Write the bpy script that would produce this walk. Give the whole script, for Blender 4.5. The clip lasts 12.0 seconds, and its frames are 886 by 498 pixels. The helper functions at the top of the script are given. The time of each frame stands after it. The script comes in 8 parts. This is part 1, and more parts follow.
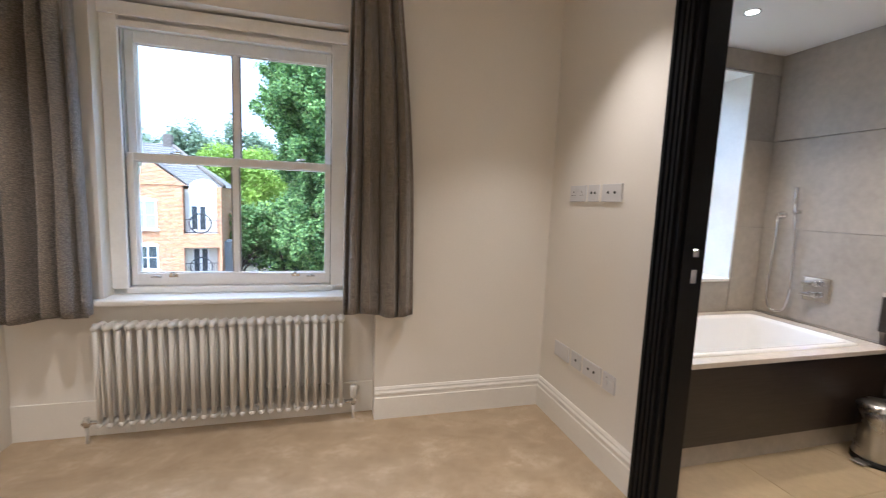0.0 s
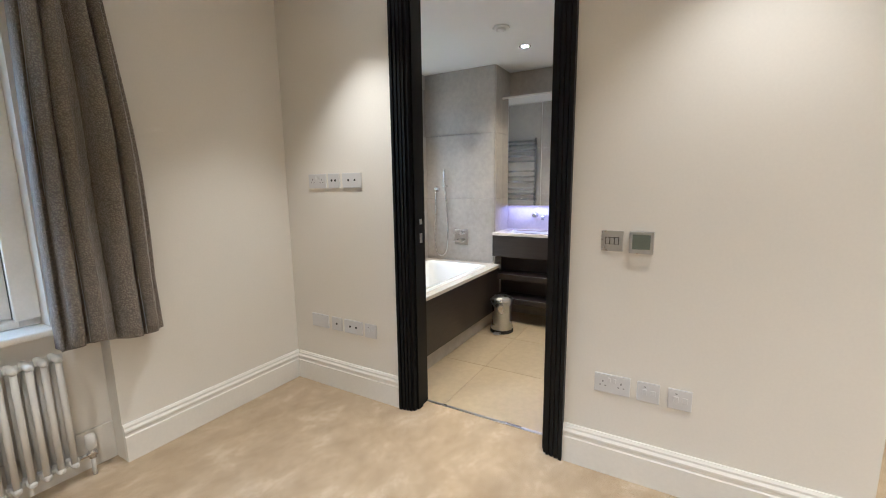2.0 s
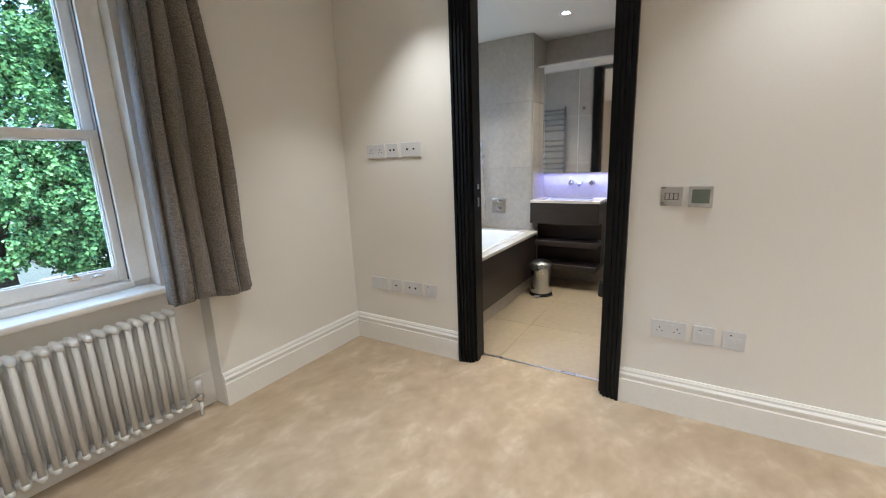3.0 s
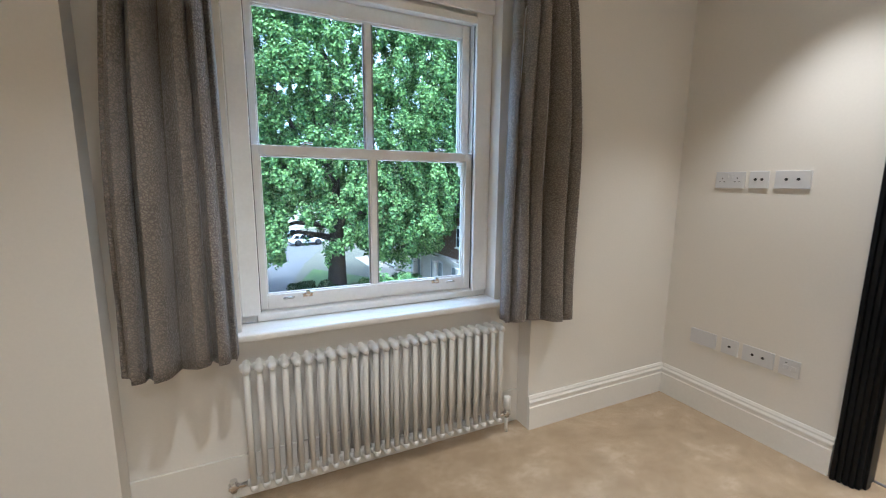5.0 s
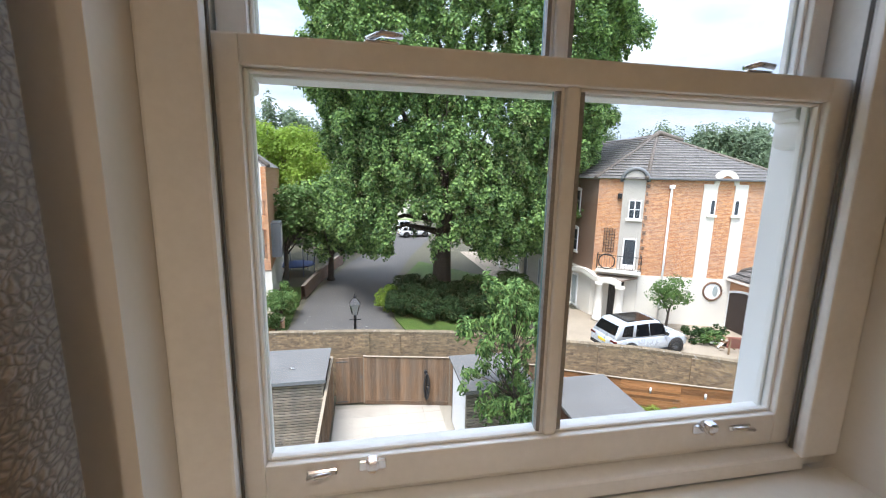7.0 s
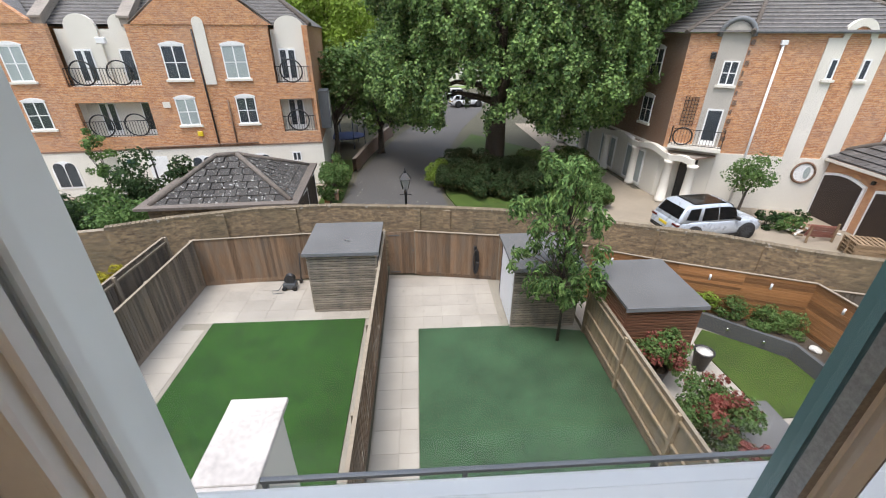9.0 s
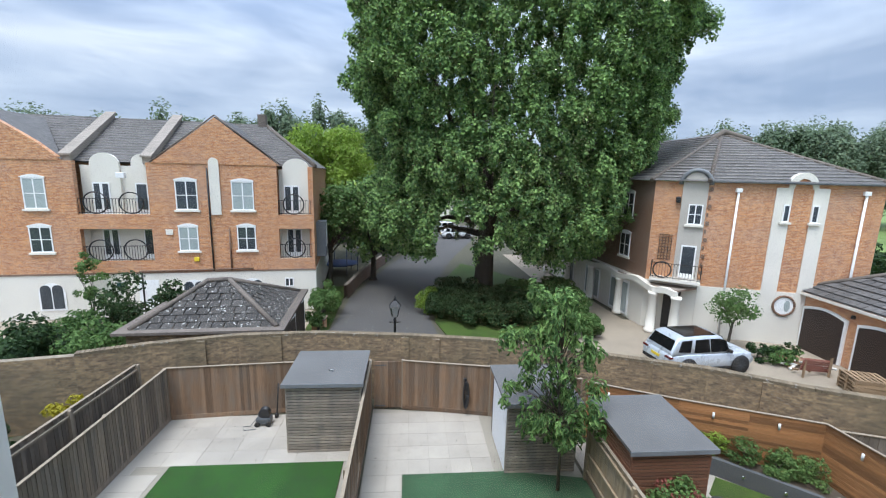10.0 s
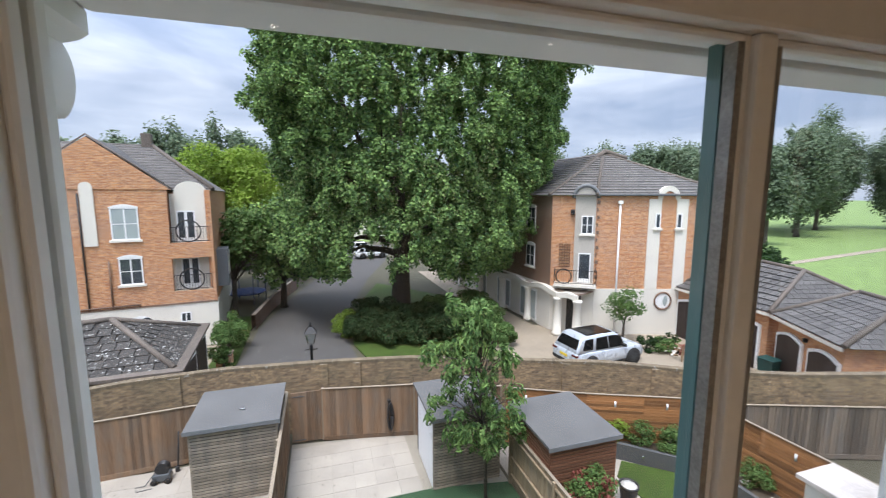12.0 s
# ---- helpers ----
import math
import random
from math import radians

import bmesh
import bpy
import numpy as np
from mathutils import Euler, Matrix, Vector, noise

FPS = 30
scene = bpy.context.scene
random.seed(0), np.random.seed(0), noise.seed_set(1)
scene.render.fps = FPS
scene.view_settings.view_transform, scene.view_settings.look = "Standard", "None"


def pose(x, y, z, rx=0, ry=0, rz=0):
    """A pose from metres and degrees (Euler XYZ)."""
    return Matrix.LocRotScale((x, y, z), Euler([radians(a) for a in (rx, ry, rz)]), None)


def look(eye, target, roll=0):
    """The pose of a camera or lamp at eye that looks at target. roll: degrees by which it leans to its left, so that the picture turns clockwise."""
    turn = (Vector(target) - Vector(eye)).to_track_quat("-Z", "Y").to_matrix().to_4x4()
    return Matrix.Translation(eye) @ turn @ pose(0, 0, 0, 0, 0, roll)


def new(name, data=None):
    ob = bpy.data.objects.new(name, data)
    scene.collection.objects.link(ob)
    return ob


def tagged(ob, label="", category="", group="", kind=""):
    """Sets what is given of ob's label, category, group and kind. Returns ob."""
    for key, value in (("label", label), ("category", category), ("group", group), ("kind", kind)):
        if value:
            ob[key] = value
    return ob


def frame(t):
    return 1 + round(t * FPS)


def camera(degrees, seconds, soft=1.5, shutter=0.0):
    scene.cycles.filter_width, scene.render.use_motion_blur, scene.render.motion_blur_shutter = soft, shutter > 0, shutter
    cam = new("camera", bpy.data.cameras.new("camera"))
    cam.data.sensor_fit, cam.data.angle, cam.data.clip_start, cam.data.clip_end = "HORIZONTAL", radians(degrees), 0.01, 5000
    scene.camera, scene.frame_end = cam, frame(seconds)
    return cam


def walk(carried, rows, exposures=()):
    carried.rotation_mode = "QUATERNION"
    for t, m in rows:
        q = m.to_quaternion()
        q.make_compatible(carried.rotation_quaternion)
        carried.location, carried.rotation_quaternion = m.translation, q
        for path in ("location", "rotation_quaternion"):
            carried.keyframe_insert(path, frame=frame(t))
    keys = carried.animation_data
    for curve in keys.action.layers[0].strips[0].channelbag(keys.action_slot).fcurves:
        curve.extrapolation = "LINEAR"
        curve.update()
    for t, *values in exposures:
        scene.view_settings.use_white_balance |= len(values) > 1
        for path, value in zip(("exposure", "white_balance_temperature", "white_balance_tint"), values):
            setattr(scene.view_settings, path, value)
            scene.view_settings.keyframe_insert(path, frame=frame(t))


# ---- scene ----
cam = camera(94.6, 12.0, 1.0, 0.15)
EXPOSURES = [(0.0, 2.0, 5150, 13), (1.5, 2.2, 4900, 8), (2.0, 2.24, 4860, 6), (3.7, 2.04, 4670, 5), (5.5, 2.02, 4900, 8), (6.0, 1.9, 5200, 11), (6.5, 1.7, 5880, 17), (7.0, 1.0, 6300, 15), (7.5, 0.88, 6050, 14), (9.5, 0.2, 6750, 18), (10.0, 0.26, 6000, 13), (10.5, 0.3, 6100, 13), (12.0, 0.42, 6300, 17)]
PATH = [
    (0, (0.217, 0.347, 1.261), (0.734, 2.265, 1.033), 2.3),
    (0.5, (0.197, 0.278, 1.277), (1.25, 1.961, 1.038), 2.2),
    (1, (0.06, 0.273, 1.295), (1.407, 1.732, 1.051), 0.9),
    (1.5, (-0.127, 0.362, 1.302), (1.463, 1.539, 1.012), -1.0),
    (2, (-0.331, 0.369, 1.304), (1.377, 1.362, 0.994), -0.7),
    (2.5, (-0.515, 0.385, 1.266), (1.175, 1.373, 0.858), -1.2),
    (3, (-0.618, 0.515, 1.256), (1.042, 1.55, 0.837), -2.2),
    (3.5, (-0.736, 0.669, 1.26), (0.809, 1.896, 0.932), -2.1),
    (3.7, (-0.786, 0.704, 1.275), (0.663, 2.051, 0.98), -1.9),
    (5.5, (-0.834, 1.181, 1.305), (-0.203, 3.05, 0.975), 0.1),
    (6, (-0.69, 1.494, 1.271), (-0.208, 3.409, 0.956), -0.9),
    (6.5, (-0.65, 1.886, 1.268), (-0.141, 3.791, 0.938), -1.1),
    (7, (-0.624, 2.226, 1.273), (-0.259, 4.161, 0.921), 1.1),
    (7.5, (-0.611, 2.456, 1.264), (-0.235, 4.377, 0.854), -0.3),
    (7.7, (-0.598, 2.525, 1.25), (-0.288, 4.444, 0.78), -0.5),
    (9.3, (-0.59, 2.719, 1.199), (-0.484, 4.471, 0.241), 0.2),
    (9.5, (-0.59, 2.737, 1.199), (-0.461, 4.548, 0.36), 0.5),
    (10, (-0.58, 2.715, 1.264), (-0.418, 4.678, 0.913), 1.4),
    (10.5, (-0.575, 2.661, 1.272), (-0.497, 4.642, 1.009), 1.4),
    (11, (-0.566, 2.658, 1.285), (-0.516, 4.638, 1.006), 0.4),
    (11.5, (-0.568, 2.669, 1.278), (-0.419, 4.641, 0.979), -0.3),
    (12, (-0.644, 2.596, 1.288), (-0.073, 4.495, 1.03), 0.0),
]
walk(cam, [(t, look(eye, target, roll)) for t, eye, target, roll in PATH], EXPOSURES)

# ---- world, sun, exposure ----
G = -6.8  # level of the gardens and the road below the bedroom floor
world = bpy.data.worlds.new("overcast_sky")
scene.world = world
world.use_nodes = True
wt = world.node_tree
wt.nodes.clear()


def wnode(kind, **kw):
    n = wt.nodes.new(kind)
    for k, v in kw.items():
        n.inputs[k].default_value = v
    return n


sky = wt.nodes.new("ShaderNodeTexSky")
sky.sky_type = "NISHITA"
sky.sun_disc = False
sky.sun_elevation = radians(69)
sky.sun_rotation = radians(217)
sky.air_density, sky.dust_density = 1.2, 2.0
coord = wt.nodes.new("ShaderNodeTexCoord")
stretch = wt.nodes.new("ShaderNodeMapping")
stretch.inputs["Scale"].default_value = (1.0, 1.0, 4.2)
wt.links.new(coord.outputs["Generated"], stretch.inputs["Vector"])
clouds = wnode("ShaderNodeTexNoise", Scale=2.6, Detail=7.0, Roughness=0.55, Distortion=0.3)
wt.links.new(stretch.outputs["Vector"], clouds.inputs["Vector"])
cramp = wt.nodes.new("ShaderNodeValToRGB")
cramp.color_ramp.elements[0].position, cramp.color_ramp.elements[0].color = 0.34, (0.33, 0.41, 0.55, 1)
cramp.color_ramp.elements[1].position, cramp.color_ramp.elements[1].color = 0.68, (0.76, 0.81, 0.87, 1)
mid = cramp.color_ramp.elements.new(0.52)
mid.color = (0.53, 0.605, 0.72, 1)
wt.links.new(clouds.outputs["Fac"], cramp.inputs["Fac"])
bg_sky = wnode("ShaderNodeBackground", Strength=0.12)
bg_cloud = wnode("ShaderNodeBackground", Strength=1.55)
wt.links.new(sky.outputs["Color"], bg_sky.inputs["Color"])
wt.links.new(cramp.outputs["Color"], bg_cloud.inputs["Color"])
# an overcast sky is brightest overhead
updir = wt.nodes.new("ShaderNodeSeparateXYZ")
wt.links.new(coord.outputs["Generated"], updir.inputs["Vector"])
zenith = wt.nodes.new("ShaderNodeMapRange")
for key, val in (("From Min", 0.22), ("From Max", 1.0), ("To Min", 1.08), ("To Max", 3.7)):
    zenith.inputs[key].default_value = val
wt.links.new(updir.outputs["Z"], zenith.inputs["Value"])
wt.links.new(zenith.outputs["Result"], bg_cloud.inputs["Strength"])
wmix = wnode("ShaderNodeMixShader", Fac=0.86)
wout = wt.nodes.new("ShaderNodeOutputWorld")
wt.links.new(bg_sky.outputs["Background"], wmix.inputs[1])
wt.links.new(bg_cloud.outputs["Background"], wmix.inputs[2])
wt.links.new(wmix.outputs["Shader"], wout.inputs["Surface"])

sun_data = bpy.data.lights.new("sun", "SUN")
sun_data.energy, sun_data.angle, sun_data.color = 3.3, radians(24), (1.0, 0.97, 0.92)
sun = new("sun", sun_data)
sun.matrix_world = look((-9, -12, 40), (0, 0, 0))

WARM = (1.0, 0.81, 0.60)
WARMER = (1.0, 0.75, 0.47)


def downlamp(x, y, z, watts, colour=WARM, spread=112, blend=1.0):
    d = bpy.data.lights.new("downlight_lamp", "SPOT")
    d.energy, d.color, d.spot_size, d.spot_blend, d.shadow_soft_size = watts, colour, radians(spread), blend, 0.03
    o = new("downlight_lamp", d)
    o.location = (x, y, z)
    return o


# last three are unseen, added on a guessed grid as ambient fill
BED_LIGHTS = [(1.12, 1.86), (1.12, 0.15), (-0.8, 1.6), (-0.9, -0.1), (1.0, -1.7), (-1.0, -1.7)]
for (lx, ly), watts, spread in zip(BED_LIGHTS, (17, 10.5, 19, 29, 29, 29), (84, 92, 112, 140, 140, 140)):
    downlamp(lx, ly, 2.44, watts, WARM, spread, 0.8)
BATH_LIGHTS = [(2.40, 2.20), (2.89, 1.49), (2.2, 0.7)]
for lx, ly in BATH_LIGHTS:
    downlamp(lx, ly, 2.335, 16.5, WARMER)
downlamp(2.4, -0.9, 2.43, 24, WARMER)
strip_data = bpy.data.lights.new("mirror_strip_lamp", "AREA")
strip_data.shape, strip_data.size, strip_data.size_y, strip_data.energy, strip_data.color = "RECTANGLE", 0.78, 0.03, 0.5, (0.58, 0.52, 1.0)
strip = new("mirror_strip_lamp", strip_data)
strip.matrix_world = pose(3.47, 1.44, 1.095, 0, 0, 90)

# ---- materials ----


def ramp(nt, fac, stops):
    r = nt.nodes.new("ShaderNodeValToRGB")
    el = r.color_ramp.elements
    el[0].position, el[0].color = stops[0][0], (*stops[0][1], 1)
    el[1].position, el[1].color = stops[-1][0], (*stops[-1][1], 1)
    for p, c in stops[1:-1]:
        e = el.new(p)
        e.color = (*c, 1)
    nt.links.new(fac, r.inputs["Fac"])
    return r.outputs["Color"]


def vec(nt, scale=(1, 1, 1), rot=(0, 0, 0), placed=False):
    """Texture space of the object, or (placed) of the whole place, so that alike pieces differ."""
    c = nt.nodes.new("ShaderNodeNewGeometry" if placed else "ShaderNodeTexCoord")
    m = nt.nodes.new("ShaderNodeMapping")
    m.inputs["Scale"].default_value, m.inputs["Rotation"].default_value = scale, rot
    nt.links.new(c.outputs["Position" if placed else "Object"], m.inputs["Vector"])
    return m.outputs["Vector"]


def nz(nt, v, scale, detail=4.0, rough=0.55, dist=0.0):
    n = nt.nodes.new("ShaderNodeTexNoise")
    n.inputs["Scale"].default_value, n.inputs["Detail"].default_value = scale, detail
    n.inputs["Roughness"].default_value, n.inputs["Distortion"].default_value = rough, dist
    if v is not None:
        nt.links.new(v, n.inputs["Vector"])
    return n.outputs["Fac"]


def mixc(nt, fac, a, b, mode="MIX"):
    m = nt.nodes.new("ShaderNodeMix")
    m.data_type, m.blend_type = "RGBA", mode
    for sock, v in ((m.inputs[0], fac), (m.inputs[6], a), (m.inputs[7], b)):
        if isinstance(v, (int, float)):
            sock.default_value = v
        elif isinstance(v, tuple):
            sock.default_value = (*v, 1)
        else:
            nt.links.new(v, sock)
    return m.outputs[2]


def tone(c, k):
    return tuple(min(1.0, max(0.0, a * k)) for a in c)


def base_mat(name, rough=0.6, metal=0.0):
    m = bpy.data.materials.new(name)
    m.use_nodes = True
    b = m.node_tree.nodes["Principled BSDF"]
    b.inputs["Roughness"].default_value, b.inputs["Metallic"].default_value = rough, metal
    return m, m.node_tree, b


def bump(nt, b, fac, strength, distance):
    bp = nt.nodes.new("ShaderNodeBump")
    bp.inputs["Strength"].default_value, bp.inputs["Distance"].default_value = strength, distance
    nt.links.new(fac, bp.inputs["Height"])
    nt.links.new(bp.outputs["Normal"], b.inputs["Normal"])


def surf(name, col, rough=0.6, metal=0.0, vary=0.12, big=1.2, fine=40, relief=0.1, depth=0.002, pieces=0.0, stretch_v=(1, 1, 1)):
    """A surface with broad stains, fine grain and relief; pieces: how far single pieces differ."""
    m, nt, b = base_mat(name, rough, metal)
    v = vec(nt, stretch_v, placed=True)
    broad, grain = nz(nt, v, big, 5), nz(nt, v, fine, 3)
    c = ramp(nt, broad, [(0.3, tone(col, 1 - vary)), (0.7, tone(col, 1 + vary))])
    c = mixc(nt, vary * 1.6, c, ramp(nt, grain, [(0.3, tone(col, 0.6)), (0.7, tone(col, 1.35))]))
    if pieces:
        oi = nt.nodes.new("ShaderNodeObjectInfo")
        c = mixc(nt, 1.0, c, ramp(nt, oi.outputs["Random"], [(0.0, (1 - pieces,) * 3), (1.0, (1.0, 1.0, 1.0))]), "MULTIPLY")
    nt.links.new(c, b.inputs["Base Color"])
    rr = nt.nodes.new("ShaderNodeMapRange")
    rr.inputs["To Min"].default_value, rr.inputs["To Max"].default_value = max(0.02, rough - 0.08), min(1, rough + 0.08)
    nt.links.new(broad, rr.inputs["Value"])
    nt.links.new(rr.outputs["Result"], b.inputs["Roughness"])
    if relief:
        bump(nt, b, grain, relief, depth)
    return m


def timber(name, col, rough=0.7, along=(1, 1, 12), dark=0.55, pieces=0.25, grey=None):
    m, nt, b = base_mat(name, rough)
    v = vec(nt, along)
    oi = nt.nodes.new("ShaderNodeObjectInfo")
    add = nt.nodes.new("ShaderNodeVectorMath")
    add.operation = "ADD"
    sc = nt.nodes.new("ShaderNodeVectorMath")
    sc.operation = "SCALE"
    sc.inputs[0].default_value = (31, 17, 23)
    nt.links.new(oi.outputs["Random"], sc.inputs["Scale"])
    nt.links.new(v, add.inputs[0])
    nt.links.new(sc.outputs["Vector"], add.inputs[1])
    grain = nz(nt, add.outputs["Vector"], 6, 6, 0.6, 0.6)
    c = ramp(nt, grain, [(0.25, tone(col, dark)), (0.55, col), (0.8, tone(col, 1.3))])
    if grey:
        c = mixc(nt, ramp(nt, nz(nt, vec(nt, (2.5, 2.5, 0.6), placed=True), 1.7, 5), [(0.42, (0, 0, 0)), (0.68, (0.8, 0.8, 0.8))]), c, grey)
    c = mixc(nt, 1.0, c, ramp(nt, oi.outputs["Random"], [(0.0, (1 - pieces,) * 3), (1.0, (1.0, 1.0, 1.0))]), "MULTIPLY")
    nt.links.new(c, b.inputs["Base Color"])
    bump(nt, b, grain, 0.25, 0.003)
    return m


def brickwork(name, tones, mortar, w=0.225, h=0.075, rough=0.85, joint=0.012, stain=(0.3, 0.3, 0.3), stained=0.25, mottle=0.5):
    m, nt, b = base_mat(name, rough)
    # courses run level, along each wall's own direction
    c0 = nt.nodes.new("ShaderNodeNewGeometry")
    sep = nt.nodes.new("ShaderNodeSeparateXYZ")
    nt.links.new(c0.outputs["Position"], sep.inputs["Vector"])
    side = nt.nodes.new("ShaderNodeVectorMath")
    side.operation = "CROSS_PRODUCT"
    side.inputs[1].default_value = (0, 0, 1)
    nt.links.new(c0.outputs["True Normal"], side.inputs[0])
    along = nt.nodes.new("ShaderNodeVectorMath")
    along.operation = "DOT_PRODUCT"
    nt.links.new(c0.outputs["Position"], along.inputs[0])
    nt.links.new(side.outputs["Vector"], along.inputs[1])
    comb = nt.nodes.new("ShaderNodeCombineXYZ")
    nt.links.new(along.outputs["Value"], comb.inputs["X"])
    nt.links.new(sep.outputs["Z"], comb.inputs["Y"])
    br = nt.nodes.new("ShaderNodeTexBrick")
    br.offset = 0.5
    br.inputs["Scale"].default_value = 1.0
    br.inputs["Brick Width"].default_value, br.inputs["Row Height"].default_value = w, h
    br.inputs["Mortar Size"].default_value, br.inputs["Bias"].default_value = joint * 0.5, -0.1
    br.inputs["Color1"].default_value, br.inputs["Color2"].default_value = (*tones[0], 1), (*tones[1], 1)
    br.inputs["Mortar"].default_value = (*mortar, 1)
    nt.links.new(comb.outputs["Vector"], br.inputs["Vector"])
    v = vec(nt)
    c = mixc(nt, ramp(nt, nz(nt, vec(nt, (1, 1, 1.5)), 8.0, 4, 0.7), [(0.45, (0, 0, 0)), (0.62, (mottle,) * 3)]), br.outputs["Color"], tones[2])
    c = mixc(nt, ramp(nt, nz(nt, v, 0.55, 6), [(0.45, (0, 0, 0)), (0.75, (stained,) * 3)]), c, stain)
    nt.links.new(c, b.inputs["Base Color"])
    bump(nt, b, br.outputs["Fac"], -0.4, 0.01)
    return m


def glass_mat(name, tint=(1, 1, 1), rough=0.0):
    m = bpy.data.materials.new(name)
    m.use_nodes = True
    nt = m.node_tree
    nt.nodes.clear()
    out = nt.nodes.new("ShaderNodeOutputMaterial")
    tr = nt.nodes.new("ShaderNodeBsdfTransparent")
    tr.inputs["Color"].default_value = (*tint, 1)
    gl = nt.nodes.new("ShaderNodeBsdfGlossy")
    gl.inputs["Roughness"].default_value = rough
    lw = nt.nodes.new("ShaderNodeLayerWeight")
    lw.inputs["Blend"].default_value = 0.5
    pw = nt.nodes.new("ShaderNodeMath")
    pw.operation = "POWER"
    pw.inputs[1].default_value = 4.0
    nt.links.new(lw.outputs["Facing"], pw.inputs[0])
    fr = nt.nodes.new("ShaderNodeMath")
    fr.operation = "MULTIPLY_ADD"
    fr.inputs[1].default_value, fr.inputs[2].default_value = 0.6, 0.02
    nt.links.new(pw.outputs["Value"], fr.inputs[0])
    mx = nt.nodes.new("ShaderNodeMixShader")
    nt.links.new(fr.outputs["Value"], mx.inputs["Fac"])
    nt.links.new(tr.outputs["BSDF"], mx.inputs[1])
    nt.links.new(gl.outputs["BSDF"], mx.inputs[2])
    nt.links.new(mx.outputs["Shader"], out.inputs["Surface"])
    return m


def leaf_mat(name, dark, light, seed_scale=0.35):
    m, nt, b = base_mat(name, 0.68)
    b.inputs["Specular IOR Level"].default_value = 0.25
    geo = nt.nodes.new("ShaderNodeNewGeometry")
    c = ramp(nt, geo.outputs["Random Per Island"], [(0.0, dark), (0.55, tuple((a + d) / 2 for a, d in zip(dark, light))), (1.0, light)])
    patch = ramp(nt, nz(nt, vec(nt), seed_scale, 4), [(0.35, (0.55, 0.6, 0.6)), (0.68, (1, 1, 1))])
    nt.links.new(mixc(nt, 1.0, c, patch, "MULTIPLY"), b.inputs["Base Color"])
    b.inputs["Subsurface Weight"].default_value = 0.0
    tr = nt.nodes.new("ShaderNodeBsdfTranslucent")
    nt.links.new(c, tr.inputs["Color"])
    mx = nt.nodes.new("ShaderNodeMixShader")
    mx.inputs["Fac"].default_value = 0.3
    out = nt.nodes["Material Output"]
    nt.links.new(b.outputs["BSDF"], mx.inputs[1])
    nt.links.new(tr.outputs["BSDF"], mx.inputs[2])
    nt.links.new(mx.outputs["Shader"], out.inputs["Surface"])
    return m


def emit(name, col, power):
    m, nt, b = base_mat(name)
    b.inputs["Emission Color"].default_value, b.inputs["Emission Strength"].default_value = (*col, 1), power
    b.inputs["Base Color"].default_value = (*col, 1)
    return m


def carpet_mat():
    m, nt, b = base_mat("cream_carpet", 0.95)
    v = vec(nt)
    nap = ramp(nt, nz(nt, vec(nt, (1.0, 1.3, 1), (0, 0, 0.5)), 4.6, 8, 0.66, 0.15), [(0.36, (0.37, 0.27, 0.155)), (0.49, (0.45, 0.34, 0.205)), (0.56, (0.51, 0.395, 0.25)), (0.66, (0.66, 0.55, 0.395))])
    pile = nz(nt, v, 260, 2, 0.7)
    c = mixc(nt, 0.35, nap, ramp(nt, pile, [(0.3, (0.32, 0.235, 0.14)), (0.7, (0.60, 0.48, 0.32))]))
    nt.links.new(c, b.inputs["Base Color"])
    b.inputs["Sheen Weight"].default_value = 0.25
    bump(nt, b, pile, 0.6, 0.006)
    return m


def curtain_mat():
    m, nt, b = base_mat("grey_curtain_cloth", 0.42)
    v = vec(nt, (1, 1, 1.1))
    vo = nt.nodes.new("ShaderNodeTexVoronoi")
    vo.feature = "DISTANCE_TO_EDGE"
    vo.inputs["Scale"].default_value = 100
    d = nt.nodes.new("ShaderNodeVectorMath")
    d.operation = "ADD"
    n = nt.nodes.new("ShaderNodeTexNoise")
    n.inputs["Scale"].default_value = 50
    sc = nt.nodes.new("ShaderNodeVectorMath")
    sc.operation = "SCALE"
    sc.inputs["Scale"].default_value = 0.016
    nt.links.new(v, n.inputs["Vector"])
    nt.links.new(n.outputs["Color"], sc.inputs[0])
    nt.links.new(v, d.inputs[0])
    nt.links.new(sc.outputs["Vector"], d.inputs[1])
    nt.links.new(d.outputs["Vector"], vo.inputs["Vector"])
    # emboss sheen put into colour: raised cells lighter, grooves between them darker
    c = ramp(nt, vo.outputs["Distance"], [(0.06, (0.14, 0.122, 0.105)), (0.20, (0.30, 0.255, 0.205))])
    c = mixc(nt, 0.3, c, ramp(nt, nz(nt, vec(nt), 3, 3), [(0.3, (0.09, 0.078, 0.068)), (0.7, (0.17, 0.148, 0.125))]))
    nt.links.new(c, b.inputs["Base Color"])
    gloss = nt.nodes.new("ShaderNodeMapRange")
    for key, val in (("From Max", 0.25), ("To Min", 0.75), ("To Max", 0.36)):
        gloss.inputs[key].default_value = val
    nt.links.new(vo.outputs["Distance"], gloss.inputs["Value"])
    nt.links.new(gloss.outputs["Result"], b.inputs["Roughness"])
    b.inputs["Sheen Weight"].default_value = 0.3
    bump(nt, b, vo.outputs["Distance"], 1.0, 0.006)
    return m


def lawn_mat(name, dark, light):
    m, nt, b = base_mat(name, 0.9)
    v = vec(nt)
    broad = ramp(nt, nz(nt, v, 1.1, 8, 0.68), [(0.36, tone(dark, 0.45)), (0.64, tone(light, 1.2))])
    blades = nz(nt, v, 14, 8, 0.85)
    c = mixc(nt, 0.6, broad, ramp(nt, blades, [(0.38, tone(dark, 0.25)), (0.62, tone(light, 1.6))]))
    nt.links.new(c, b.inputs["Base Color"])
    bump(nt, b, blades, 0.5, 0.02)
    return m


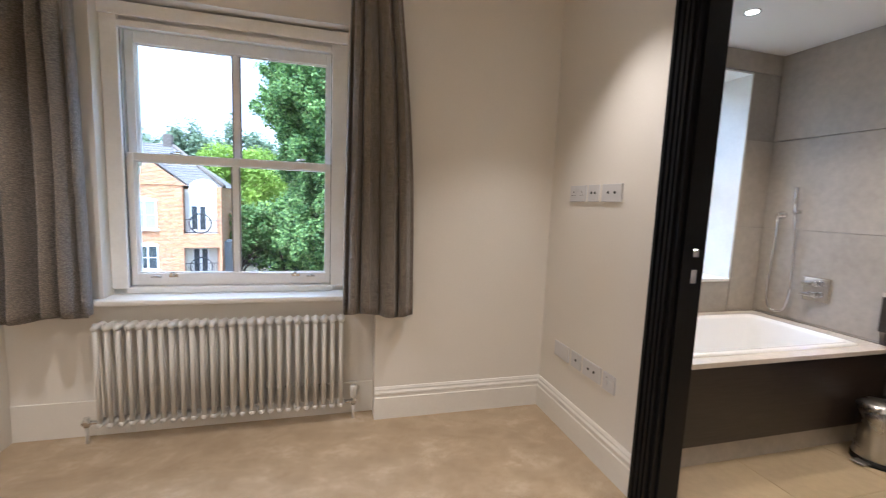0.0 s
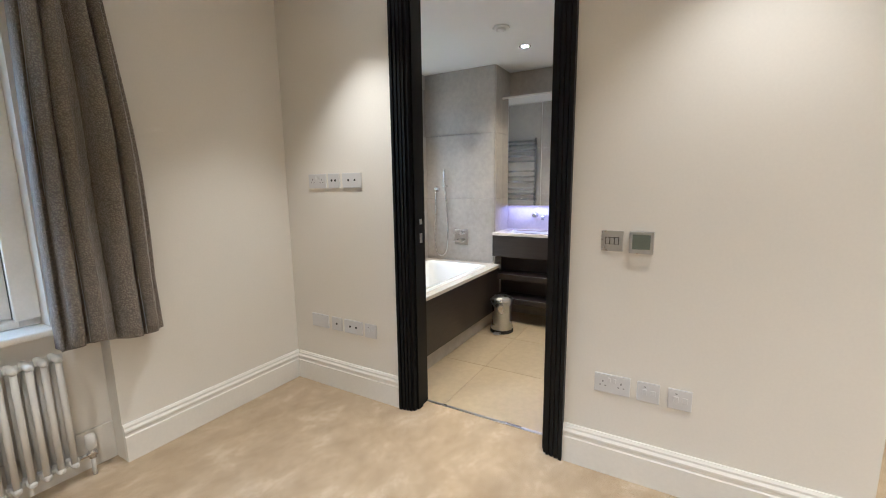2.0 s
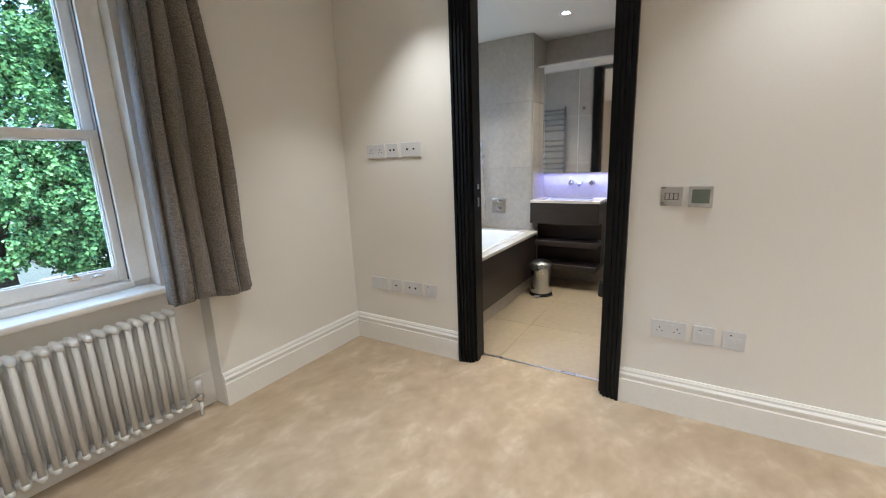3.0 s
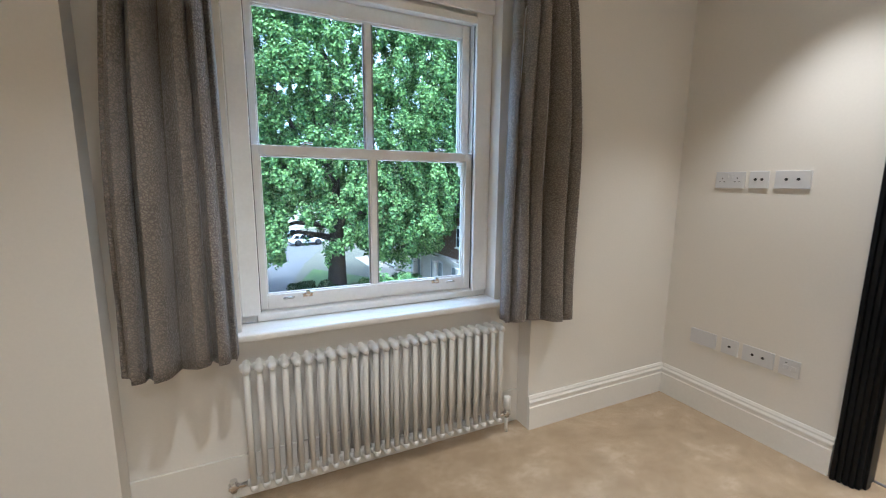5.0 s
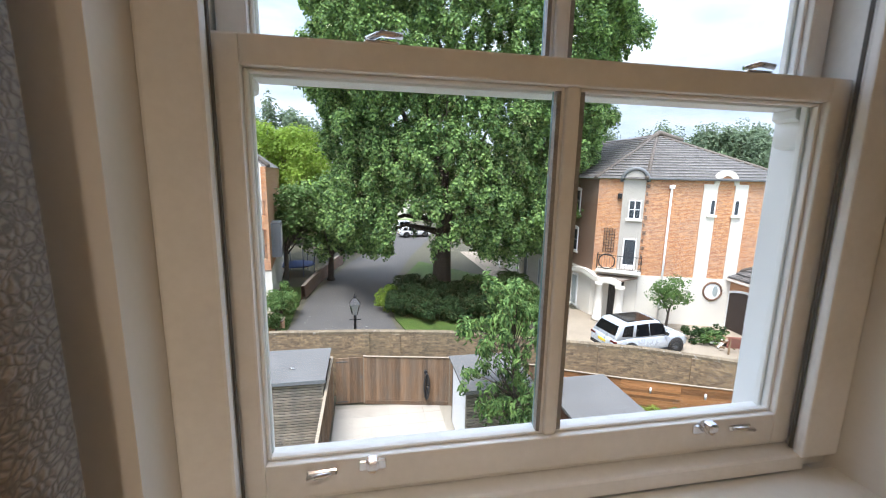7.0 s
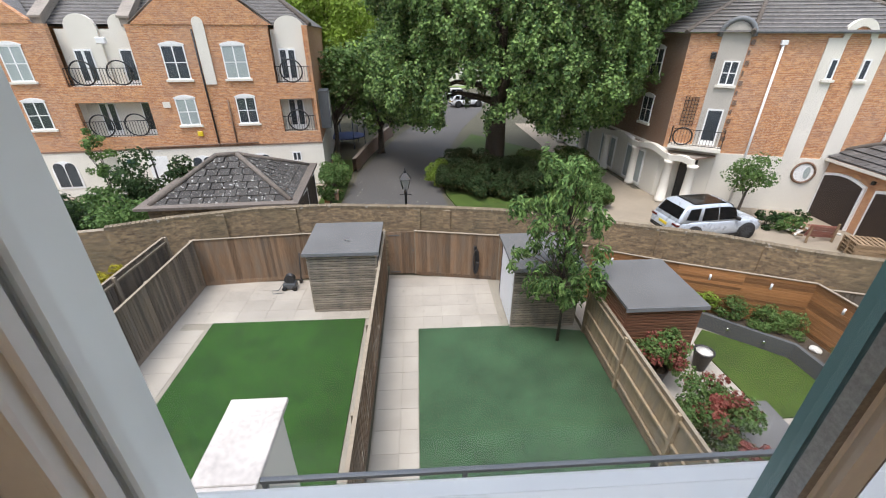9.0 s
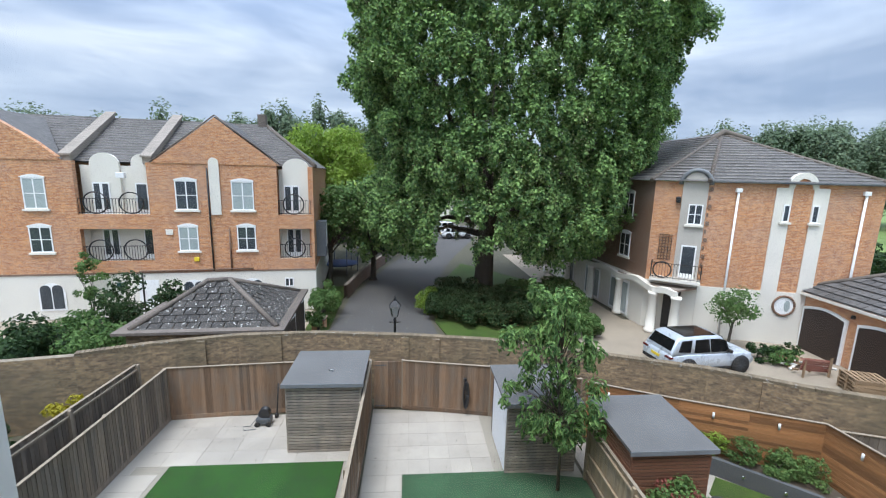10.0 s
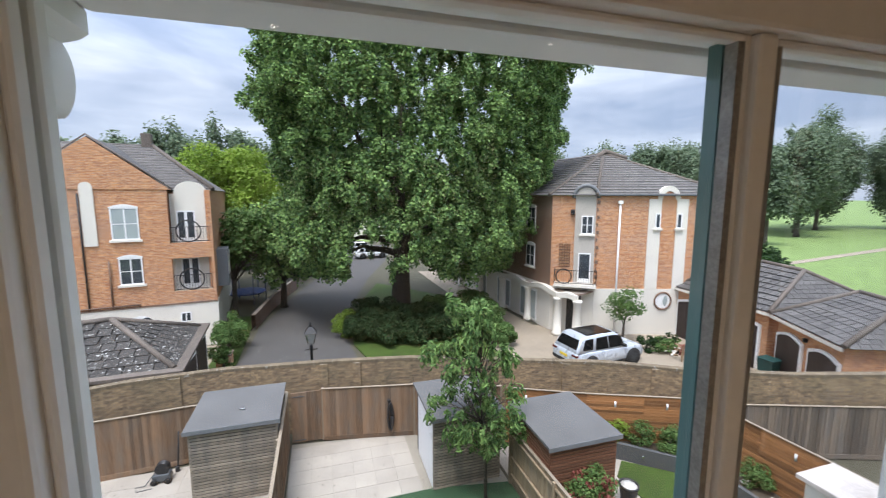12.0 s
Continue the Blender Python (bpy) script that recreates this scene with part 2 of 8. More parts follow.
M = {}
M["wall"] = surf("warm_white_wall_paint", (0.74, 0.71, 0.65), 0.85, vary=0.02, big=0.7, fine=90, relief=0.04)
M["ceiling"] = surf("white_ceiling_paint", (0.80, 0.79, 0.77), 0.9, vary=0.015, big=0.7, fine=90, relief=0.03)
M["trim"] = surf("white_gloss_trim", (0.78, 0.76, 0.71), 0.4, vary=0.03, big=2, fine=60, relief=0.03)
M["sash"] = surf("white_window_paint", (0.86, 0.86, 0.84), 0.4, vary=0.05, big=5, fine=70, relief=0.05)
M["rad"] = surf("white_radiator_enamel", (0.66, 0.645, 0.61), 0.5, vary=0.02, big=3, fine=60, relief=0.02)
M["carpet"] = carpet_mat()
M["curtain"] = curtain_mat()
M["lining"] = surf("white_curtain_lining", (0.72, 0.73, 0.75), 0.8, vary=0.05, big=4, fine=160, relief=0.1)
M["black"] = surf("black_lacquered_wood", (0.005, 0.0055, 0.006), 0.42, vary=0.25, big=4, fine=40, relief=0.08)
M["black"].node_tree.nodes["Principled BSDF"].inputs["Specular IOR Level"].default_value = 0.2
M["plastic"] = surf("white_socket_plastic", (0.62, 0.62, 0.63), 0.3, vary=0.02, big=9, fine=60, relief=0)
# near-black colour that stands for the shade in holes and gaps
M["slot"] = surf("near_black_hole_shade", (0.02, 0.02, 0.02), 0.6, relief=0)
M["steel"] = surf("brushed_steel", (0.55, 0.55, 0.55), 0.28, 1.0, vary=0.06, big=8, fine=120, relief=0.03)
M["rail_chrome"] = surf("dark_chrome", (0.28, 0.28, 0.29), 0.15, 1.0, vary=0.03, relief=0)
M["chrome"] = surf("polished_chrome", (0.75, 0.75, 0.76), 0.08, 1.0, vary=0.02, big=8, fine=60, relief=0)
M["screen"] = surf("grey_green_display", (0.13, 0.15, 0.12), 0.2, vary=0.04, relief=0)
M["stone"] = surf("beige_porcelain_tile", (0.43, 0.395, 0.345), 0.45, vary=0.12, big=2.2, fine=24, relief=0.03, pieces=0.08)
M["floor_tile"] = surf("cream_porcelain_floor_tile", (0.48, 0.39, 0.255), 0.42, vary=0.09, big=1.6, fine=22, relief=0.03, pieces=0.06)
M["grout"] = surf("grey_grout", (0.33, 0.31, 0.28), 0.9)
M["floor_grout"] = surf("cream_floor_grout", (0.40, 0.34, 0.25), 0.9)
M["wenge"] = timber("dark_wenge_veneer", (0.032, 0.024, 0.02), 0.35, (1, 1, 14), 0.6, 0.1)
M["bath"] = surf("white_bath_acrylic", (0.86, 0.86, 0.85), 0.12, vary=0.01, relief=0)
M["quartz"] = surf("pale_stone_worktop", (0.66, 0.61, 0.55), 0.2, vary=0.08, big=6, fine=40, relief=0)
M["mirror"] = surf("mirror_glass", (0.9, 0.9, 0.9), 0.01, 1.0, vary=0.0, relief=0)
M["glass"] = glass_mat("clear_window_glass", (0.97, 0.985, 0.98))
M["bal_glass"] = glass_mat("balustrade_glass", (0.88, 0.93, 0.93))
M["brush"] = surf("grey_draught_gap", (0.10, 0.095, 0.09), 0.9, relief=0)
M["spacer"] = surf("grey_glazing_spacer", (0.30, 0.30, 0.29), 0.45, 0.4, vary=0.3, big=40, fine=300, relief=0)
M["seal"] = surf("green_glass_edge", (0.12, 0.23, 0.225), 0.15, vary=0.05, relief=0)
M["led"] = emit("downlight_glow", (1.0, 0.9, 0.75), 9.0)
M["car_glass"] = surf("black_car_glass", (0.006, 0.007, 0.008), 0.12, vary=0.1, relief=0)
M["car_glass"].node_tree.nodes["Principled BSDF"].inputs["Specular IOR Level"].default_value = 0.25
M["pane_far"] = surf("dark_window_pane", (0.05, 0.06, 0.07), 0.06, vary=0.3, big=1.5, fine=20, relief=0)
# paler grey-green pane colour for some of the far windows
M["pane_pale"] = surf("pale_window_pane", (0.36, 0.41, 0.40), 0.08, vary=0.12, big=2, fine=20, relief=0)
M["upvc"] = surf("white_upvc", (0.84, 0.84, 0.83), 0.4, vary=0.04, big=3, fine=30, relief=0)
M["brick"] = brickwork("orange_stock_brick", ((0.68, 0.335, 0.145), (0.44, 0.175, 0.075), (0.29, 0.12, 0.07)), (0.62, 0.49, 0.35), mottle=0.65)
# brown brickwork; also the darker copy for the right house's shaded front
M["brick_dull"] = brickwork("brown_and_shaded_brick", ((0.22, 0.12, 0.07), (0.17, 0.09, 0.055), (0.12, 0.07, 0.05)), (0.25, 0.21, 0.17))
M["oldbrick"] = brickwork("weathered_yellow_brick", ((0.38, 0.265, 0.145), (0.16, 0.105, 0.062), (0.085, 0.065, 0.05)), (0.27, 0.225, 0.165), stain=(0.10, 0.095, 0.06), stained=0.55, mottle=0.6)
M["coping"] = surf("weathered_brick_coping", (0.20, 0.155, 0.10), 0.9, vary=0.35, big=2, fine=20, relief=0.3, depth=0.01, pieces=0.3)
M["render"] = surf("cream_masonry_paint", (0.74, 0.70, 0.62), 0.8, vary=0.06, big=0.8, fine=12, relief=0.05)
M["beige"] = surf("beige_masonry_paint", (0.47, 0.435, 0.385), 0.8, vary=0.08, big=0.8, fine=12, relief=0.05)
# lighter than the roof tile, so that the course edges stand out
M["tile_edge"] = surf("light_edge_roof_tile", (0.27, 0.25, 0.235), 0.75, vary=0.35, big=1.4, fine=8, relief=0.3, depth=0.01)
M["tile_roof"] = surf("dark_grey_roof_tile", (0.125, 0.118, 0.113), 0.75, vary=0.35, big=1.4, fine=8, relief=0.3, depth=0.01, pieces=0.35)
M["tile_hip"] = surf("grey_brown_ridge_tile", (0.15, 0.125, 0.105), 0.85, vary=0.3, big=2, fine=12, relief=0.3, depth=0.01, pieces=0.25)
M["mosstile"] = surf("mossy_concrete_roof_tile", (0.062, 0.057, 0.052), 0.9, vary=0.45, big=6, fine=30, relief=0.4, depth=0.01, pieces=0.4)
def lichen(m, amount=0.7):
    nt = m.node_tree
    b = nt.nodes["Principled BSDF"]
    src = b.inputs["Base Color"].links[0].from_socket
    spots = ramp(nt, nz(nt, vec(nt, placed=True), 9, 3, 0.75), [(0.61, (0, 0, 0)), (0.645, (amount,) * 3)])
    nt.links.new(mixc(nt, spots, src, (0.62, 0.62, 0.58)), b.inputs["Base Color"])


lichen(M["mosstile"], 0.95)
lichen(M["coping"], 0.4)
M["coping_slab"] = surf("weathered_concrete_coping", (0.27, 0.235, 0.20), 0.9, vary=0.25, big=1.5, fine=14, relief=0.2, depth=0.01)
M["lead"] = surf("grey_lead_flashing", (0.16, 0.17, 0.18), 0.6, vary=0.15, big=2, fine=20, relief=0.1)
M["felt"] = surf("grey_mineral_roof_felt", (0.118, 0.117, 0.116), 0.9, vary=0.18, big=1.1, fine=120, relief=0.2)
M["fence"] = timber("weathered_brown_fence_board", (0.30, 0.185, 0.11), 0.85, (8, 8, 0.8), 0.5, 0.5, (0.23, 0.185, 0.145))
M["fence_grey"] = timber("silvered_fence_board", (0.26, 0.205, 0.155), 0.85, (8, 8, 0.8), 0.45, 0.5, (0.17, 0.15, 0.13))
M["fence_pale"] = timber("pale_fence_board", (0.36, 0.27, 0.165), 0.85, (8, 8, 0.8), 0.6, 0.3, (0.25, 0.21, 0.16))
M["rail_wood"] = timber("grey_fence_rail", (0.30, 0.245, 0.18), 0.85, (1, 8, 8), 0.6, 0.15)
M["shed"] = timber("weathered_shed_slat", (0.40, 0.335, 0.265), 0.85, (0.8, 0.8, 10), 0.65, 0.4, (0.22, 0.20, 0.18))
M["brown_slat"] = timber("red_brown_slat", (0.20, 0.085, 0.045), 0.8, (0.8, 0.8, 10), 0.6, 0.35)
M["cedar"] = timber("orange_cedar_slat", (0.44, 0.20, 0.075), 0.7, (0.8, 0.8, 10), 0.5, 0.6)
M["slab"] = surf("cream_stone_paving_slab", (0.375, 0.34, 0.29), 0.8, vary=0.22, big=0.8, fine=30, relief=0.1, pieces=0.14)
M["cope_stone"] = surf("stained_stone_coping", (0.58, 0.53, 0.49), 0.8, vary=0.25, big=2.6, fine=18, relief=0.15)
M["joint"] = surf("grey_paving_joint", (0.27, 0.245, 0.20), 0.95)
M["turf"] = lawn_mat("artificial_turf", (0.007, 0.040, 0.003), (0.017, 0.072, 0.005))
M["turf_blue"] = lawn_mat("shaded_artificial_turf", (0.017, 0.052, 0.022), (0.036, 0.088, 0.038))
M["lawn"] = lawn_mat("mown_lawn", (0.024, 0.052, 0.004), (0.048, 0.088, 0.007))
M["estate"] = surf("trodden_earth_and_grass", (0.075, 0.07, 0.045), 0.95, vary=0.35, big=1.5, fine=14, relief=0.4, depth=0.02)
M["park"] = lawn_mat("park_grass", (0.13, 0.20, 0.05), (0.19, 0.28, 0.08))
M["asphalt"] = surf("grey_block_road", (0.078, 0.074, 0.071), 0.9, vary=0.16, big=0.5, fine=18, relief=0.2, depth=0.01)
M["drive"] = surf("pale_drive_paving", (0.30, 0.25, 0.19), 0.9, vary=0.2, big=0.6, fine=12, relief=0.2, depth=0.01)
M["soil"] = surf("brown_garden_soil", (0.07, 0.055, 0.04), 0.95, vary=0.3, big=2, fine=20, relief=0.5, depth=0.03)
M["bark"] = surf("grey_brown_bark", (0.075, 0.062, 0.05), 0.95, vary=0.35, big=3, fine=14, relief=0.7, depth=0.05, stretch_v=(1, 1, 0.25))
M["leaf_oak"] = leaf_mat("broad_tree_leaf", (0.052, 0.115, 0.045), (0.38, 0.57, 0.175), 0.6)
M["leaf_lime"] = leaf_mat("lime_green_leaf", (0.20, 0.31, 0.04), (0.38, 0.52, 0.08))
# dark leaf green, lowered further for the shade under the large tree
M["leaf_dark"] = leaf_mat("dark_and_shaded_leaf", (0.02, 0.045, 0.016), (0.06, 0.115, 0.035), 1.2)
M["leaf_mid"] = leaf_mat("garden_shrub_leaf", (0.06, 0.125, 0.035), (0.19, 0.31, 0.09))
# paler, greyer green puts the distance haze into the leaf colour
M["leaf_far"] = leaf_mat("hazed_distant_leaf", (0.12, 0.17, 0.105), (0.25, 0.32, 0.19))
M["leaf_young"] = leaf_mat("cherry_tree_leaf", (0.035, 0.09, 0.03), (0.27, 0.43, 0.13), 1.8)
M["leaf_red"] = leaf_mat("red_young_shrub_leaf", (0.20, 0.035, 0.03), (0.40, 0.14, 0.11), 2.0)
M["leaf_yellow"] = leaf_mat("yellow_shrub_leaf", (0.35, 0.30, 0.02), (0.6, 0.5, 0.05), 2.0)
M["iron"] = surf("black_painted_iron", (0.015, 0.015, 0.016), 0.5, vary=0.2, relief=0)
M["rail_grey"] = surf("grey_powder_coated_metal", (0.10, 0.11, 0.12), 0.4, 0.3, vary=0.06, relief=0)
M["car_silver"] = surf("silver_car_paint", (0.52, 0.57, 0.63), 0.28, 0.3, vary=0.02, big=2, fine=60, relief=0)
M["car_white"] = surf("white_car_paint", (0.75, 0.76, 0.77), 0.2, vary=0.02, relief=0)
M["car_dark"] = surf("dark_car_paint", (0.02, 0.025, 0.035), 0.15, vary=0.02, relief=0)
M["tyre"] = surf("black_rubber", (0.015, 0.015, 0.015), 0.8, relief=0)
M["plate"] = surf("yellow_number_plate", (0.75, 0.55, 0.03), 0.4, relief=0)
M["redlight"] = surf("red_tail_lamp", (0.09, 0.008, 0.008), 0.2, relief=0)
M["net"] = surf("blue_trampoline_cloth", (0.02, 0.04, 0.12), 0.7, relief=0)
M["garage_door"] = timber("dark_garage_door", (0.035, 0.022, 0.018), 0.6, (8, 8, 1), 0.6, 0.1)
M["pallet"] = timber("pale_pallet_wood", (0.36, 0.25, 0.15), 0.85, (1, 8, 8), 0.6, 0.35)
M["redwood"] = timber("red_stained_wood", (0.30, 0.11, 0.08), 0.8, (1, 8, 8), 0.6, 0.3)
M["pot"] = surf("black_plant_pot", (0.02, 0.02, 0.022), 0.5, vary=0.2, relief=0)
M["planter"] = surf("dark_grey_planter_render", (0.085, 0.09, 0.095), 0.8, vary=0.1, relief=0.1)
M["pebble"] = surf("white_pebbles", (0.62, 0.60, 0.55), 0.8, vary=0.3, big=20, fine=60, relief=0.4, depth=0.02)
M["greenbin"] = surf("green_wheelie_bin_plastic", (0.012, 0.055, 0.05), 0.5, relief=0)
M["white_door"] = surf("white_shed_door_paint", (0.70, 0.71, 0.72), 0.5, vary=0.05, relief=0)

# ---- building blocks ----
CUR = [Matrix.Identity(4)]  # local frame of the building in hand


def box(bm, lo, hi, bev=0.0, seg=1):
    x0, y0, z0 = lo
    x1, y1, z1 = hi
    if bev:
        t = bmesh.new()
        box(t, lo, hi)
        bmesh.ops.bevel(t, geom=list(t.edges), offset=bev, segments=seg, affect="EDGES", profile=0.6)
        me = bpy.data.meshes.new("tmp")
        t.to_mesh(me)
        t.free()
        bm.from_mesh(me)
        bpy.data.meshes.remove(me)
        return bm
    v = [bm.verts.new(p) for p in ((x0, y0, z0), (x1, y0, z0), (x1, y1, z0), (x0, y1, z0), (x0, y0, z1), (x1, y0, z1), (x1, y1, z1), (x0, y1, z1))]
    for f in ((0, 3, 2, 1), (4, 5, 6, 7), (0, 1, 5, 4), (1, 2, 6, 5), (2, 3, 7, 6), (3, 0, 4, 7)):
        bm.faces.new([v[i] for i in f])
    return bm


def rod(bm, a, b, r0, r1=None, seg=10, cap=True):
    a, b = Vector(a), Vector(b)
    r1 = r0 if r1 is None else r1
    d = (b - a).normalized()
    side = d.orthogonal().normalized()
    up = d.cross(side)
    rings = []
    for p, r in ((a, r0), (b, r1)):
        rings.append([bm.verts.new(p + (side * math.cos(2 * math.pi * i / seg) + up * math.sin(2 * math.pi * i / seg)) * r) for i in range(seg)])
    for i in range(seg):
        bm.faces.new((rings[0][i], rings[0][(i + 1) % seg], rings[1][(i + 1) % seg], rings[1][i])).smooth = True
    if cap:
        bm.faces.new(rings[0][::-1])
        bm.faces.new(rings[1])
    return bm


def tube(bm, pts, r, seg=8):
    pts = [Vector(p) for p in pts]
    rings, side = [], None
    for i, p in enumerate(pts):
        d = (pts[min(i + 1, len(pts) - 1)] - pts[max(i - 1, 0)]).normalized()
        side = d.orthogonal().normalized() if side is None else (side - d * side.dot(d)).normalized()
        up = d.cross(side)
        rr = r[i] if isinstance(r, (list, tuple)) else r
        rings.append([bm.verts.new(p + (side * math.cos(2 * math.pi * k / seg) + up * math.sin(2 * math.pi * k / seg)) * rr) for k in range(seg)])
    for a, b in zip(rings, rings[1:]):
        for k in range(seg):
            bm.faces.new((a[k], a[(k + 1) % seg], b[(k + 1) % seg], b[k])).smooth = True
    bm.faces.new(rings[0][::-1])
    bm.faces.new(rings[-1])
    return bm


def lathe(bm, profile, centre=(0, 0, 0), seg=20, axis="z"):
    cx, cy, cz = centre
    rings = []
    for r, h in profile:
        ring = []
        for k in range(seg):
            a = 2 * math.pi * k / seg
            c, s = r * math.cos(a), r * math.sin(a)
            p = (cx + c, cy + s, cz + h) if axis == "z" else ((cx + h, cy + c, cz + s) if axis == "x" else (cx + c, cy + h, cz + s))
            ring.append(bm.verts.new(p))
        rings.append(ring)
    for a, b in zip(rings, rings[1:]):
        for k in range(seg):
            bm.faces.new((a[k], a[(k + 1) % seg], b[(k + 1) % seg], b[k])).smooth = True
    bm.faces.new(rings[0][::-1])
    bm.faces.new(rings[-1])
    return bm


def prism(bm, pts, lo, hi, axis="y"):
    """A flat outline pushed along an axis. Outline in (x,z) for y, (y,z) for x, (x,y) for z."""
    def at(p, h):
        return (p[0], h, p[1]) if axis == "y" else ((h, p[0], p[1]) if axis == "x" else (p[0], p[1], h))
    a = [bm.verts.new(at(p, lo)) for p in pts]
    b = [bm.verts.new(at(p, hi)) for p in pts]
    n = len(pts)
    bm.faces.new(a)
    bm.faces.new(b[::-1])
    for i in range(n):
        bm.faces.new((a[i], b[i], b[(i + 1) % n], a[(i + 1) % n]))
    bmesh.ops.recalc_face_normals(bm, faces=bm.faces)
    return bm


def mesh_of(name, bm, mat):
    if CUR[0] != Matrix.Identity(4):
        bm.transform(CUR[0])
    bmesh.ops.recalc_face_normals(bm, faces=bm.faces)
    me = bpy.data.meshes.new(name)
    bm.to_mesh(me)
    bm.free()
    me.materials.append(mat)
    return me


def part(name, bm, mat, parent, label=""):
    ob = new(name, mesh_of(name, bm, mat))
    ob.parent = parent
    top = parent
    while top.parent:
        top = top.parent
    # parts of parts sit in the same frame as their thing
    ob.matrix_parent_inverse = top.matrix_basis.inverted() if parent is top else Matrix.Identity(4)
    if label:
        ob["label"] = label
    return ob


def thing(name, at, label, category, group="", kind=""):
    e = new(name)
    e.empty_display_size = 0.1
    e.matrix_basis = Matrix.Translation(CUR[0] @ Vector(at))
    return tagged(e, label, category, group, kind)


def solid(name, bm, mat, label="", category="", kind="", group=""):
    return tagged(new(name, mesh_of(name, bm, mat)), label, category, group, kind)


def pieces(name, parent, mat, dims, places, bev=0.004):
    """Alike boxes that share one mesh per size; places: (matrix)."""
    bm = box(bmesh.new(), (-dims[0] / 2, -dims[1] / 2, -dims[2] / 2), (dims[0] / 2, dims[1] / 2, dims[2] / 2), bev)
    me = bpy.data.meshes.new(name)
    bm.to_mesh(me)
    bm.free()
    me.materials.append(mat)
    for m in places:
        o = new(name, me)
        o.parent = parent
        top = parent
        while top.parent:
            top = top.parent
        o.matrix_parent_inverse = top.matrix_basis.inverted() if parent is top else Matrix.Identity(4)
        o.matrix_basis = CUR[0] @ m
    return me


# ---- bedroom and bathroom shell ----
X0, X1, Y0, CEIL = -2.9, 1.5, -2.7, 2.46
floor = solid("floor", box(bmesh.new(), (X0 - 0.1, Y0 - 0.1, -0.25), (1.625, 2.72, 0.0)), M["carpet"], "cream cut-pile carpet with vacuum marks", "floor", "structure")
solid("floor_hall", box(bmesh.new(), (1.625, -1.7, -0.25), (4.4, -0.28, 0.0)), M["carpet"], "cream carpet of the hall", "floor", "structure")
solid("ceiling", box(bmesh.new(), (X0 - 0.1, Y0 - 0.1, CEIL), (1.5, 3.05, CEIL + 0.2)), M["ceiling"], "plain white ceiling", "ceiling", "structure")
solid("ceiling_hall", box(bmesh.new(), (1.5, -1.7, CEIL), (4.4, -0.28, CEIL + 0.2)), M["ceiling"], "plain white hall ceiling", "ceiling", "structure")
CB = 2.35
solid("ceiling_bathroom", box(bmesh.new(), (1.63, -0.15, CB), (3.75, 2.61, CB + 0.3)), M["ceiling"], "white bathroom ceiling", "ceiling", "structure")

# outer wall with the window recess and two window openings
WX0, WX1, WZ0, WZ1 = -0.89, 0.285, 0.715, 2.175
BX0, BX1, BZ0, BZ1 = 1.98, 2.96, 0.80, 2.215
bm = bmesh.new()
box(bm, (X0 - 0.1, 2.61, -0.25), (-1.30, 2.99, 2.9))
box(bm, (-1.30, 2.71, -0.25), (WX0, 2.99, 2.9))
box(bm, (WX0, 2.71, -0.25), (WX1, 2.99, WZ0 - 0.10))
box(bm, (WX0, 2.71, WZ0 - 0.10), (WX1, 2.965, WZ0 - 0.0305))
box(bm, (WX0, 2.71, WZ1), (WX1, 2.99, 2.9))
box(bm, (WX1, 2.71, -0.25), (0.45, 2.99, 2.9))
box(bm, (0.45, 2.61, -0.25), (1.5, 2.99, 2.9))
wall_north = solid("wall_north", bm, M["wall"], "warm white painted wall with window recess", "wall", "structure")
bm = bmesh.new()
box(bm, (1.5, 2.612, -0.25), (BX0, 2.99, 2.9))
box(bm, (BX0, 2.612, -0.25), (BX1, 2.99, BZ0 - 0.02))
box(bm, (BX0, 2.612, BZ1), (BX1, 2.99, 2.9))
box(bm, (BX1, 2.612, -0.25), (3.9, 2.99, 2.9))
wall_bath_north = solid("wall_bathroom_north", bm, M["grout"], "tiled outer wall of the bathroom", "wall", "structure")

# wall between bedroom and bathroom, with the tall doorway
DY0, DY1, DZ = 0.855, 1.652, 2.345
bm = bmesh.new()
box(bm, (1.5, -0.28, -0.02), (1.63, DY0, 2.66))
box(bm, (1.5, DY1, -0.02), (1.63, 2.61, 2.66))
box(bm, (1.5, DY0, DZ), (1.63, DY1, 2.66))
wall_east = solid("wall_east", bm, M["wall"], "warm white painted wall with a tall doorway", "wall", "structure")
solid("wall_return", box(bmesh.new(), (1.63, -0.28, -0.02), (4.4, -0.15, 2.66)), M["wall"], "warm white hall wall", "wall", "structure")
solid("wall_south", box(bmesh.new(), (X0 - 0.1, Y0 - 0.1, -0.02), (1.63, Y0, 2.66)), M["wall"], "warm white painted wall", "wall", "structure")
solid("wall_west", box(bmesh.new(), (X0 - 0.1, Y0, -0.02), (X0, 2.61, 2.66)), M["wall"], "warm white painted wall", "wall", "structure")
bm = bmesh.new()
box(bm, (1.5, Y0, -0.02), (1.63, -1.7, 2.66))
box(bm, (1.63, -1.83, -0.02), (4.5, -1.7, 2.66))
box(bm, (4.4, -1.7, -0.02), (4.5, -0.28, 2.66))
solid("wall_hall", bm, M["wall"], "warm white hall walls", "wall", "structure")
bm = bmesh.new()
box(bm, (3.56, -0.15, -0.2), (3.75, 2.61, 2.66))
box(bm, (3.215, 1.87, -0.2), (3.56, 2.61, CB))
solid("wall_bathroom_east", bm, M["grout"], "tiled end wall of the bathroom", "wall", "structure")
solid("roof_slab", box(bmesh.new(), (X0 - 0.3, Y0 - 0.3, 2.9), (4.6, 3.4, 3.1)), M["lead"], "flat roof over the rooms", "roof", "structure")
bm = bmesh.new()
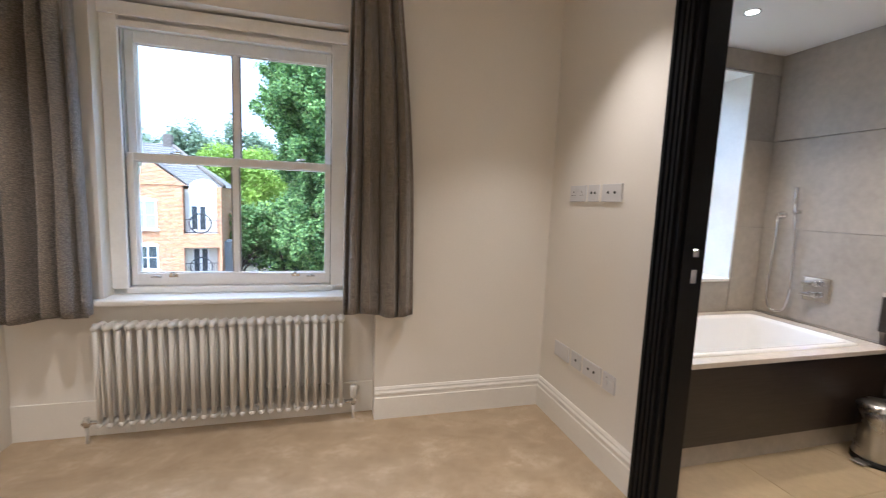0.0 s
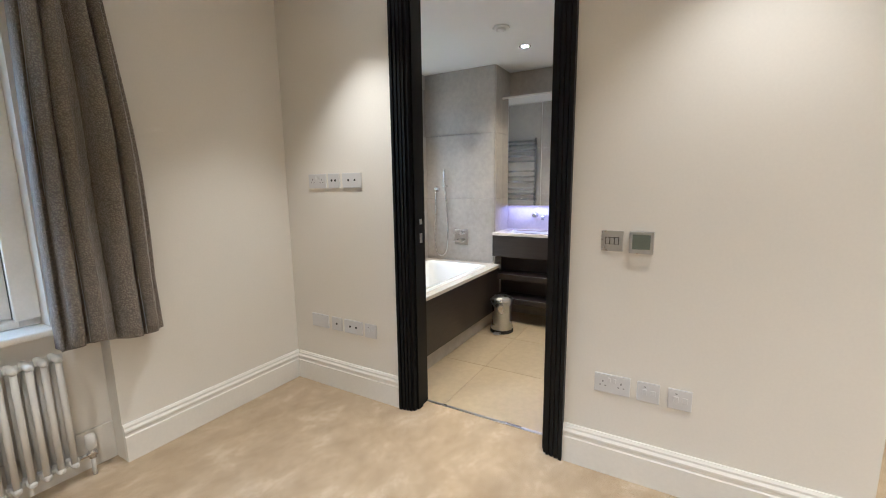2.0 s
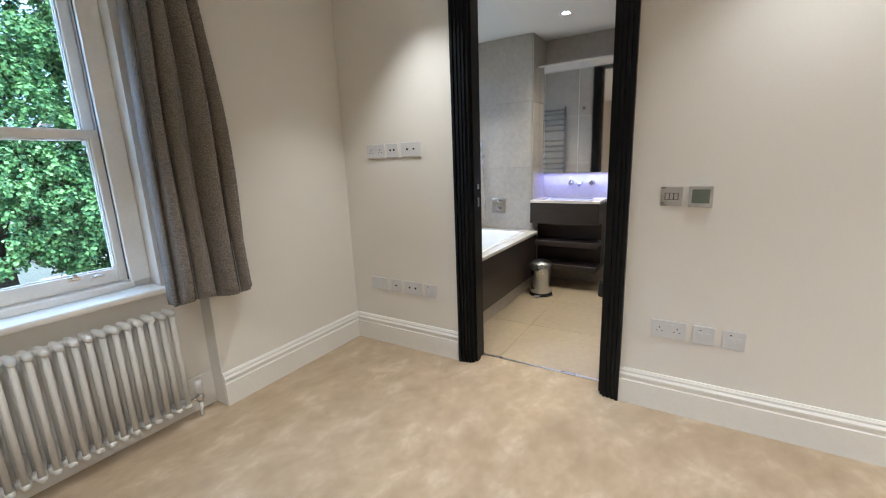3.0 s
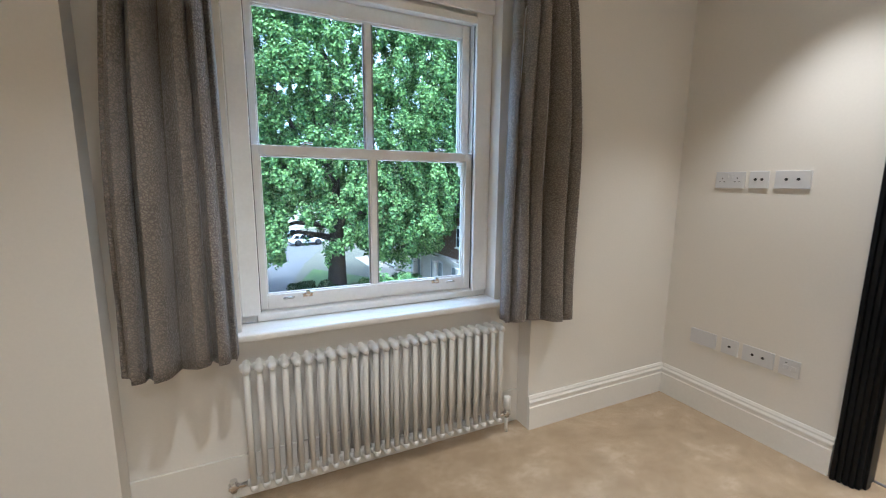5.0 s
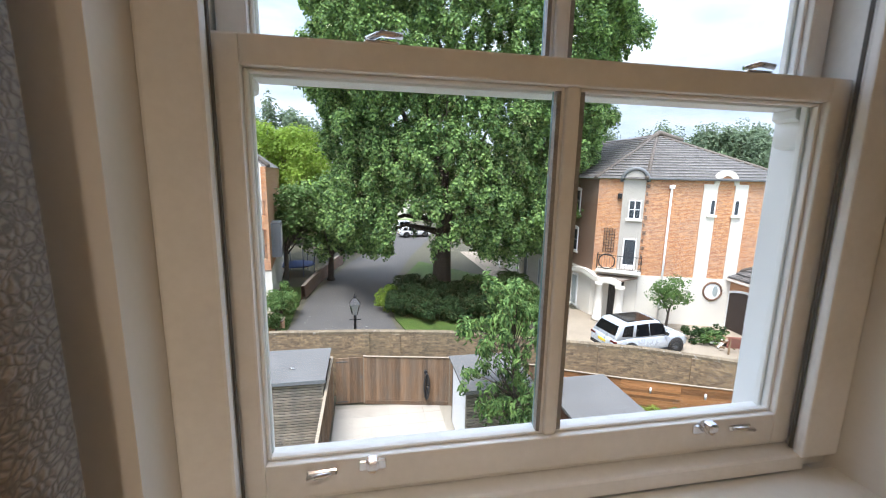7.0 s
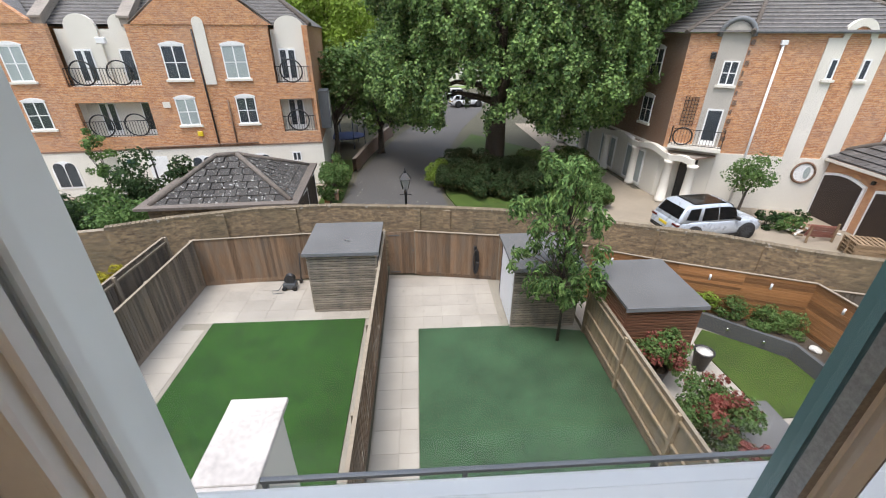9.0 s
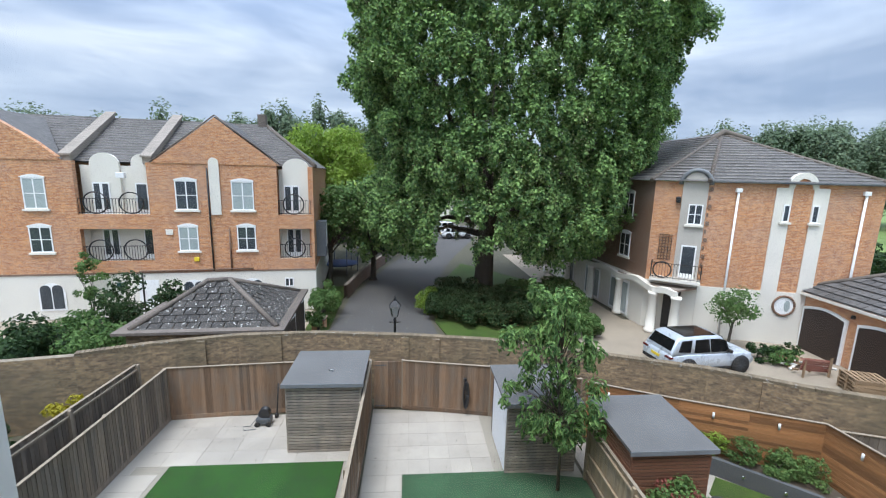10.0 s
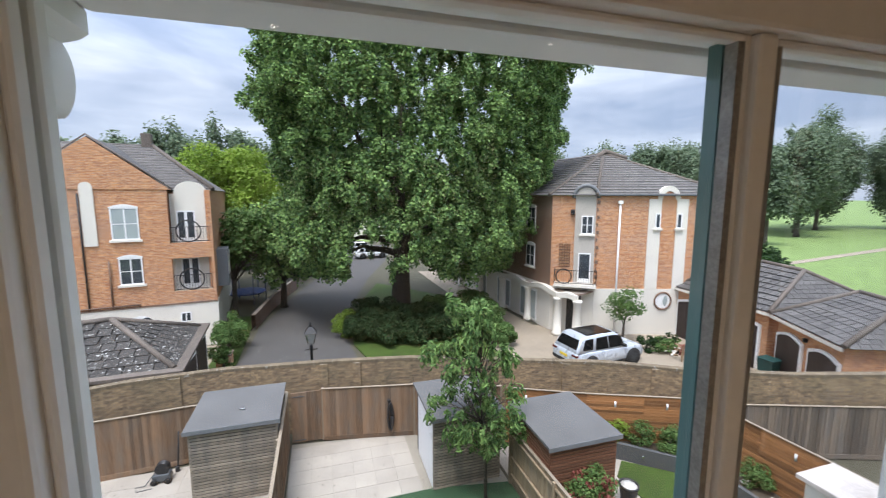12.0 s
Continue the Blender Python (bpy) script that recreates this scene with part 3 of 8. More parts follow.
box(bm, (X0 - 0.3, 2.75, G), (4.6, 3.05, -0.25))
box(bm, (X0 - 9.0, 2.75, G), (X0 - 0.3, 3.05, 3.0))
box(bm, (4.6, 2.75, G), (12, 3.05, 3.0))
solid("house_wall_outer", bm, M["render"], "cream outer wall of the house", "wall", "structure")


def skirting(name, x0, y0, x1, y1, inward):
    """A moulded baseboard: tall plain board, two steps and a rounded top."""
    prof = [(0, 0), (0.022, 0), (0.022, 0.125), (0.017, 0.130), (0.017, 0.142), (0.021, 0.147), (0.021, 0.156), (0.014, 0.166), (0.014, 0.175), (0.007, 0.187), (0, 0.187)]
    bm = bmesh.new()
    a, b = Vector((x0, y0, 0)), Vector((x1, y1, 0))
    n = Vector((*inward, 0))
    ra = [bm.verts.new(a + n * p + Vector((0, 0, h))) for p, h in prof]
    rb = [bm.verts.new(b + n * p + Vector((0, 0, h))) for p, h in prof]
    k = len(prof)
    for i in range(k):
        bm.faces.new((ra[i], ra[(i + 1) % k], rb[(i + 1) % k], rb[i]))
    bm.faces.new(ra[::-1])
    bm.faces.new(rb)
    return solid(name, bm, M["trim"], "white moulded baseboard", "baseboard", "structure")


skirting("baseboard_north", 0.45, 2.61, 1.5, 2.61, (0, -1))
skirting("baseboard_north_west", X0, 2.61, -1.30, 2.61, (0, -1))
solid("baseboard_recess", box(bmesh.new(), (-1.299, 2.699, 0), (0.449, 2.7095, 0.187), 0.002), M["wall"], "plain painted board behind the radiator", "baseboard", "structure")
skirting("baseboard_east", 1.5, 1.735, 1.5, 2.589, (-1, 0))
skirting("baseboard_east_south", 1.5, -0.279, 1.5, 0.783, (-1, 0))
skirting("baseboard_hall", 1.4785, -0.28, 4.4, -0.28, (0, -1))
skirting("baseboard_west", X0, Y0, X0, 2.588, (1, 0))

# ---- doorway ----
frame_door = thing("door_1", (1.56, 1.25, 0), "black lacquered door frame, full height, fluted architraves", "door frame", kind="structure")


def architrave(x_face, out):
    for side, y_in, sgn in (("left", DY1 - 0.004, 1), ("right", DY0 + 0.004, -1)):
        bm = bmesh.new()
        for k, (w0, w1, t) in enumerate(((0.0, 0.012, 0.020), (0.012, 0.020, 0.013), (0.020, 0.034, 0.022), (0.034, 0.041, 0.014), (0.041, 0.056, 0.026), (0.056, 0.062, 0.018), (0.062, 0.078, 0.032))):
            ya, yb = sorted((y_in + sgn * w0, y_in + sgn * w1))
            xa, xb = sorted((x_face, x_face + out * t))
            box(bm, (xa, ya, 0), (xb, yb, DZ + 0.07))
        part("architrave", bm, M["black"], frame_door)
    bm = bmesh.new()
    for w0, w1, t in ((0.0, 0.02, 0.021), (0.02, 0.041, 0.016), (0.041, 0.07, 0.03)):
        xa, xb = sorted((x_face, x_face + out * t))
        box(bm, (xa, DY0 + 0.004, DZ - 0.004 + w0), (xb, DY1 - 0.004, DZ - 0.004 + w1))
    part("architrave", bm, M["black"], frame_door)


architrave(1.5, -1)
architrave(1.63, 1)
for y_a, y_b, name in ((DY1 - 0.02, DY1, "jamb"), (DY0, DY0 + 0.02, "jamb")):
    bm = box(bmesh.new(), (1.494, y_a, 0), (1.636, y_b, DZ))
    stop = (y_a - 0.012, y_a) if y_a > 1.2 else (y_b, y_b + 0.012)
    box(bm, (1.52, stop[0], 0), (1.565, stop[1], DZ - 0.02))
    part(name, bm, M["black"], frame_door)
part("head_jamb", box(bmesh.new(), (1.494, DY0 + 0.02, DZ - 0.02), (1.636, DY1 - 0.02, DZ)), M["black"], frame_door)
for z in (0.28, 1.08, 1.98):
    bm = box(bmesh.new(), (1.585, DY0 + 0.02, z), (1.632, DY0 + 0.0235, z + 0.1), 0.002)
    rod(bm, (1.637, DY0 + 0.026, z), (1.637, DY0 + 0.026, z + 0.1), 0.007)
    part("hinge", bm, M["steel"], frame_door, "brushed steel butt hinge")
for z, h in ((0.98, 0.055), (1.085, 0.03)):
    part("strike_plate", box(bmesh.new(), (1.578, DY1 - 0.0235, z), (1.605, DY1 - 0.02, z + h), 0.001), M["chrome"], frame_door, "chrome latch plate")
solid("threshold", box(bmesh.new(), (1.622, DY0 + 0.02, -0.01), (1.640, DY1 - 0.02, 0.006), 0.003), M["steel"], "thin dark metal threshold strip", "threshold", "structure")

# ---- sash window ----
window = thing("window_1", (-0.30, 2.85, WZ0), "white painted two-over-two sliding sash window", "window", kind="structure")
SX0, SX1 = -0.828, 0.212  # sash width


def frame_bars(parent, name, y0, y1, x0, x1, z0, z1, top, bottom, stile, mid_x, bar=0.021, label=""):
    """One sash: stiles, rails, glazing bar, all with a chamfered sticking towards the glass."""
    yg = (y0 + y1) / 2
    for nm, lo, hi in (("stile", (x0, y0, z0), (x0 + stile, y1, z1)), ("stile", (x1 - stile, y0, z0), (x1, y1, z1)),
                       ("bottom_rail", (x0 + stile, y0, z0), (x1 - stile, y1, z0 + bottom)), ("top_rail", (x0 + stile, y0, z1 - top), (x1 - stile, y1, z1)),
                       ("glazing_bar", (mid_x - bar / 2, y0 + 0.006, z0 + bottom), (mid_x + bar / 2, y1 - 0.004, z1 - top))):
        part(nm, box(bmesh.new(), lo, hi, 0.004, 2), M["sash"], parent)
    for xa, xb in ((x0 + stile, mid_x - bar / 2), (mid_x + bar / 2, x1 - stile)):
        za, zb = z0 + bottom, z1 - top
        bm = bmesh.new()
        t = 0.006
        for lo, hi in (((xa, y0 + 0.012, za), (xa + t, yg, zb)), ((xb - t, y0 + 0.012, za), (xb, yg, zb)), ((xa + t, y0 + 0.012, za), (xb - t, yg, za + t)), ((xa + t, y0 + 0.012, zb - t), (xb - t, yg, zb))):
            box(bm, lo, hi, 0.002)
        part("sticking", bm, M["sash"], parent)
        pane = part("pane", box(bmesh.new(), (xa, yg + 0.002, za), (xb, yg + 0.006, zb)), M["glass"], parent)
        pane.visible_shadow = False
        for lo, hi, at_bar in (((xa + t, yg - 0.012, za + t), (xa + t + 0.007, yg - 0.001, zb - t), xa > mid_x), ((xb - t - 0.007, yg - 0.012, za + t), (xb - t, yg - 0.001, zb - t), xb < mid_x)):
            if at_bar:
                part("spacer_bar", box(bmesh.new(), lo, hi), M["spacer"], parent, "grey metal spacer of the double glazing")
        for lo, hi, at_bar in (((xa, yg + 0.006, za), (xa + 0.007, y1 - 0.006, zb), xa > mid_x), ((xb - 0.007, yg + 0.006, za), (xb, y1 - 0.006, zb), xb < mid_x)):
            if at_bar:
                part("glazing_seal", box(bmesh.new(), lo, hi), M["seal"], parent, "greenish sealed edge of the glazing")
            else:
                part("glazing_bead", box(bmesh.new(), lo, hi, 0.002), M["sash"], parent)


lower = part("lower_sash", box(bmesh.new(), (SX0 + 0.002, 2.836, 0.754), (SX1 - 0.002, 2.884, 0.757)), M["sash"], window)
frame_bars(lower, "lower", 2.835, 2.885, SX0, SX1, 0.757, 1.452, 0.040, 0.062, 0.042, -0.308)
upper = part("upper_sash", box(bmesh.new(), (SX0 + 0.002, 2.892, 2.070), (SX1 - 0.002, 2.938, 2.073)), M["sash"], window)
frame_bars(upper, "upper", 2.890, 2.940, SX0, SX1, 1.408, 2.070, 0.060, 0.044, 0.042, -0.308)
for hx, sg in ((SX0, 1), (SX1, -1)):
    prof = [(0, 0), (0.042, 0), (0.042, -0.014), (0.037, -0.018)] + [(0.019 + 0.013 * math.cos(a * 0.16 + 0.9), -0.043 + 0.028 * math.sin(0.9 + a * 0.16)) for a in range(0, -14, -1)] + [(0, -0.072)]
    part("sash_horn", prism(bmesh.new(), [(hx + sg * a, 1.408 + b) for a, b in prof], 2.892, 2.938), M["sash"], upper)
# box frame: inner linings, parting beads, outer linings, head and sills
for xa, xb in ((WX0, SX0 - 0.004), (SX1 + 0.004, WX1)):
    part("pulley_stile", box(bmesh.new(), (xa, 2.815, WZ0), (xb, 2.965, WZ1)), M["sash"], window)
for xa, xb in ((WX0, SX0 + 0.012), (SX1 - 0.012, WX1)):
    part("staff_bead", box(bmesh.new(), (xa, 2.795, WZ0 + 0.03), (xb, 2.8145, WZ1), 0.005, 2), M["sash"], window)
    xo = (WX0, -0.848) if xa == WX0 else (0.232, WX1)
    part("outer_lining", box(bmesh.new(), (xo[0], 2.9655, WZ0), (xo[1], 2.985, WZ1)), M["sash"], window)
# dark strips also paint the shade in the gap between sash and bead
for xa in (SX0 + 0.012, SX1 - 0.015):
    part("draught_seal", box(bmesh.new(), (xa, 2.8148, 0.755), (xa + 0.003, 2.821, 2.05)), M["brush"], window, "dark draught strip doubling as the shade of the sash gap")
part("frame_head", box(bmesh.new(), (SX0 - 0.004, 2.815, 2.074), (SX1 + 0.004, 2.965, WZ1)), M["sash"], window)
part("head_bead", box(bmesh.new(), (SX0 + 0.012, 2.793, 2.052), (SX1 - 0.012, 2.8145, 2.086), 0.005, 2), M["sash"], window)
part("head_lining", box(bmesh.new(), (WX0, 2.775, 2.10), (WX1, 2.793, WZ1 - 0.012), 0.006, 2), M["sash"], window)
part("inner_sill", box(bmesh.new(), (SX0 - 0.004, 2.80, WZ0), (SX1 + 0.004, 2.965, 0.750), 0.004), M["sash"], window)
part("outer_sill", box(bmesh.new(), (WX0 - 0.04, 2.966, 0.62), (WX1 + 0.04, 3.05, 0.655), 0.01), M["sash"], window)
bm = box(bmesh.new(), (WX0, 2.70, WZ0 - 0.028), (WX1, 2.80, WZ0), 0.001)
box(bm, (WX0 - 0.045, 2.655, WZ0 - 0.03), (WX1 + 0.045, 2.709, WZ0), 0.012, 3)
part("window_sill", bm, M["trim"], window)
for sx, rotate in ((-0.62, 0), (0.004, 0)):
    lock = part("sash_lock", box(bmesh.new(), (sx - 0.022, 2.829, 0.797), (sx + 0.022, 2.836, 0.815), 0.002), M["chrome"], window, "chrome sash stop")
    bm = rod(bmesh.new(), (sx, 2.832, 0.812), (sx, 2.812, 0.815), 0.011, 0.009, 14)
    box(bm, (sx - 0.009, 2.806, 0.812), (sx + 0.009, 2.826, 0.829), 0.003)
    part("lock_knob", bm, M["chrome"], lock)
for sx, sg in ((-0.70, -1), (0.088, 1)):
    bm = box(bmesh.new(), (sx - 0.024, 2.829, 0.794), (sx + 0.024, 2.836, 0.806), 0.003)
    tube(bm, [(sx - 0.02 * sg, 2.829, 0.802), (sx, 2.818, 0.806), (sx + 0.022 * sg, 2.822, 0.800)], 0.004)
    part("sash_lift", bm, M["chrome"], window, "small chrome finger lift")
for sx in (-0.60, 0.03):
    bm = box(bmesh.new(), (sx - 0.025, 2.845, 1.452), (sx + 0.025, 2.875, 1.458), 0.002)
    tube(bm, [(sx - 0.02, 2.86, 1.462), (sx, 2.85, 1.468), (sx + 0.03, 2.85, 1.466)], 0.005)
    part("sash_fastener", bm, M["chrome"], window, "chrome sash fastener")

# bathroom sash window, plainer
bwin = thing("window_2", (2.4, 2.9, BZ0), "white bathroom sash window with tiled reveal", "window", kind="structure")
for lo, hi, nm in (((BX0, 2.86, BZ0), (BX0 + 0.06, 2.95, BZ1), "stile"), ((BX1 - 0.06, 2.86, BZ0), (BX1, 2.95, BZ1), "stile"), ((BX0 + 0.06, 2.86, BZ0), (BX1 - 0.06, 2.95, BZ0 + 0.08), "bottom_rail"),
                   ((BX0 + 0.06, 2.86, BZ1 - 0.08), (BX1 - 0.06, 2.95, BZ1), "top_rail"), ((BX0 + 0.06, 2.855, 1.48), (BX1 - 0.06, 2.94, 1.53), "meeting_rail")):
    part(nm, box(bmesh.new(), lo, hi, 0.004), M["sash"], bwin)
bp = part("pane", box(bmesh.new(), (BX0 + 0.06, 2.90, BZ0 + 0.08), (BX1 - 0.06, 2.905, BZ1 - 0.08)), M["glass"], bwin)
bp.visible_shadow = False
bm = bmesh.new()
for lo, hi in (((BX1 - 0.012, 2.605, BZ0 - 0.012), (BX1, 2.86, BZ1)), ((BX0, 2.605, BZ0 - 0.012), (BX0 + 0.012, 2.86, BZ1)), ((BX0 + 0.012, 2.605, BZ1 - 0.012), (BX1 - 0.012, 2.86, BZ1)), ((BX0 + 0.012, 2.595, BZ0 - 0.02), (BX1 - 0.012, 2.86, BZ0))):
    box(bm, lo, hi, 0.002)
part("reveal_lining", bm, M["sash"], bwin)

# ---- column radiator under the window ----
rad = thing("radiator", (-0.31, 2.63, 0), "white cast column radiator on short feet below the window", "radiator")
RX0, RX1, RN = -0.905, 0.285, 26
pitch = (RX1 - RX0) / RN
proto = []
for i in range(RN):
    cx = RX0 + pitch * (i + 0.5)
    if not proto:
        bm = bmesh.new()
        for cy in (2.600, 2.668):
            tube(bm, [(0, cy, 0.095), (0, cy, 0.605)], 0.0118, 10)
        for z0 in (0.105, 0.595):
            hw = pitch / 2 - 0.0005
            bm2 = bmesh.new()
            lathe(bm2, [(0.005, -0.053), (0.012, -0.049), (0.0155, -0.034), (0.016, 0.0), (0.0155, 0.034), (0.012, 0.049), (0.005, 0.053)], (0, 2.634, z0), 12, "y")
            me2 = bpy.data.meshes.new("tmp")
            bm2.to_mesh(me2)
            bm2.free()
            bm.from_mesh(me2)
            bpy.data.meshes.remove(me2)
            rod(bm, (-hw, 2.634, z0), (hw, 2.634, z0), 0.0145, None, 12)
        c = part("column", bm, M["rad"], rad)
        c.matrix_basis = Matrix.Translation((cx, 0, 0))
        proto.append(c)
    else:
        c = new("column", proto[0].data)
        c.parent, c.matrix_parent_inverse = rad, proto[0].matrix_parent_inverse
        c.matrix_basis = Matrix.Translation((cx, 0, 0))
for vx in (0.335, -0.955):
    inner = RX1 if vx > 0 else RX0
    bm = rod(bmesh.new(), (inner, 2.634, 0.105), (vx, 2.634, 0.105), 0.010)
    rod(bm, (vx, 2.634, 0.085), (vx, 2.634, 0.132), 0.014, None, 14)
    rod(bm, (vx - 0.006 * 3, 2.634, 0.105), (vx + 0.018, 2.634, 0.105), 0.013, None, 8)
    v = part("valve_body", bm, M["chrome"], rad, "chrome angled valve body")
    part("valve_pipe", rod(bmesh.new(), (vx, 2.634, 0.0), (vx, 2.634, 0.088), 0.0085, None, 12), M["rad"], rad)
    if vx > 0:
        part("valve_head", lathe(bmesh.new(), [(0.015, 0.130), (0.020, 0.136), (0.021, 0.175), (0.019, 0.196), (0.012, 0.200)], (vx, 2.634, 0), 18), M["rad"], rad, "white thermostatic valve head")

# ---- curtains ----


def curtain(name, x_in, x_out, y_in, y_out, z_bot, n_fold, amp, label, top_in, top_out, z_top=2.40):
    th = thing(name, ((x_in + x_out) / 2, (y_in + y_out) / 2, z_bot), label, "curtain", "window curtains")
    rnd = random.Random(n_fold)
    ph = [rnd.uniform(-0.5, 0.5) for _ in range(n_fold + 2)]
    nu, nv = n_fold * 16, 40

    def grid(off):
        bm = bmesh.new()
        rows = []
        for j in range(nv + 1):
            v = j / nv
            z = z_bot + (z_top - z_bot) * v
            pinch = max(0.0, (v - 0.80) / 0.20) ** 0.8
            k = v ** 1.8
            row = []
            for i in range(nu + 1):
                u = i / nu
                xa, xb = x_in + (top_in - x_in) * k, x_out + (top_out - x_out) * k
                f = u * n_fold
                f = n_fold * (u + 0.055 * math.sin(2 * math.pi * u * 1.5 + ph[0] * 6))
                f = min(max(f, 0.0), n_fold)
                wob = ph[int(f)] * (1 - (f % 1)) + ph[int(f) + 1] * (f % 1)
                s = 1 - 2 * abs(math.sin(math.pi * (f + 0.16 * wob * math.sin(3 * v + wob)))) ** 0.75
                a = amp * (1.0 - 0.55 * pinch) * (0.8 + 0.35 * wob)
                x = xa + (xb - xa) * (u + 0.018 * math.cos(2 * math.pi * f * 2) * (1 - pinch))
                y = y_in + (y_out - y_in) * u + a * s + 0.012 * math.sin(5 * z + 4 * u)
                row.append(bm.verts.new((x, y + off, z + 0.012 * math.sin(7 * u + ph[1]) * (1 - v) - 0.01 * s * (1 - v))))
            rows.append(row)
        for a, b in zip(rows, rows[1:]):
            for i in range(nu):
                bm.faces.new((a[i], a[i + 1], b[i + 1], b[i])).smooth = True
        return bm

    face = part("drape", grid(0), M["curtain"], th)
    s = face.modifiers.new("thickness", "SOLIDIFY")
    s.thickness, s.offset = 0.003, 0
    lin = part("lining", grid(0.012), M["lining"], th, "pale lining on the window side")
    s = lin.modifiers.new("thickness", "SOLIDIFY")
    s.thickness, s.offset = 0.002, 0
    bm = bmesh.new()
    for j in range(nv):
        z0, z1 = z_bot + (z_top - z_bot) * j / nv, z_bot + (z_top - z_bot) * (j + 1) / nv
        def edge(v):
            return x_in + (top_in - x_in) * v ** 1.8
        e0, e1 = edge(j / nv), edge((j + 1) / nv)
        sg = 1 if x_out > x_in else -1
        p = [(e0 + sg * 0.004, y_in - 0.004, z0), (e0 - sg * 0.002, y_in + 0.07, z0), (e1 - sg * 0.002, y_in + 0.07, z1), (e1 + sg * 0.004, y_in - 0.004, z1)]
        f = bm.faces.new([bm.verts.new(q) for q in p])
        f.smooth = True
    bmesh.ops.remove_doubles(bm, verts=bm.verts, dist=0.0005)
    hem = part("side_hem", bm, M["curtain"], th)
    s = hem.modifiers.new("thickness", "SOLIDIFY")
    s.thickness, s.offset = 0.003, 0
    return th


curtain("curtain", -0.905, -1.245, 2.57, 2.53, 0.655, 4, 0.078, "grey textured curtain with pale lining, drawn back", -0.92, -1.13)
curtain("curtain", 0.272, 0.64, 2.56, 2.50, 0.635, 4, 0.062, "grey textured curtain with pale lining, drawn back", 0.30, 0.525)
bm = box(bmesh.new(), (-1.36, 2.47, 2.40), (0.66, 2.50, 2.43), 0.004)
solid("curtain_track", bm, M["trim"], "white curtain track under the ceiling", "curtain track")

# ---- sockets and switches on the east wall ----


def plate_thing(name, y0, y1, z0, z1, label, category, mat="plastic", thick=0.009):
    th = thing(name, (1.5, (y0 + y1) / 2, z0), label, category, "wall plates")
    part("face_plate", box(bmesh.new(), (1.5 - thick, y0, z0), (1.5, y1, z1), 0.0025, 2), M[mat], th)
    return th


def socket_holes(th, yc, zc):
    bm = bmesh.new()
    for dy, dz, w, h in ((0, 0.012, 0.004, 0.009), (-0.011, -0.006, 0.007, 0.0035), (0.011, -0.006, 0.007, 0.0035)):
        box(bm, (1.4898, yc + dy - w / 2, zc + dz - h / 2), (1.4912, yc + dy + w / 2, zc + dz + h / 2))
    part("pin_holes", bm, M["slot"], th, "three dark socket holes")


def rocker(th, yc, zc, w=0.011, h=0.02, mat="plastic"):
    part("rocker", box(bmesh.new(), (1.4865, yc - w / 2, zc - h / 2), (1.4915, yc + w / 2, zc + h / 2), 0.0015), M[mat], th)


def double_socket(y0, z0):
    th = plate_thing("double_socket", y0, y0 + 0.146, z0, z0 + 0.086, "white plastic double power socket with switches", "socket")
    for c in (y0 + 0.036, y0 + 0.110):
        socket_holes(th, c, z0 + 0.040)
    for c in (y0 + 0.062, y0 + 0.084):
        rocker(th, c, z0 + 0.062)
    return th


def fused_switch(y0, z0):
    th = plate_thing("fused_switch", y0, y0 + 0.086, z0, z0 + 0.086, "white plastic fused switch plate", "switch")
    part("fuse_holder", box(bmesh.new(), (1.488, y0 + 0.014, z0 + 0.032), (1.4915, y0 + 0.034, z0 + 0.056), 0.001), M["plastic"], th)
    rocker(th, y0 + 0.056, z0 + 0.044, 0.018, 0.026)
    part("indicator", box(bmesh.new(), (1.4895, y0 + 0.052, z0 + 0.066), (1.4912, y0 + 0.060, z0 + 0.069)), M["slot"], th)
    return th


def data_plate(y0, z0, w=0.086, n=2):
    th = plate_thing("data_outlet", y0, y0 + w, z0, z0 + 0.086, "white plastic aerial and data outlet", "socket")
    for i in range(n):
        yc = y0 + w * (i + 1) / (n + 1)
        part("port", rod(bmesh.new(), (1.4885, yc, z0 + 0.045), (1.4915, yc, z0 + 0.045), 0.007, None, 12), M["slot"], th)
    return th


double_socket(2.247, 1.292)
data_plate(2.138, 1.293, 0.088, 2)
data_plate(1.966, 1.293, 0.146, 2)
plate_thing("blank_plate", 2.292, 2.438, 0.392, 0.478, "white plastic blank wall plate", "wall plate")
data_plate(2.176, 0.392, 0.086, 1)
data_plate(2.008, 0.392, 0.146, 2)
fused_switch(1.900, 0.390)
double_socket(0.506, 0.385)
fused_switch(0.393, 0.382)
fused_switch(0.277, 0.380)
sw = plate_thing("light_switch", 0.566, 0.652, 1.020, 1.106, "brushed steel triple light switch with dark rockers", "switch", "steel", 0.006)
part("rocker_well", box(bmesh.new(), (1.4925, 0.582, 1.049), (1.4945, 0.636, 1.079)), M["slot"], sw)
for i in range(3):
    part("rocker", box(bmesh.new(), (1.488, 0.5845 + i * 0.0175, 1.051), (1.493, 0.5985 + i * 0.0175, 1.077), 0.001), M["steel"], sw)
th = plate_thing("thermostat", 0.452, 0.542, 1.018, 1.108, "steel-framed thermostat with grey display", "thermostat", "steel", 0.022)
part("display", box(bmesh.new(), (1.4765, 0.464, 1.036), (1.4782, 0.530, 1.096)), M["screen"], th, "grey-green display window")

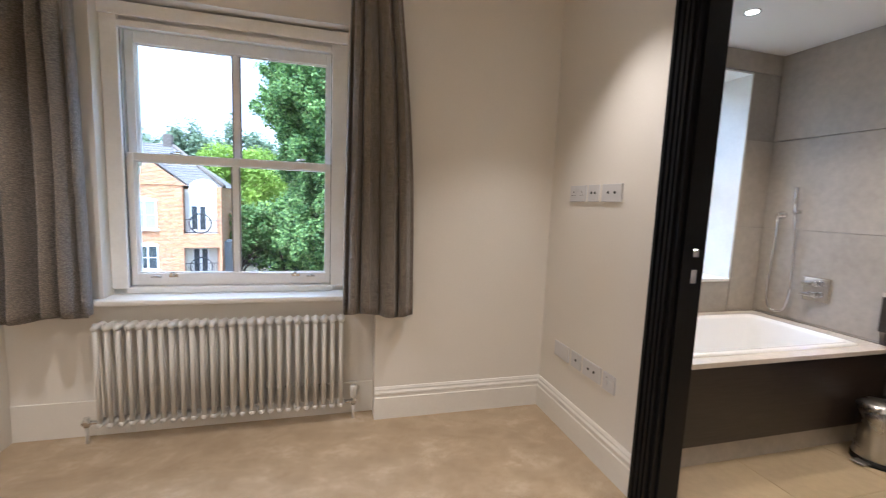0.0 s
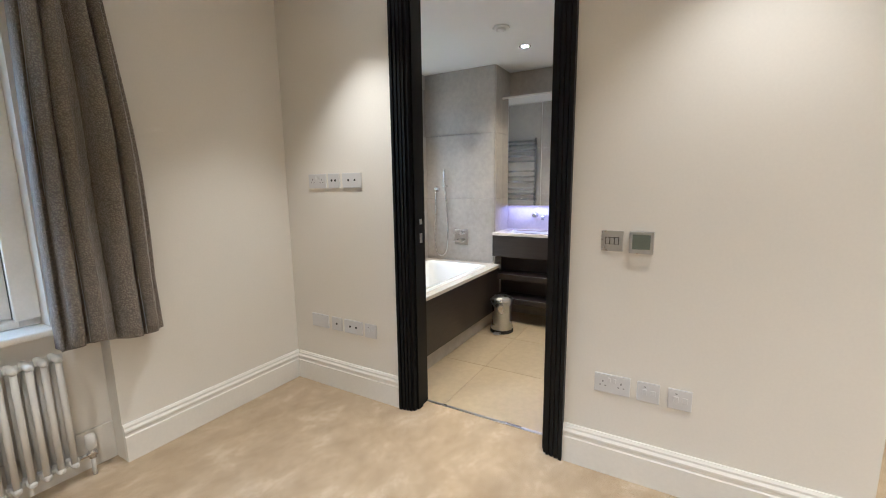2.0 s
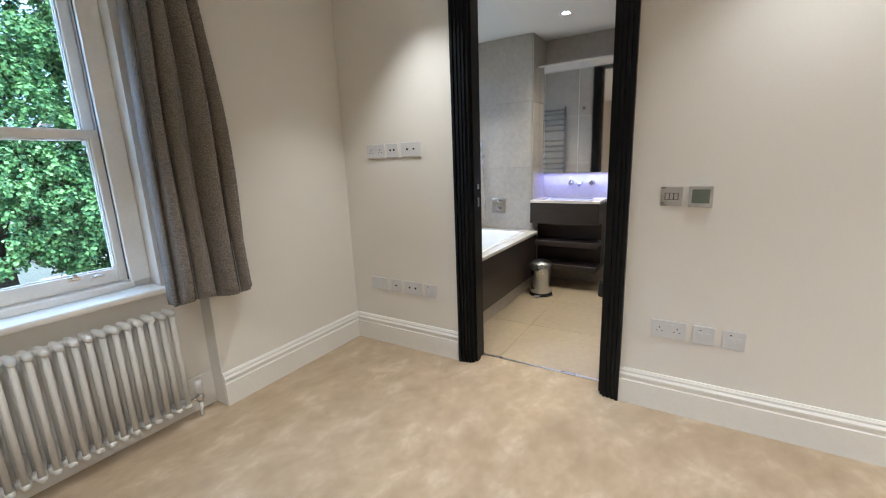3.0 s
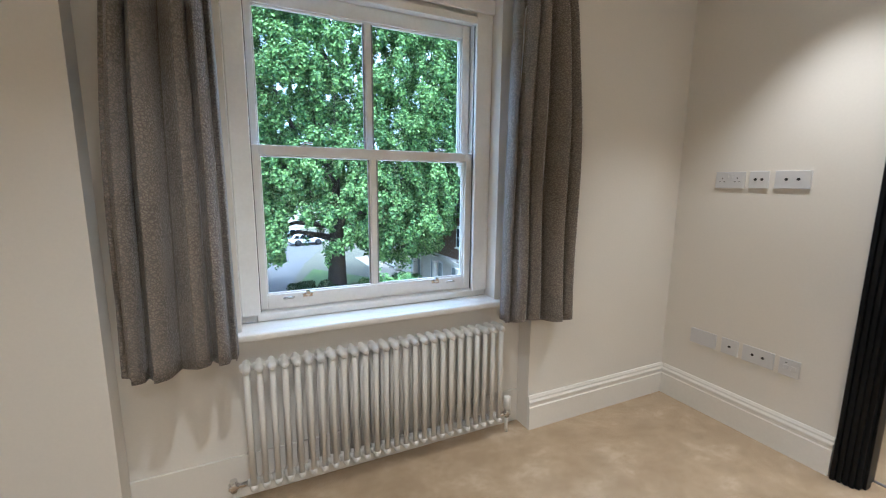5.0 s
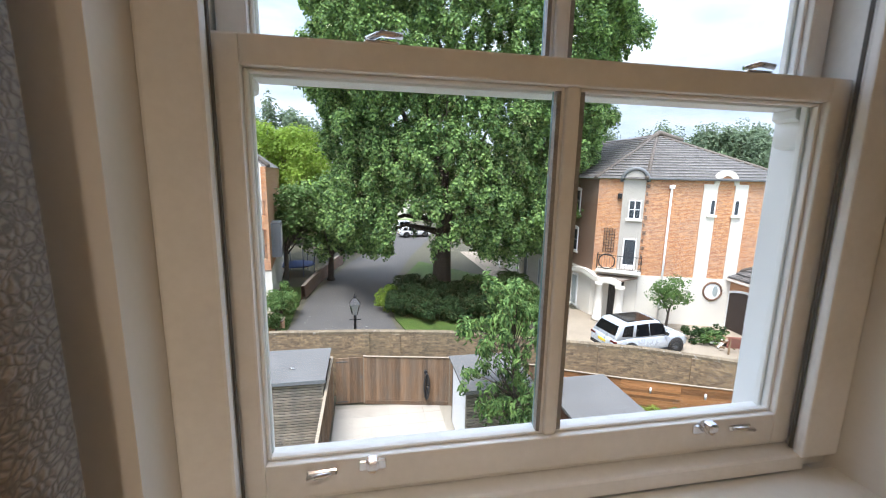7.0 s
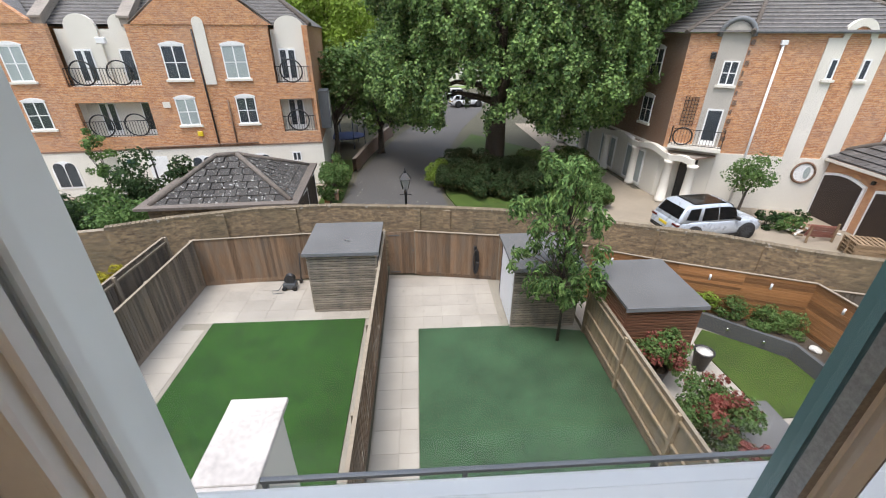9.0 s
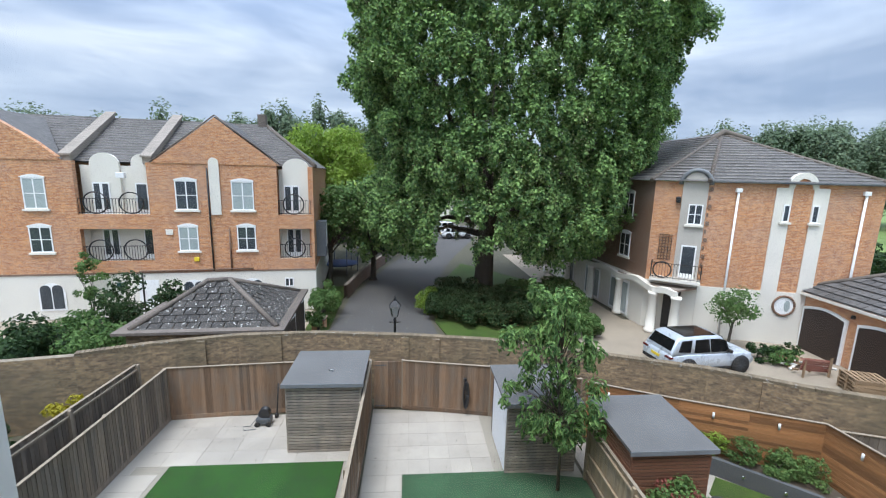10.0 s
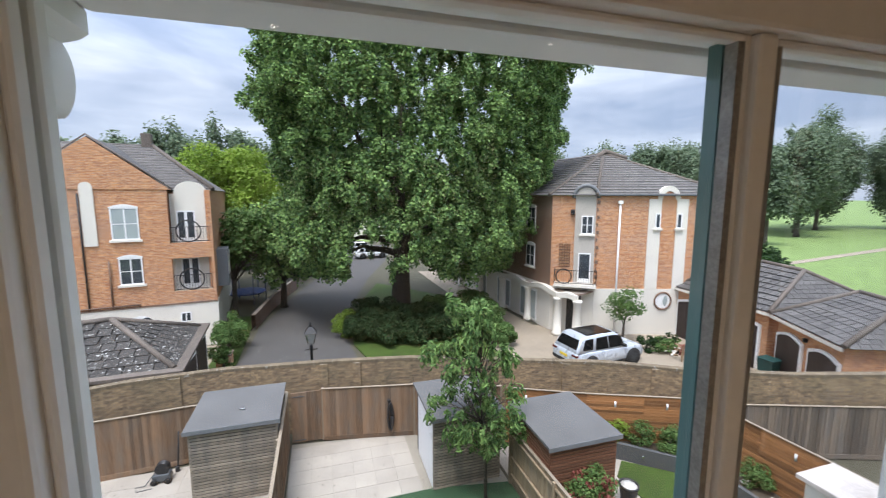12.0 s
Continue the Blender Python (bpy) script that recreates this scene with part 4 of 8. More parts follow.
# ---- ceiling fittings ----


def downlight(x, y, z):
    th = thing("downlight", (x, y, z), "recessed round ceiling downlight, lit", "ceiling light", "ceiling downlights")
    part("rim", lathe(bmesh.new(), [(0.030, 0.0), (0.040, -0.004), (0.044, -0.003), (0.045, 0.0)], (x, y, z), 24), M["steel"], th)
    part("lens", lathe(bmesh.new(), [(0.0295, 0.0), (0.0295, -0.0015), (0.001, -0.0018)], (x, y, z), 20), M["led"], th, "glowing warm lens")


# the unseen fill lamps of the bedroom get fittings too
for lx, ly in BED_LIGHTS:
    downlight(lx, ly, CEIL)
for lx, ly in BATH_LIGHTS:
    downlight(lx, ly, CB)
sd = thing("ceiling_vent", (2.43, 1.50, CB), "white round ceiling vent", "vent")
part("vent_ring", lathe(bmesh.new(), [(0.055, 0), (0.058, -0.006), (0.050, -0.014), (0.040, -0.010)], (2.43, 1.50, CB), 24), M["ceiling"], sd)
part("vent_disc", lathe(bmesh.new(), [(0.008, -0.004), (0.034, -0.016), (0.034, -0.021), (0.002, -0.023)], (2.43, 1.50, CB), 24), M["ceiling"], sd)

# ---- bathroom ----
bath_floor = solid("floor_bathroom", box(bmesh.new(), (1.640, -0.15, -0.25), (3.56, 2.61, -0.002)), M["floor_grout"], "cream tiled bathroom floor", "floor", "structure")
bath = thing("bathtub", (2.42, 2.2, 0), "white inset bathtub with stone surround and dark wood panel", "bathtub")
BXa, BXb, BYa, BYb, BR = 1.645, 3.203, 1.815, 2.600, 0.56
bm = bmesh.new()
# stone deck with the opening of the tub
for lo, hi in (((BXa, BYa - 0.012, BR - 0.028), (BXb, BYa + 0.075, BR)), ((BXa, BYb - 0.11, BR - 0.028), (BXb, BYb, BR)), ((BXa, BYa + 0.075, BR - 0.028), (BXa + 0.09, BYb - 0.11, BR)), ((BXb - 0.15, BYa + 0.075, BR - 0.028), (BXb, BYb - 0.11, BR))):
    box(bm, lo, hi, 0.003)
part("stone_deck", bm, M["quartz"], bath)
tx0, tx1, ty0, ty1 = BXa + 0.075, BXb - 0.135, BYa + 0.055, BYb - 0.09


def rounded(x0, y0, x1, y1, r, n=6):
    pts = []
    for cx, cy, a0 in ((x1 - r, y1 - r, 0), (x0 + r, y1 - r, 90), (x0 + r, y0 + r, 180), (x1 - r, y0 + r, 270)):
        for k in range(n + 1):
            a = radians(a0 + 90 * k / n)
            pts.append((cx + r * math.cos(a), cy + r * math.sin(a)))
    return pts


bm = bmesh.new()
rings = []
for inset, z, r in ((0.0, BR + 0.001, 0.05), (0.004, BR + 0.012, 0.05), (0.035, BR + 0.013, 0.06), (0.05, BR - 0.01, 0.07), (0.075, BR - 0.25, 0.09), (0.11, BR - 0.37, 0.11), (0.17, BR - 0.40, 0.12)):
    rings.append([bm.verts.new((x, y, z)) for x, y in rounded(tx0 + inset, ty0 + inset, tx1 - inset, ty1 - inset, r)])
for a, b in zip(rings, rings[1:]):
    for i in range(len(a)):
        bm.faces.new((a[i], a[(i + 1) % len(a)], b[(i + 1) % len(a)], b[i])).smooth = True
bm.faces.new(rings[-1])
part("tub", bm, M["bath"], bath)
part("side_panel", box(bmesh.new(), (BXa, BYa, 0.135), (BXb, BYa + 0.02, BR - 0.028)), M["wenge"], bath, "dark wenge bath panel")
part("plinth", box(bmesh.new(), (BXa, BYa + 0.045, 0), (BXb, BYa + 0.06, 0.135)), M["stone"], bath)
# shower hose set and mixer on the end wall
XW = 3.2035
sh = thing("hand_shower", (XW, 2.4, 0.62), "chrome hand shower on a wall bracket with long hose", "shower")
part("bracket", lathe(bmesh.new(), [(0.027, 0.0), (0.027, -0.012), (0.014, -0.02), (0.013, -0.05)], (XW, 2.475, 1.265), 18, "x"), M["chrome"], sh)
bm = tube(bmesh.new(), [(XW - 0.045, 2.372, 1.28), (XW - 0.05, 2.372, 1.36), (XW - 0.055, 2.372, 1.45)], [0.009, 0.011, 0.012], 12)
rod(bm, (XW - 0.001, 2.372, 1.29), (XW - 0.05, 2.372, 1.29), 0.012)
part("shower_wand", bm, M["chrome"], sh)
hose = [(XW - 0.045, 2.475, 1.25)]
for k in range(1, 24):
    t = k / 24
    yy = 2.475 - 0.103 * t + 0.045 * math.sin(2 * math.pi * t)
    zz = 1.25 + 0.03 * t - 0.66 * (1 - abs(2 * t - 1) ** 2.6)
    hose.append((XW - 0.03, yy, zz))
hose.append((XW - 0.045, 2.372, 1.28))
part("hose", tube(bmesh.new(), hose, 0.0065, 8), M["chrome"], sh)
mx = thing("shower_mixer", (XW, 2.21, 0.72), "square chrome two-lever bath mixer plate", "tap")
part("back_plate", box(bmesh.new(), (XW - 0.010, 2.135, 0.722), (XW, 2.285, 0.878), 0.004), M["chrome"], mx)
for z in (0.765, 0.838):
    bm = rod(bmesh.new(), (XW - 0.01, 2.21, z), (XW - 0.05, 2.21, z), 0.019, None, 18)
    box(bm, (XW - 0.055, 2.20, z - 0.009), (XW - 0.036, 2.275, z + 0.009), 0.004)
    part("lever", bm, M["chrome"], mx)
# vanity: drawer box, open shelves, counter, basin taps, mirror cabinet
van = thing("vanity_unit", (3.38, 1.55, 0.2), "dark wood wall-hung vanity with drawer and two open shelves", "cabinet")
VX0, VX1, VY0, VY1 = 3.165, 3.552, 1.235, 1.868
part("drawer", box(bmesh.new(), (VX0, VY0, 0.640), (VX0 + 0.02, VY1, 0.835), 0.002), M["wenge"], van)
part("carcass", box(bmesh.new(), (VX0 + 0.022, VY0 + 0.005, 0.640), (VX1, VY1 - 0.004, 0.835)), M["wenge"], van)
part("back_panel", box(bmesh.new(), (VX1 - 0.18, VY0 + 0.01, 0.20), (VX1, VY1 - 0.004, 0.640)), M["wenge"], van)
part("shelf", box(bmesh.new(), (VX0 + 0.005, VY0 + 0.01, 0.425), (VX1 - 0.18, VY1 - 0.004, 0.475), 0.002), M["wenge"], van)
part("shelf", box(bmesh.new(), (VX0 + 0.005, VY0 + 0.01, 0.20), (VX1 - 0.18, VY1 - 0.004, 0.25), 0.002), M["wenge"], van)
ctr = thing("countertop", (3.38, 1.4, 0.835), "pale stone vanity counter with sunken basin", "countertop")
bm = box(bmesh.new(), (VX0 - 0.005, VY0 - 0.01, 0.836), (VX0 + 0.06, VY1, 0.862), 0.003)
box(bm, (VX0 + 0.06, VY0 - 0.01, 0.836), (VX1, VY0 + 0.09, 0.862))
box(bm, (VX0 + 0.06, VY1 - 0.09, 0.836), (VX1, VY1, 0.862))
box(bm, (VX1 - 0.07, VY0 + 0.09, 0.836), (VX1, VY1 - 0.09, 0.862))
box(bm, (VX1 - 0.16, 0.72, 0.836), (VX1, VY0 - 0.01, 0.862), 0.003)
part("slab", bm, M["quartz"], ctr)
bm = bmesh.new()
rr = []
for ins, z in ((0.0, 0.858), (0.02, 0.80), (0.06, 0.745), (0.1, 0.74)):
    rr.append([bm.verts.new((x, y, z)) for x, y in rounded(VX0 + 0.058 + ins, VY0 + 0.088 + ins, VX1 - 0.068 - ins, VY1 - 0.088 - ins, 0.04)])
for a, b in zip(rr, rr[1:]):
    for i in range(len(a)):
        bm.faces.new((a[i], a[(i + 1) % len(a)], b[(i + 1) % len(a)], b[i])).smooth = True
bm.faces.new(rr[-1])
part("basin", bm, M["bath"], ctr, "white undermounted basin")
splash = solid("backsplash", box(bmesh.new(), (3.545, 0.72, 0.863), (3.556, 1.866, 1.16)), M["quartz"], "pale stone backsplash lit violet", "backsplash", "structure")
taps = thing("basin_tap", (3.545, 1.48, 1.0), "chrome three-piece wall-mounted basin tap", "tap")
part("spout", tube(bmesh.new(), [(3.545, 1.475, 1.0), (3.46, 1.475, 1.0), (3.43, 1.475, 0.995), (3.42, 1.475, 0.97)], 0.013, 14), M["chrome"], taps)
for y in (1.575, 1.375):
    bm = lathe(bmesh.new(), [(0.024, 0), (0.024, -0.01), (0.015, -0.014), (0.015, -0.04), (0.02, -0.045), (0.02, -0.07)], (3.545, y, 1.005), 16, "x")
    rod(bm, (3.49, y, 1.005), (3.49, y, 1.06), 0.005)
    part("tap_handle", bm, M["chrome"], taps)
cab = thing("mirror_cabinet", (3.45, 1.4, 1.11), "mirror-fronted wall cabinet with pale top shelf", "mirror")
part("cabinet_body", box(bmesh.new(), (3.372, 0.72, 1.112), (3.555, 1.866, 2.075)), M["bath"], cab)
for ya, yb in ((0.72, 1.10), (1.103, 1.483), (1.486, 1.80), (1.803, 1.866)):
    part("mirror_door", box(bmesh.new(), (3.366, ya, 1.108), (3.3715, yb, 2.075)), M["mirror"], cab, "mirrored door")
part("top_shelf", box(bmesh.new(), (3.355, 0.70, 2.078), (3.555, 1.868, 2.093), 0.002), M["trim"], cab)
bin_ = thing("pedal_bin", (2.97, 1.70, 0), "brushed steel pedal bin with domed lid", "bin")
BC = (2.975, 1.69)
part("bin_body", lathe(bmesh.new(), [(0.095, 0.03), (0.098, 0.035), (0.088, 0.10), (0.083, 0.17), (0.088, 0.24), (0.098, 0.285)], (*BC, 0), 28), M["steel"], bin_)
part("bin_lid", lathe(bmesh.new(), [(0.104, 0.287), (0.105, 0.297), (0.085, 0.318), (0.045, 0.33), (0.002, 0.333)], (*BC, 0), 28), M["steel"], bin_)
part("bin_base", lathe(bmesh.new(), [(0.096, 0.0), (0.102, 0.004), (0.102, 0.03)], (*BC, 0), 28), M["tyre"], bin_, "black plastic base ring")
part("pedal", box(bmesh.new(), (BC[0] - 0.145, BC[1] - 0.03, 0.008), (BC[0] - 0.09, BC[1] + 0.03, 0.02), 0.005), M["steel"], bin_)
wc = thing("toilet", (3.25, 0.93, 0), "white wall-hung toilet with closed lid", "toilet")
bm = bmesh.new()
rr = []
for z, sx, sy in ((0.10, 0.20, 0.13), (0.16, 0.24, 0.155), (0.30, 0.29, 0.18), (0.40, 0.30, 0.185)):
    rr.append([bm.verts.new((x, y, z)) for x, y in rounded(3.55 - 2 * sx, 0.93 - sy, 3.55, 0.93 + sy, 0.10)])
for a, b in zip(rr, rr[1:]):
    for i in range(len(a)):
        bm.faces.new((a[i], a[(i + 1) % len(a)], b[(i + 1) % len(a)], b[i])).smooth = True
bm.faces.new(rr[0][::-1])
bm.faces.new(rr[-1])
part("bowl", bm, M["bath"], wc)
bm = bmesh.new()
a = [bm.verts.new((x, y, 0.403)) for x, y in rounded(2.945, 0.742, 3.52, 1.118, 0.10)]
b = [bm.verts.new((x, y, 0.440)) for x, y in rounded(2.950, 0.747, 3.52, 1.113, 0.10)]
for i in range(len(a)):
    bm.faces.new((a[i], a[(i + 1) % len(a)], b[(i + 1) % len(a)], b[i]))
bm.faces.new(b)
bm.faces.new(a[::-1])
part("seat_lid", bm, M["bath"], wc)
brush = thing("toilet_brush", (3.10, 1.17, 0), "black toilet brush in a holder", "toilet brush")
part("holder", lathe(bmesh.new(), [(0.045, 0), (0.048, 0.01), (0.04, 0.13), (0.038, 0.135)], (3.16, 1.165, 0), 18), M["tyre"], brush)
part("handle", rod(bmesh.new(), (3.16, 1.165, 0.13), (3.16, 1.165, 0.40), 0.009), M["tyre"], brush)
rail = thing("towel_rail", (1.70, 2.3, 1.05), "chrome ladder towel rail on the bathroom wall", "towel rail")
for y in (2.065, 2.545):
    bm = rod(bmesh.new(), (1.70, y, 1.02), (1.70, y, 1.90), 0.014, None, 12)
    for z in (1.1, 1.82):
        rod(bm, (1.632, y, z), (1.70, y, z), 0.009)
    part("post", bm, M["rail_chrome"], rail)
for z in (1.10, 1.17, 1.24, 1.33, 1.40, 1.47, 1.60, 1.67, 1.74, 1.81, 1.86):
    part("rung", rod(bmesh.new(), (1.705, 2.06, z), (1.705, 2.55, z), 0.010, None, 10), M["rail_chrome"], rail)
hook = thing("robe_hook", (1.65, 1.84, 1.85), "small chrome robe hook", "hook")
bm = rod(bmesh.new(), (1.642, 1.84, 1.86), (1.69, 1.84, 1.86), 0.009)
rod(bm, (1.642, 1.84, 1.86), (1.650, 1.84, 1.86), 0.02)
part("peg", bm, M["chrome"], hook)
# hall: dark cupboard seen past the wall's end
cup = thing("hall_cupboard", (3.3, -0.95, 0), "dark wood cupboard in the hall", "cupboard")
part("plinth", box(bmesh.new(), (3.06, -1.68, 0), (3.6, -0.82, 0.08)), M["wenge"], cup)
for ya, yb in ((-1.68, -1.255), (-1.245, -0.82)):
    part("cupboard_door", box(bmesh.new(), (3.04, ya, 0.085), (3.06, yb, 2.1), 0.003), M["wenge"], cup)
part("cupboard_body", box(bmesh.new(), (3.062, -1.68, 0.085), (3.6, -0.82, 2.1)), M["wenge"], cup)

# tiles of the bathroom, single pieces
pieces("floor_tile", bath_floor, M["floor_tile"], (0.597, 0.597, 0.012), [Matrix.Translation((1.64 + 0.3 + 0.6 * i, 0.05 + 0.6 * j - 0.03, -0.006)) for i in range(3) for j in range(4)] , 0.002)
pieces("floor_tile", bath_floor, M["floor_tile"], (0.117, 0.597, 0.012), [Matrix.Translation((3.5, 0.05 + 0.6 * j - 0.03, -0.006)) for j in range(4)], 0.002)
we = bpy.data.objects["wall_bathroom_east"]
pieces("wall_tile", we, M["stone"], (0.010, 0.735, 0.597), [Matrix.Translation((3.209, 2.24, 0.27 + 0.6 * k)) for k in range(3)], 0.001)
pieces("wall_tile", we, M["stone"], (0.010, 0.735, 0.577), [Matrix.Translation((3.209, 2.24, 2.061))], 0.001)
pieces("wall_tile", we, M["stone"], (0.345, 0.010, 0.597), [Matrix.Translation((3.388, 1.8655, 0.27 + 0.6 * k)) for k in range(3)], 0.001)
pieces("wall_tile", we, M["stone"], (0.345, 0.010, 0.577), [Matrix.Translation((3.388, 1.8655, 2.061))], 0.001)
pieces("wall_tile", we, M["stone"], (0.008, 1.06, 0.597), [Matrix.Translation((3.5585, y, 0.27 + 0.6 * k)) for k in range(3) for y in (0.26, 1.33)], 0.001)
pieces("wall_tile", we, M["stone"], (0.008, 1.06, 0.577), [Matrix.Translation((3.5585, y, 2.061)) for y in (0.26, 1.33)], 0.001)
pieces("wall_tile", wall_bath_north, M["stone"], (0.345, 0.010, 0.597), [Matrix.Translation((1.64 + 0.17, 2.607, 0.27 + 0.6 * k)) for k in range(3)], 0.001)
pieces("wall_tile", wall_bath_north, M["stone"], (0.240, 0.010, 0.597), [Matrix.Translation((3.083, 2.607, 0.27 + 0.6 * k)) for k in range(3)], 0.001)
pieces("wall_tile", wall_bath_north, M["stone"], (0.97, 0.010, 0.22), [Matrix.Translation((2.47, 2.607, 0.67))], 0.001)
pieces("wall_tile", wall_bath_north, M["stone"], (1.56, 0.010, 0.130), [Matrix.Translation((2.42, 2.607, 2.284))], 0.001)
pieces("wall_tile", wall_east, M["stone"], (0.010, 0.87, 0.597), [Matrix.Translation((1.6355, 2.17, 0.27 + 0.6 * k)) for k in range(3)], 0.001)
pieces("wall_tile", wall_east, M["stone"], (0.010, 0.87, 0.577), [Matrix.Translation((1.6355, 2.17, 2.061))], 0.001)
pieces("wall_tile", wall_east, M["stone"], (0.010, 1.0, 0.597), [Matrix.Translation((1.6355, 0.27, 0.27 + 0.6 * k)) for k in range(3)], 0.001)

# ---- outside: ground ----
solid("ground", box(bmesh.new(), (-900, -60, G - 0.3), (900, 1500, G - 0.06)), M["park"], "grass reaching to the horizon", "ground", "structure")


def sheet(name, pts, z0, z1, mat, label, category):
    return solid(name, prism(bmesh.new(), pts, z0, z1, "z"), mat, label, category, "structure")


sheet("estate_ground", [(-60, 2.9), (30, 2.9), (27, 30), (26, 76), (-60, 76)], G - 0.06, G - 0.036, M["estate"], "trodden earth and thin grass round the houses", "ground")
sheet("road", [(-5.3, 17.2), (2.2, 16.9), (0.95, 22.5), (0.55, 26), (0.55, 29.5), (3.7, 42.8), (7.2, 54), (10, 70), (2, 70), (0.9, 51), (-2.4, 39.7), (-4.5, 29), (-4.6, 25)], G - 0.03, G - 0.02, M["asphalt"], "grey paved residential road", "road")
sheet("pavement_drive", [(8.0, 22.8), (8.4, 15.5), (11, 13.6), (15, 11.6), (24, 9), (24, 16), (19, 21), (12, 25), (11, 45), (9.3, 45), (9.6, 27)], G - 0.03, G - 0.015, M["drive"], "pale paved forecourt", "pavement")
sheet("verge", [(2.6, 17.2), (7.9, 15.9), (7.9, 22.8), (9.4, 27), (8.6, 34), (4.2, 40), (0.8, 30), (0.9, 24.5)], G - 0.03, G + 0.05, M["lawn"], "green lawn round the big tree", "lawn")
sheet("verge_left", [(-4.8, 17.2), (-4.8, 25), (-5.0, 32), (-6.0, 32), (-6.0, 17.2)], G - 0.03, G + 0.03, M["lawn"], "narrow grass verge", "lawn")
sheet("pavement_left", [(-30, 15.5), (-5.9, 17.3), (-6.0, 26.9), (-30, 23.8)], G - 0.03, G - 0.016, M["drive"], "pale paving before the house", "pavement")
sheet("patio_left", [(-8.3, 3.05), (-1.9, 3.05), (-1.9, 15.95), (-8.3, 15.5)], G - 0.03, G - 0.012, M["joint"], "cream paved patio", "patio")
sheet("patio_middle", [(-1.8, 3.05), (4.25, 3.05), (4.25, 15.3), (-1.8, 15.95)], G - 0.03, G - 0.012, M["joint"], "cream paved patio", "patio")
sheet("patio_right", [(4.35, 3.05), (10.6, 3.05), (10.6, 11.5), (4.35, 14.2)], G - 0.03, G - 0.012, M["slab"], "cream paved patio", "patio")
sheet("lawn_left", [(-7.1, 5.0), (-2.42, 5.0), (-2.40, 13.28), (-7.1, 13.28)], G - 0.012, G + 0.022, M["turf"], "bright green artificial lawn", "lawn")
sheet("lawn_middle", [(-0.74, 5.0), (4.24, 5.0), (4.24, 12.3), (2.1, 12.66), (-0.72, 12.66)], G - 0.012, G + 0.022, M["turf_blue"], "blue-green artificial lawn", "lawn")
sheet("lawn_right", [(7.35, 11.6), (7.95, 12.15), (9.55, 10.85), (9.72, 8.9), (7.5, 8.88)], G - 0.012, G + 0.02, M["lawn"], "small green lawn", "lawn")

# ---- foliage ----


def leaf_cloud(name, mat, parent, clumps, per, size, seed, droop=0.3, tuft=False, label="", slim=0.42):
    """Many small folded leaves round clump centres. clumps: (centre, radius)."""
    rng = np.random.default_rng(seed)
    vs, fs = [], []
    base = 0
    for c, r in clumps:
        n = max(6, int(per * r * r))
        d = rng.normal(size=(n, 3))
        d /= np.linalg.norm(d, axis=1)[:, None]
        rad = r * (rng.uniform(0.05, 1.15, n) ** 0.8 if tuft else rng.uniform(0.55, 1.08, n) ** 0.7)
        p = np.array(c) + d * rad[:, None] * (rng.uniform(0.55, 1.15, 3) * np.array([1, 1, 1.5]) if tuft else np.array([1, 1, 0.8]))
        nrm = d + rng.normal(scale=0.55, size=(n, 3)) + np.array([0, -0.25 if tuft else 0, 0.7 if tuft else 0.35])
        nrm /= np.linalg.norm(nrm, axis=1)[:, None]
        t = rng.normal(size=(n, 3)) + np.array([0, 0, -droop * 2])
        t -= nrm * (t * nrm).sum(1)[:, None]
        t /= np.linalg.norm(t, axis=1)[:, None]
        s = np.cross(nrm, t)
        L = size * rng.uniform(0.65, 1.35, n)[:, None]
        W = L * slim
        a, b = p - t * L * 0.5, p + t * L * 0.5
        l, q = p + s * W + nrm * L * 0.16, p - s * W + nrm * L * 0.16
        blk = np.stack([a, l, b, q], 1).reshape(-1, 3)
        vs.append(blk)
        i = base + np.arange(n)[:, None] * 4
        fs.append(np.concatenate([i + np.array([[0, 1, 2]]), i + np.array([[0, 2, 3]])], 0))
        base += n * 4
    me = bpy.data.meshes.new(name)
    me.from_pydata(np.concatenate(vs).tolist(), [], np.concatenate(fs).tolist())
    me.materials.append(mat)
    ob = new(name, me)
    if parent:
        ob.parent = parent
        ob.matrix_parent_inverse = parent.matrix_basis.inverted()
    if label:
        ob["label"] = label
    return ob


def blob_clumps(centre, radii, n, r0, r1, seed, lump=0.25, shell=0.75, floor_z=None):
    rng = random.Random(seed)
    out = []
    cx, cy, cz = centre
    for i in range(n):
        d = Vector((rng.gauss(0, 1), rng.gauss(0, 1), rng.gauss(0, 1))).normalized()
        k = shell + (1 - shell) * rng.random() if rng.random() < 0.8 else rng.random() * shell
        k *= 1 + lump * noise.noise(d * 2.3 + Vector((seed, 0, 0)))
        p = (cx + d.x * radii[0] * k, cy + d.y * radii[1] * k, cz + d.z * radii[2] * k)
        if floor_z is not None and p[2] < floor_z:
            continue
        out.append((p, rng.uniform(r0, r1)))
    return out


def limbs(bm, base, trunk_top, r, targets, seed):
    rng = random.Random(seed)
    b, t = Vector(base), Vector(trunk_top)
    pts = [b, b + (t - b) * 0.08, b + (t - b) * 0.5, t]
    tube(bm, pts, [r * 1.5, r * 1.1, r * 0.9, r * 0.7], 14)
    for q in targets:
        q = Vector(q)
        s = b + (t - b) * rng.uniform(0.6, 0.98)
        m = (s + q) / 2 + Vector((rng.uniform(-0.1, 0.1), rng.uniform(-0.1, 0.1), 0.12)) * (q - s).length
        tube(bm, [s, (s + m) / 2 + Vector((0, 0, 0.02)), m, q], [r * 0.42, r * 0.32, r * 0.22, r * 0.06], 7)
    return bm


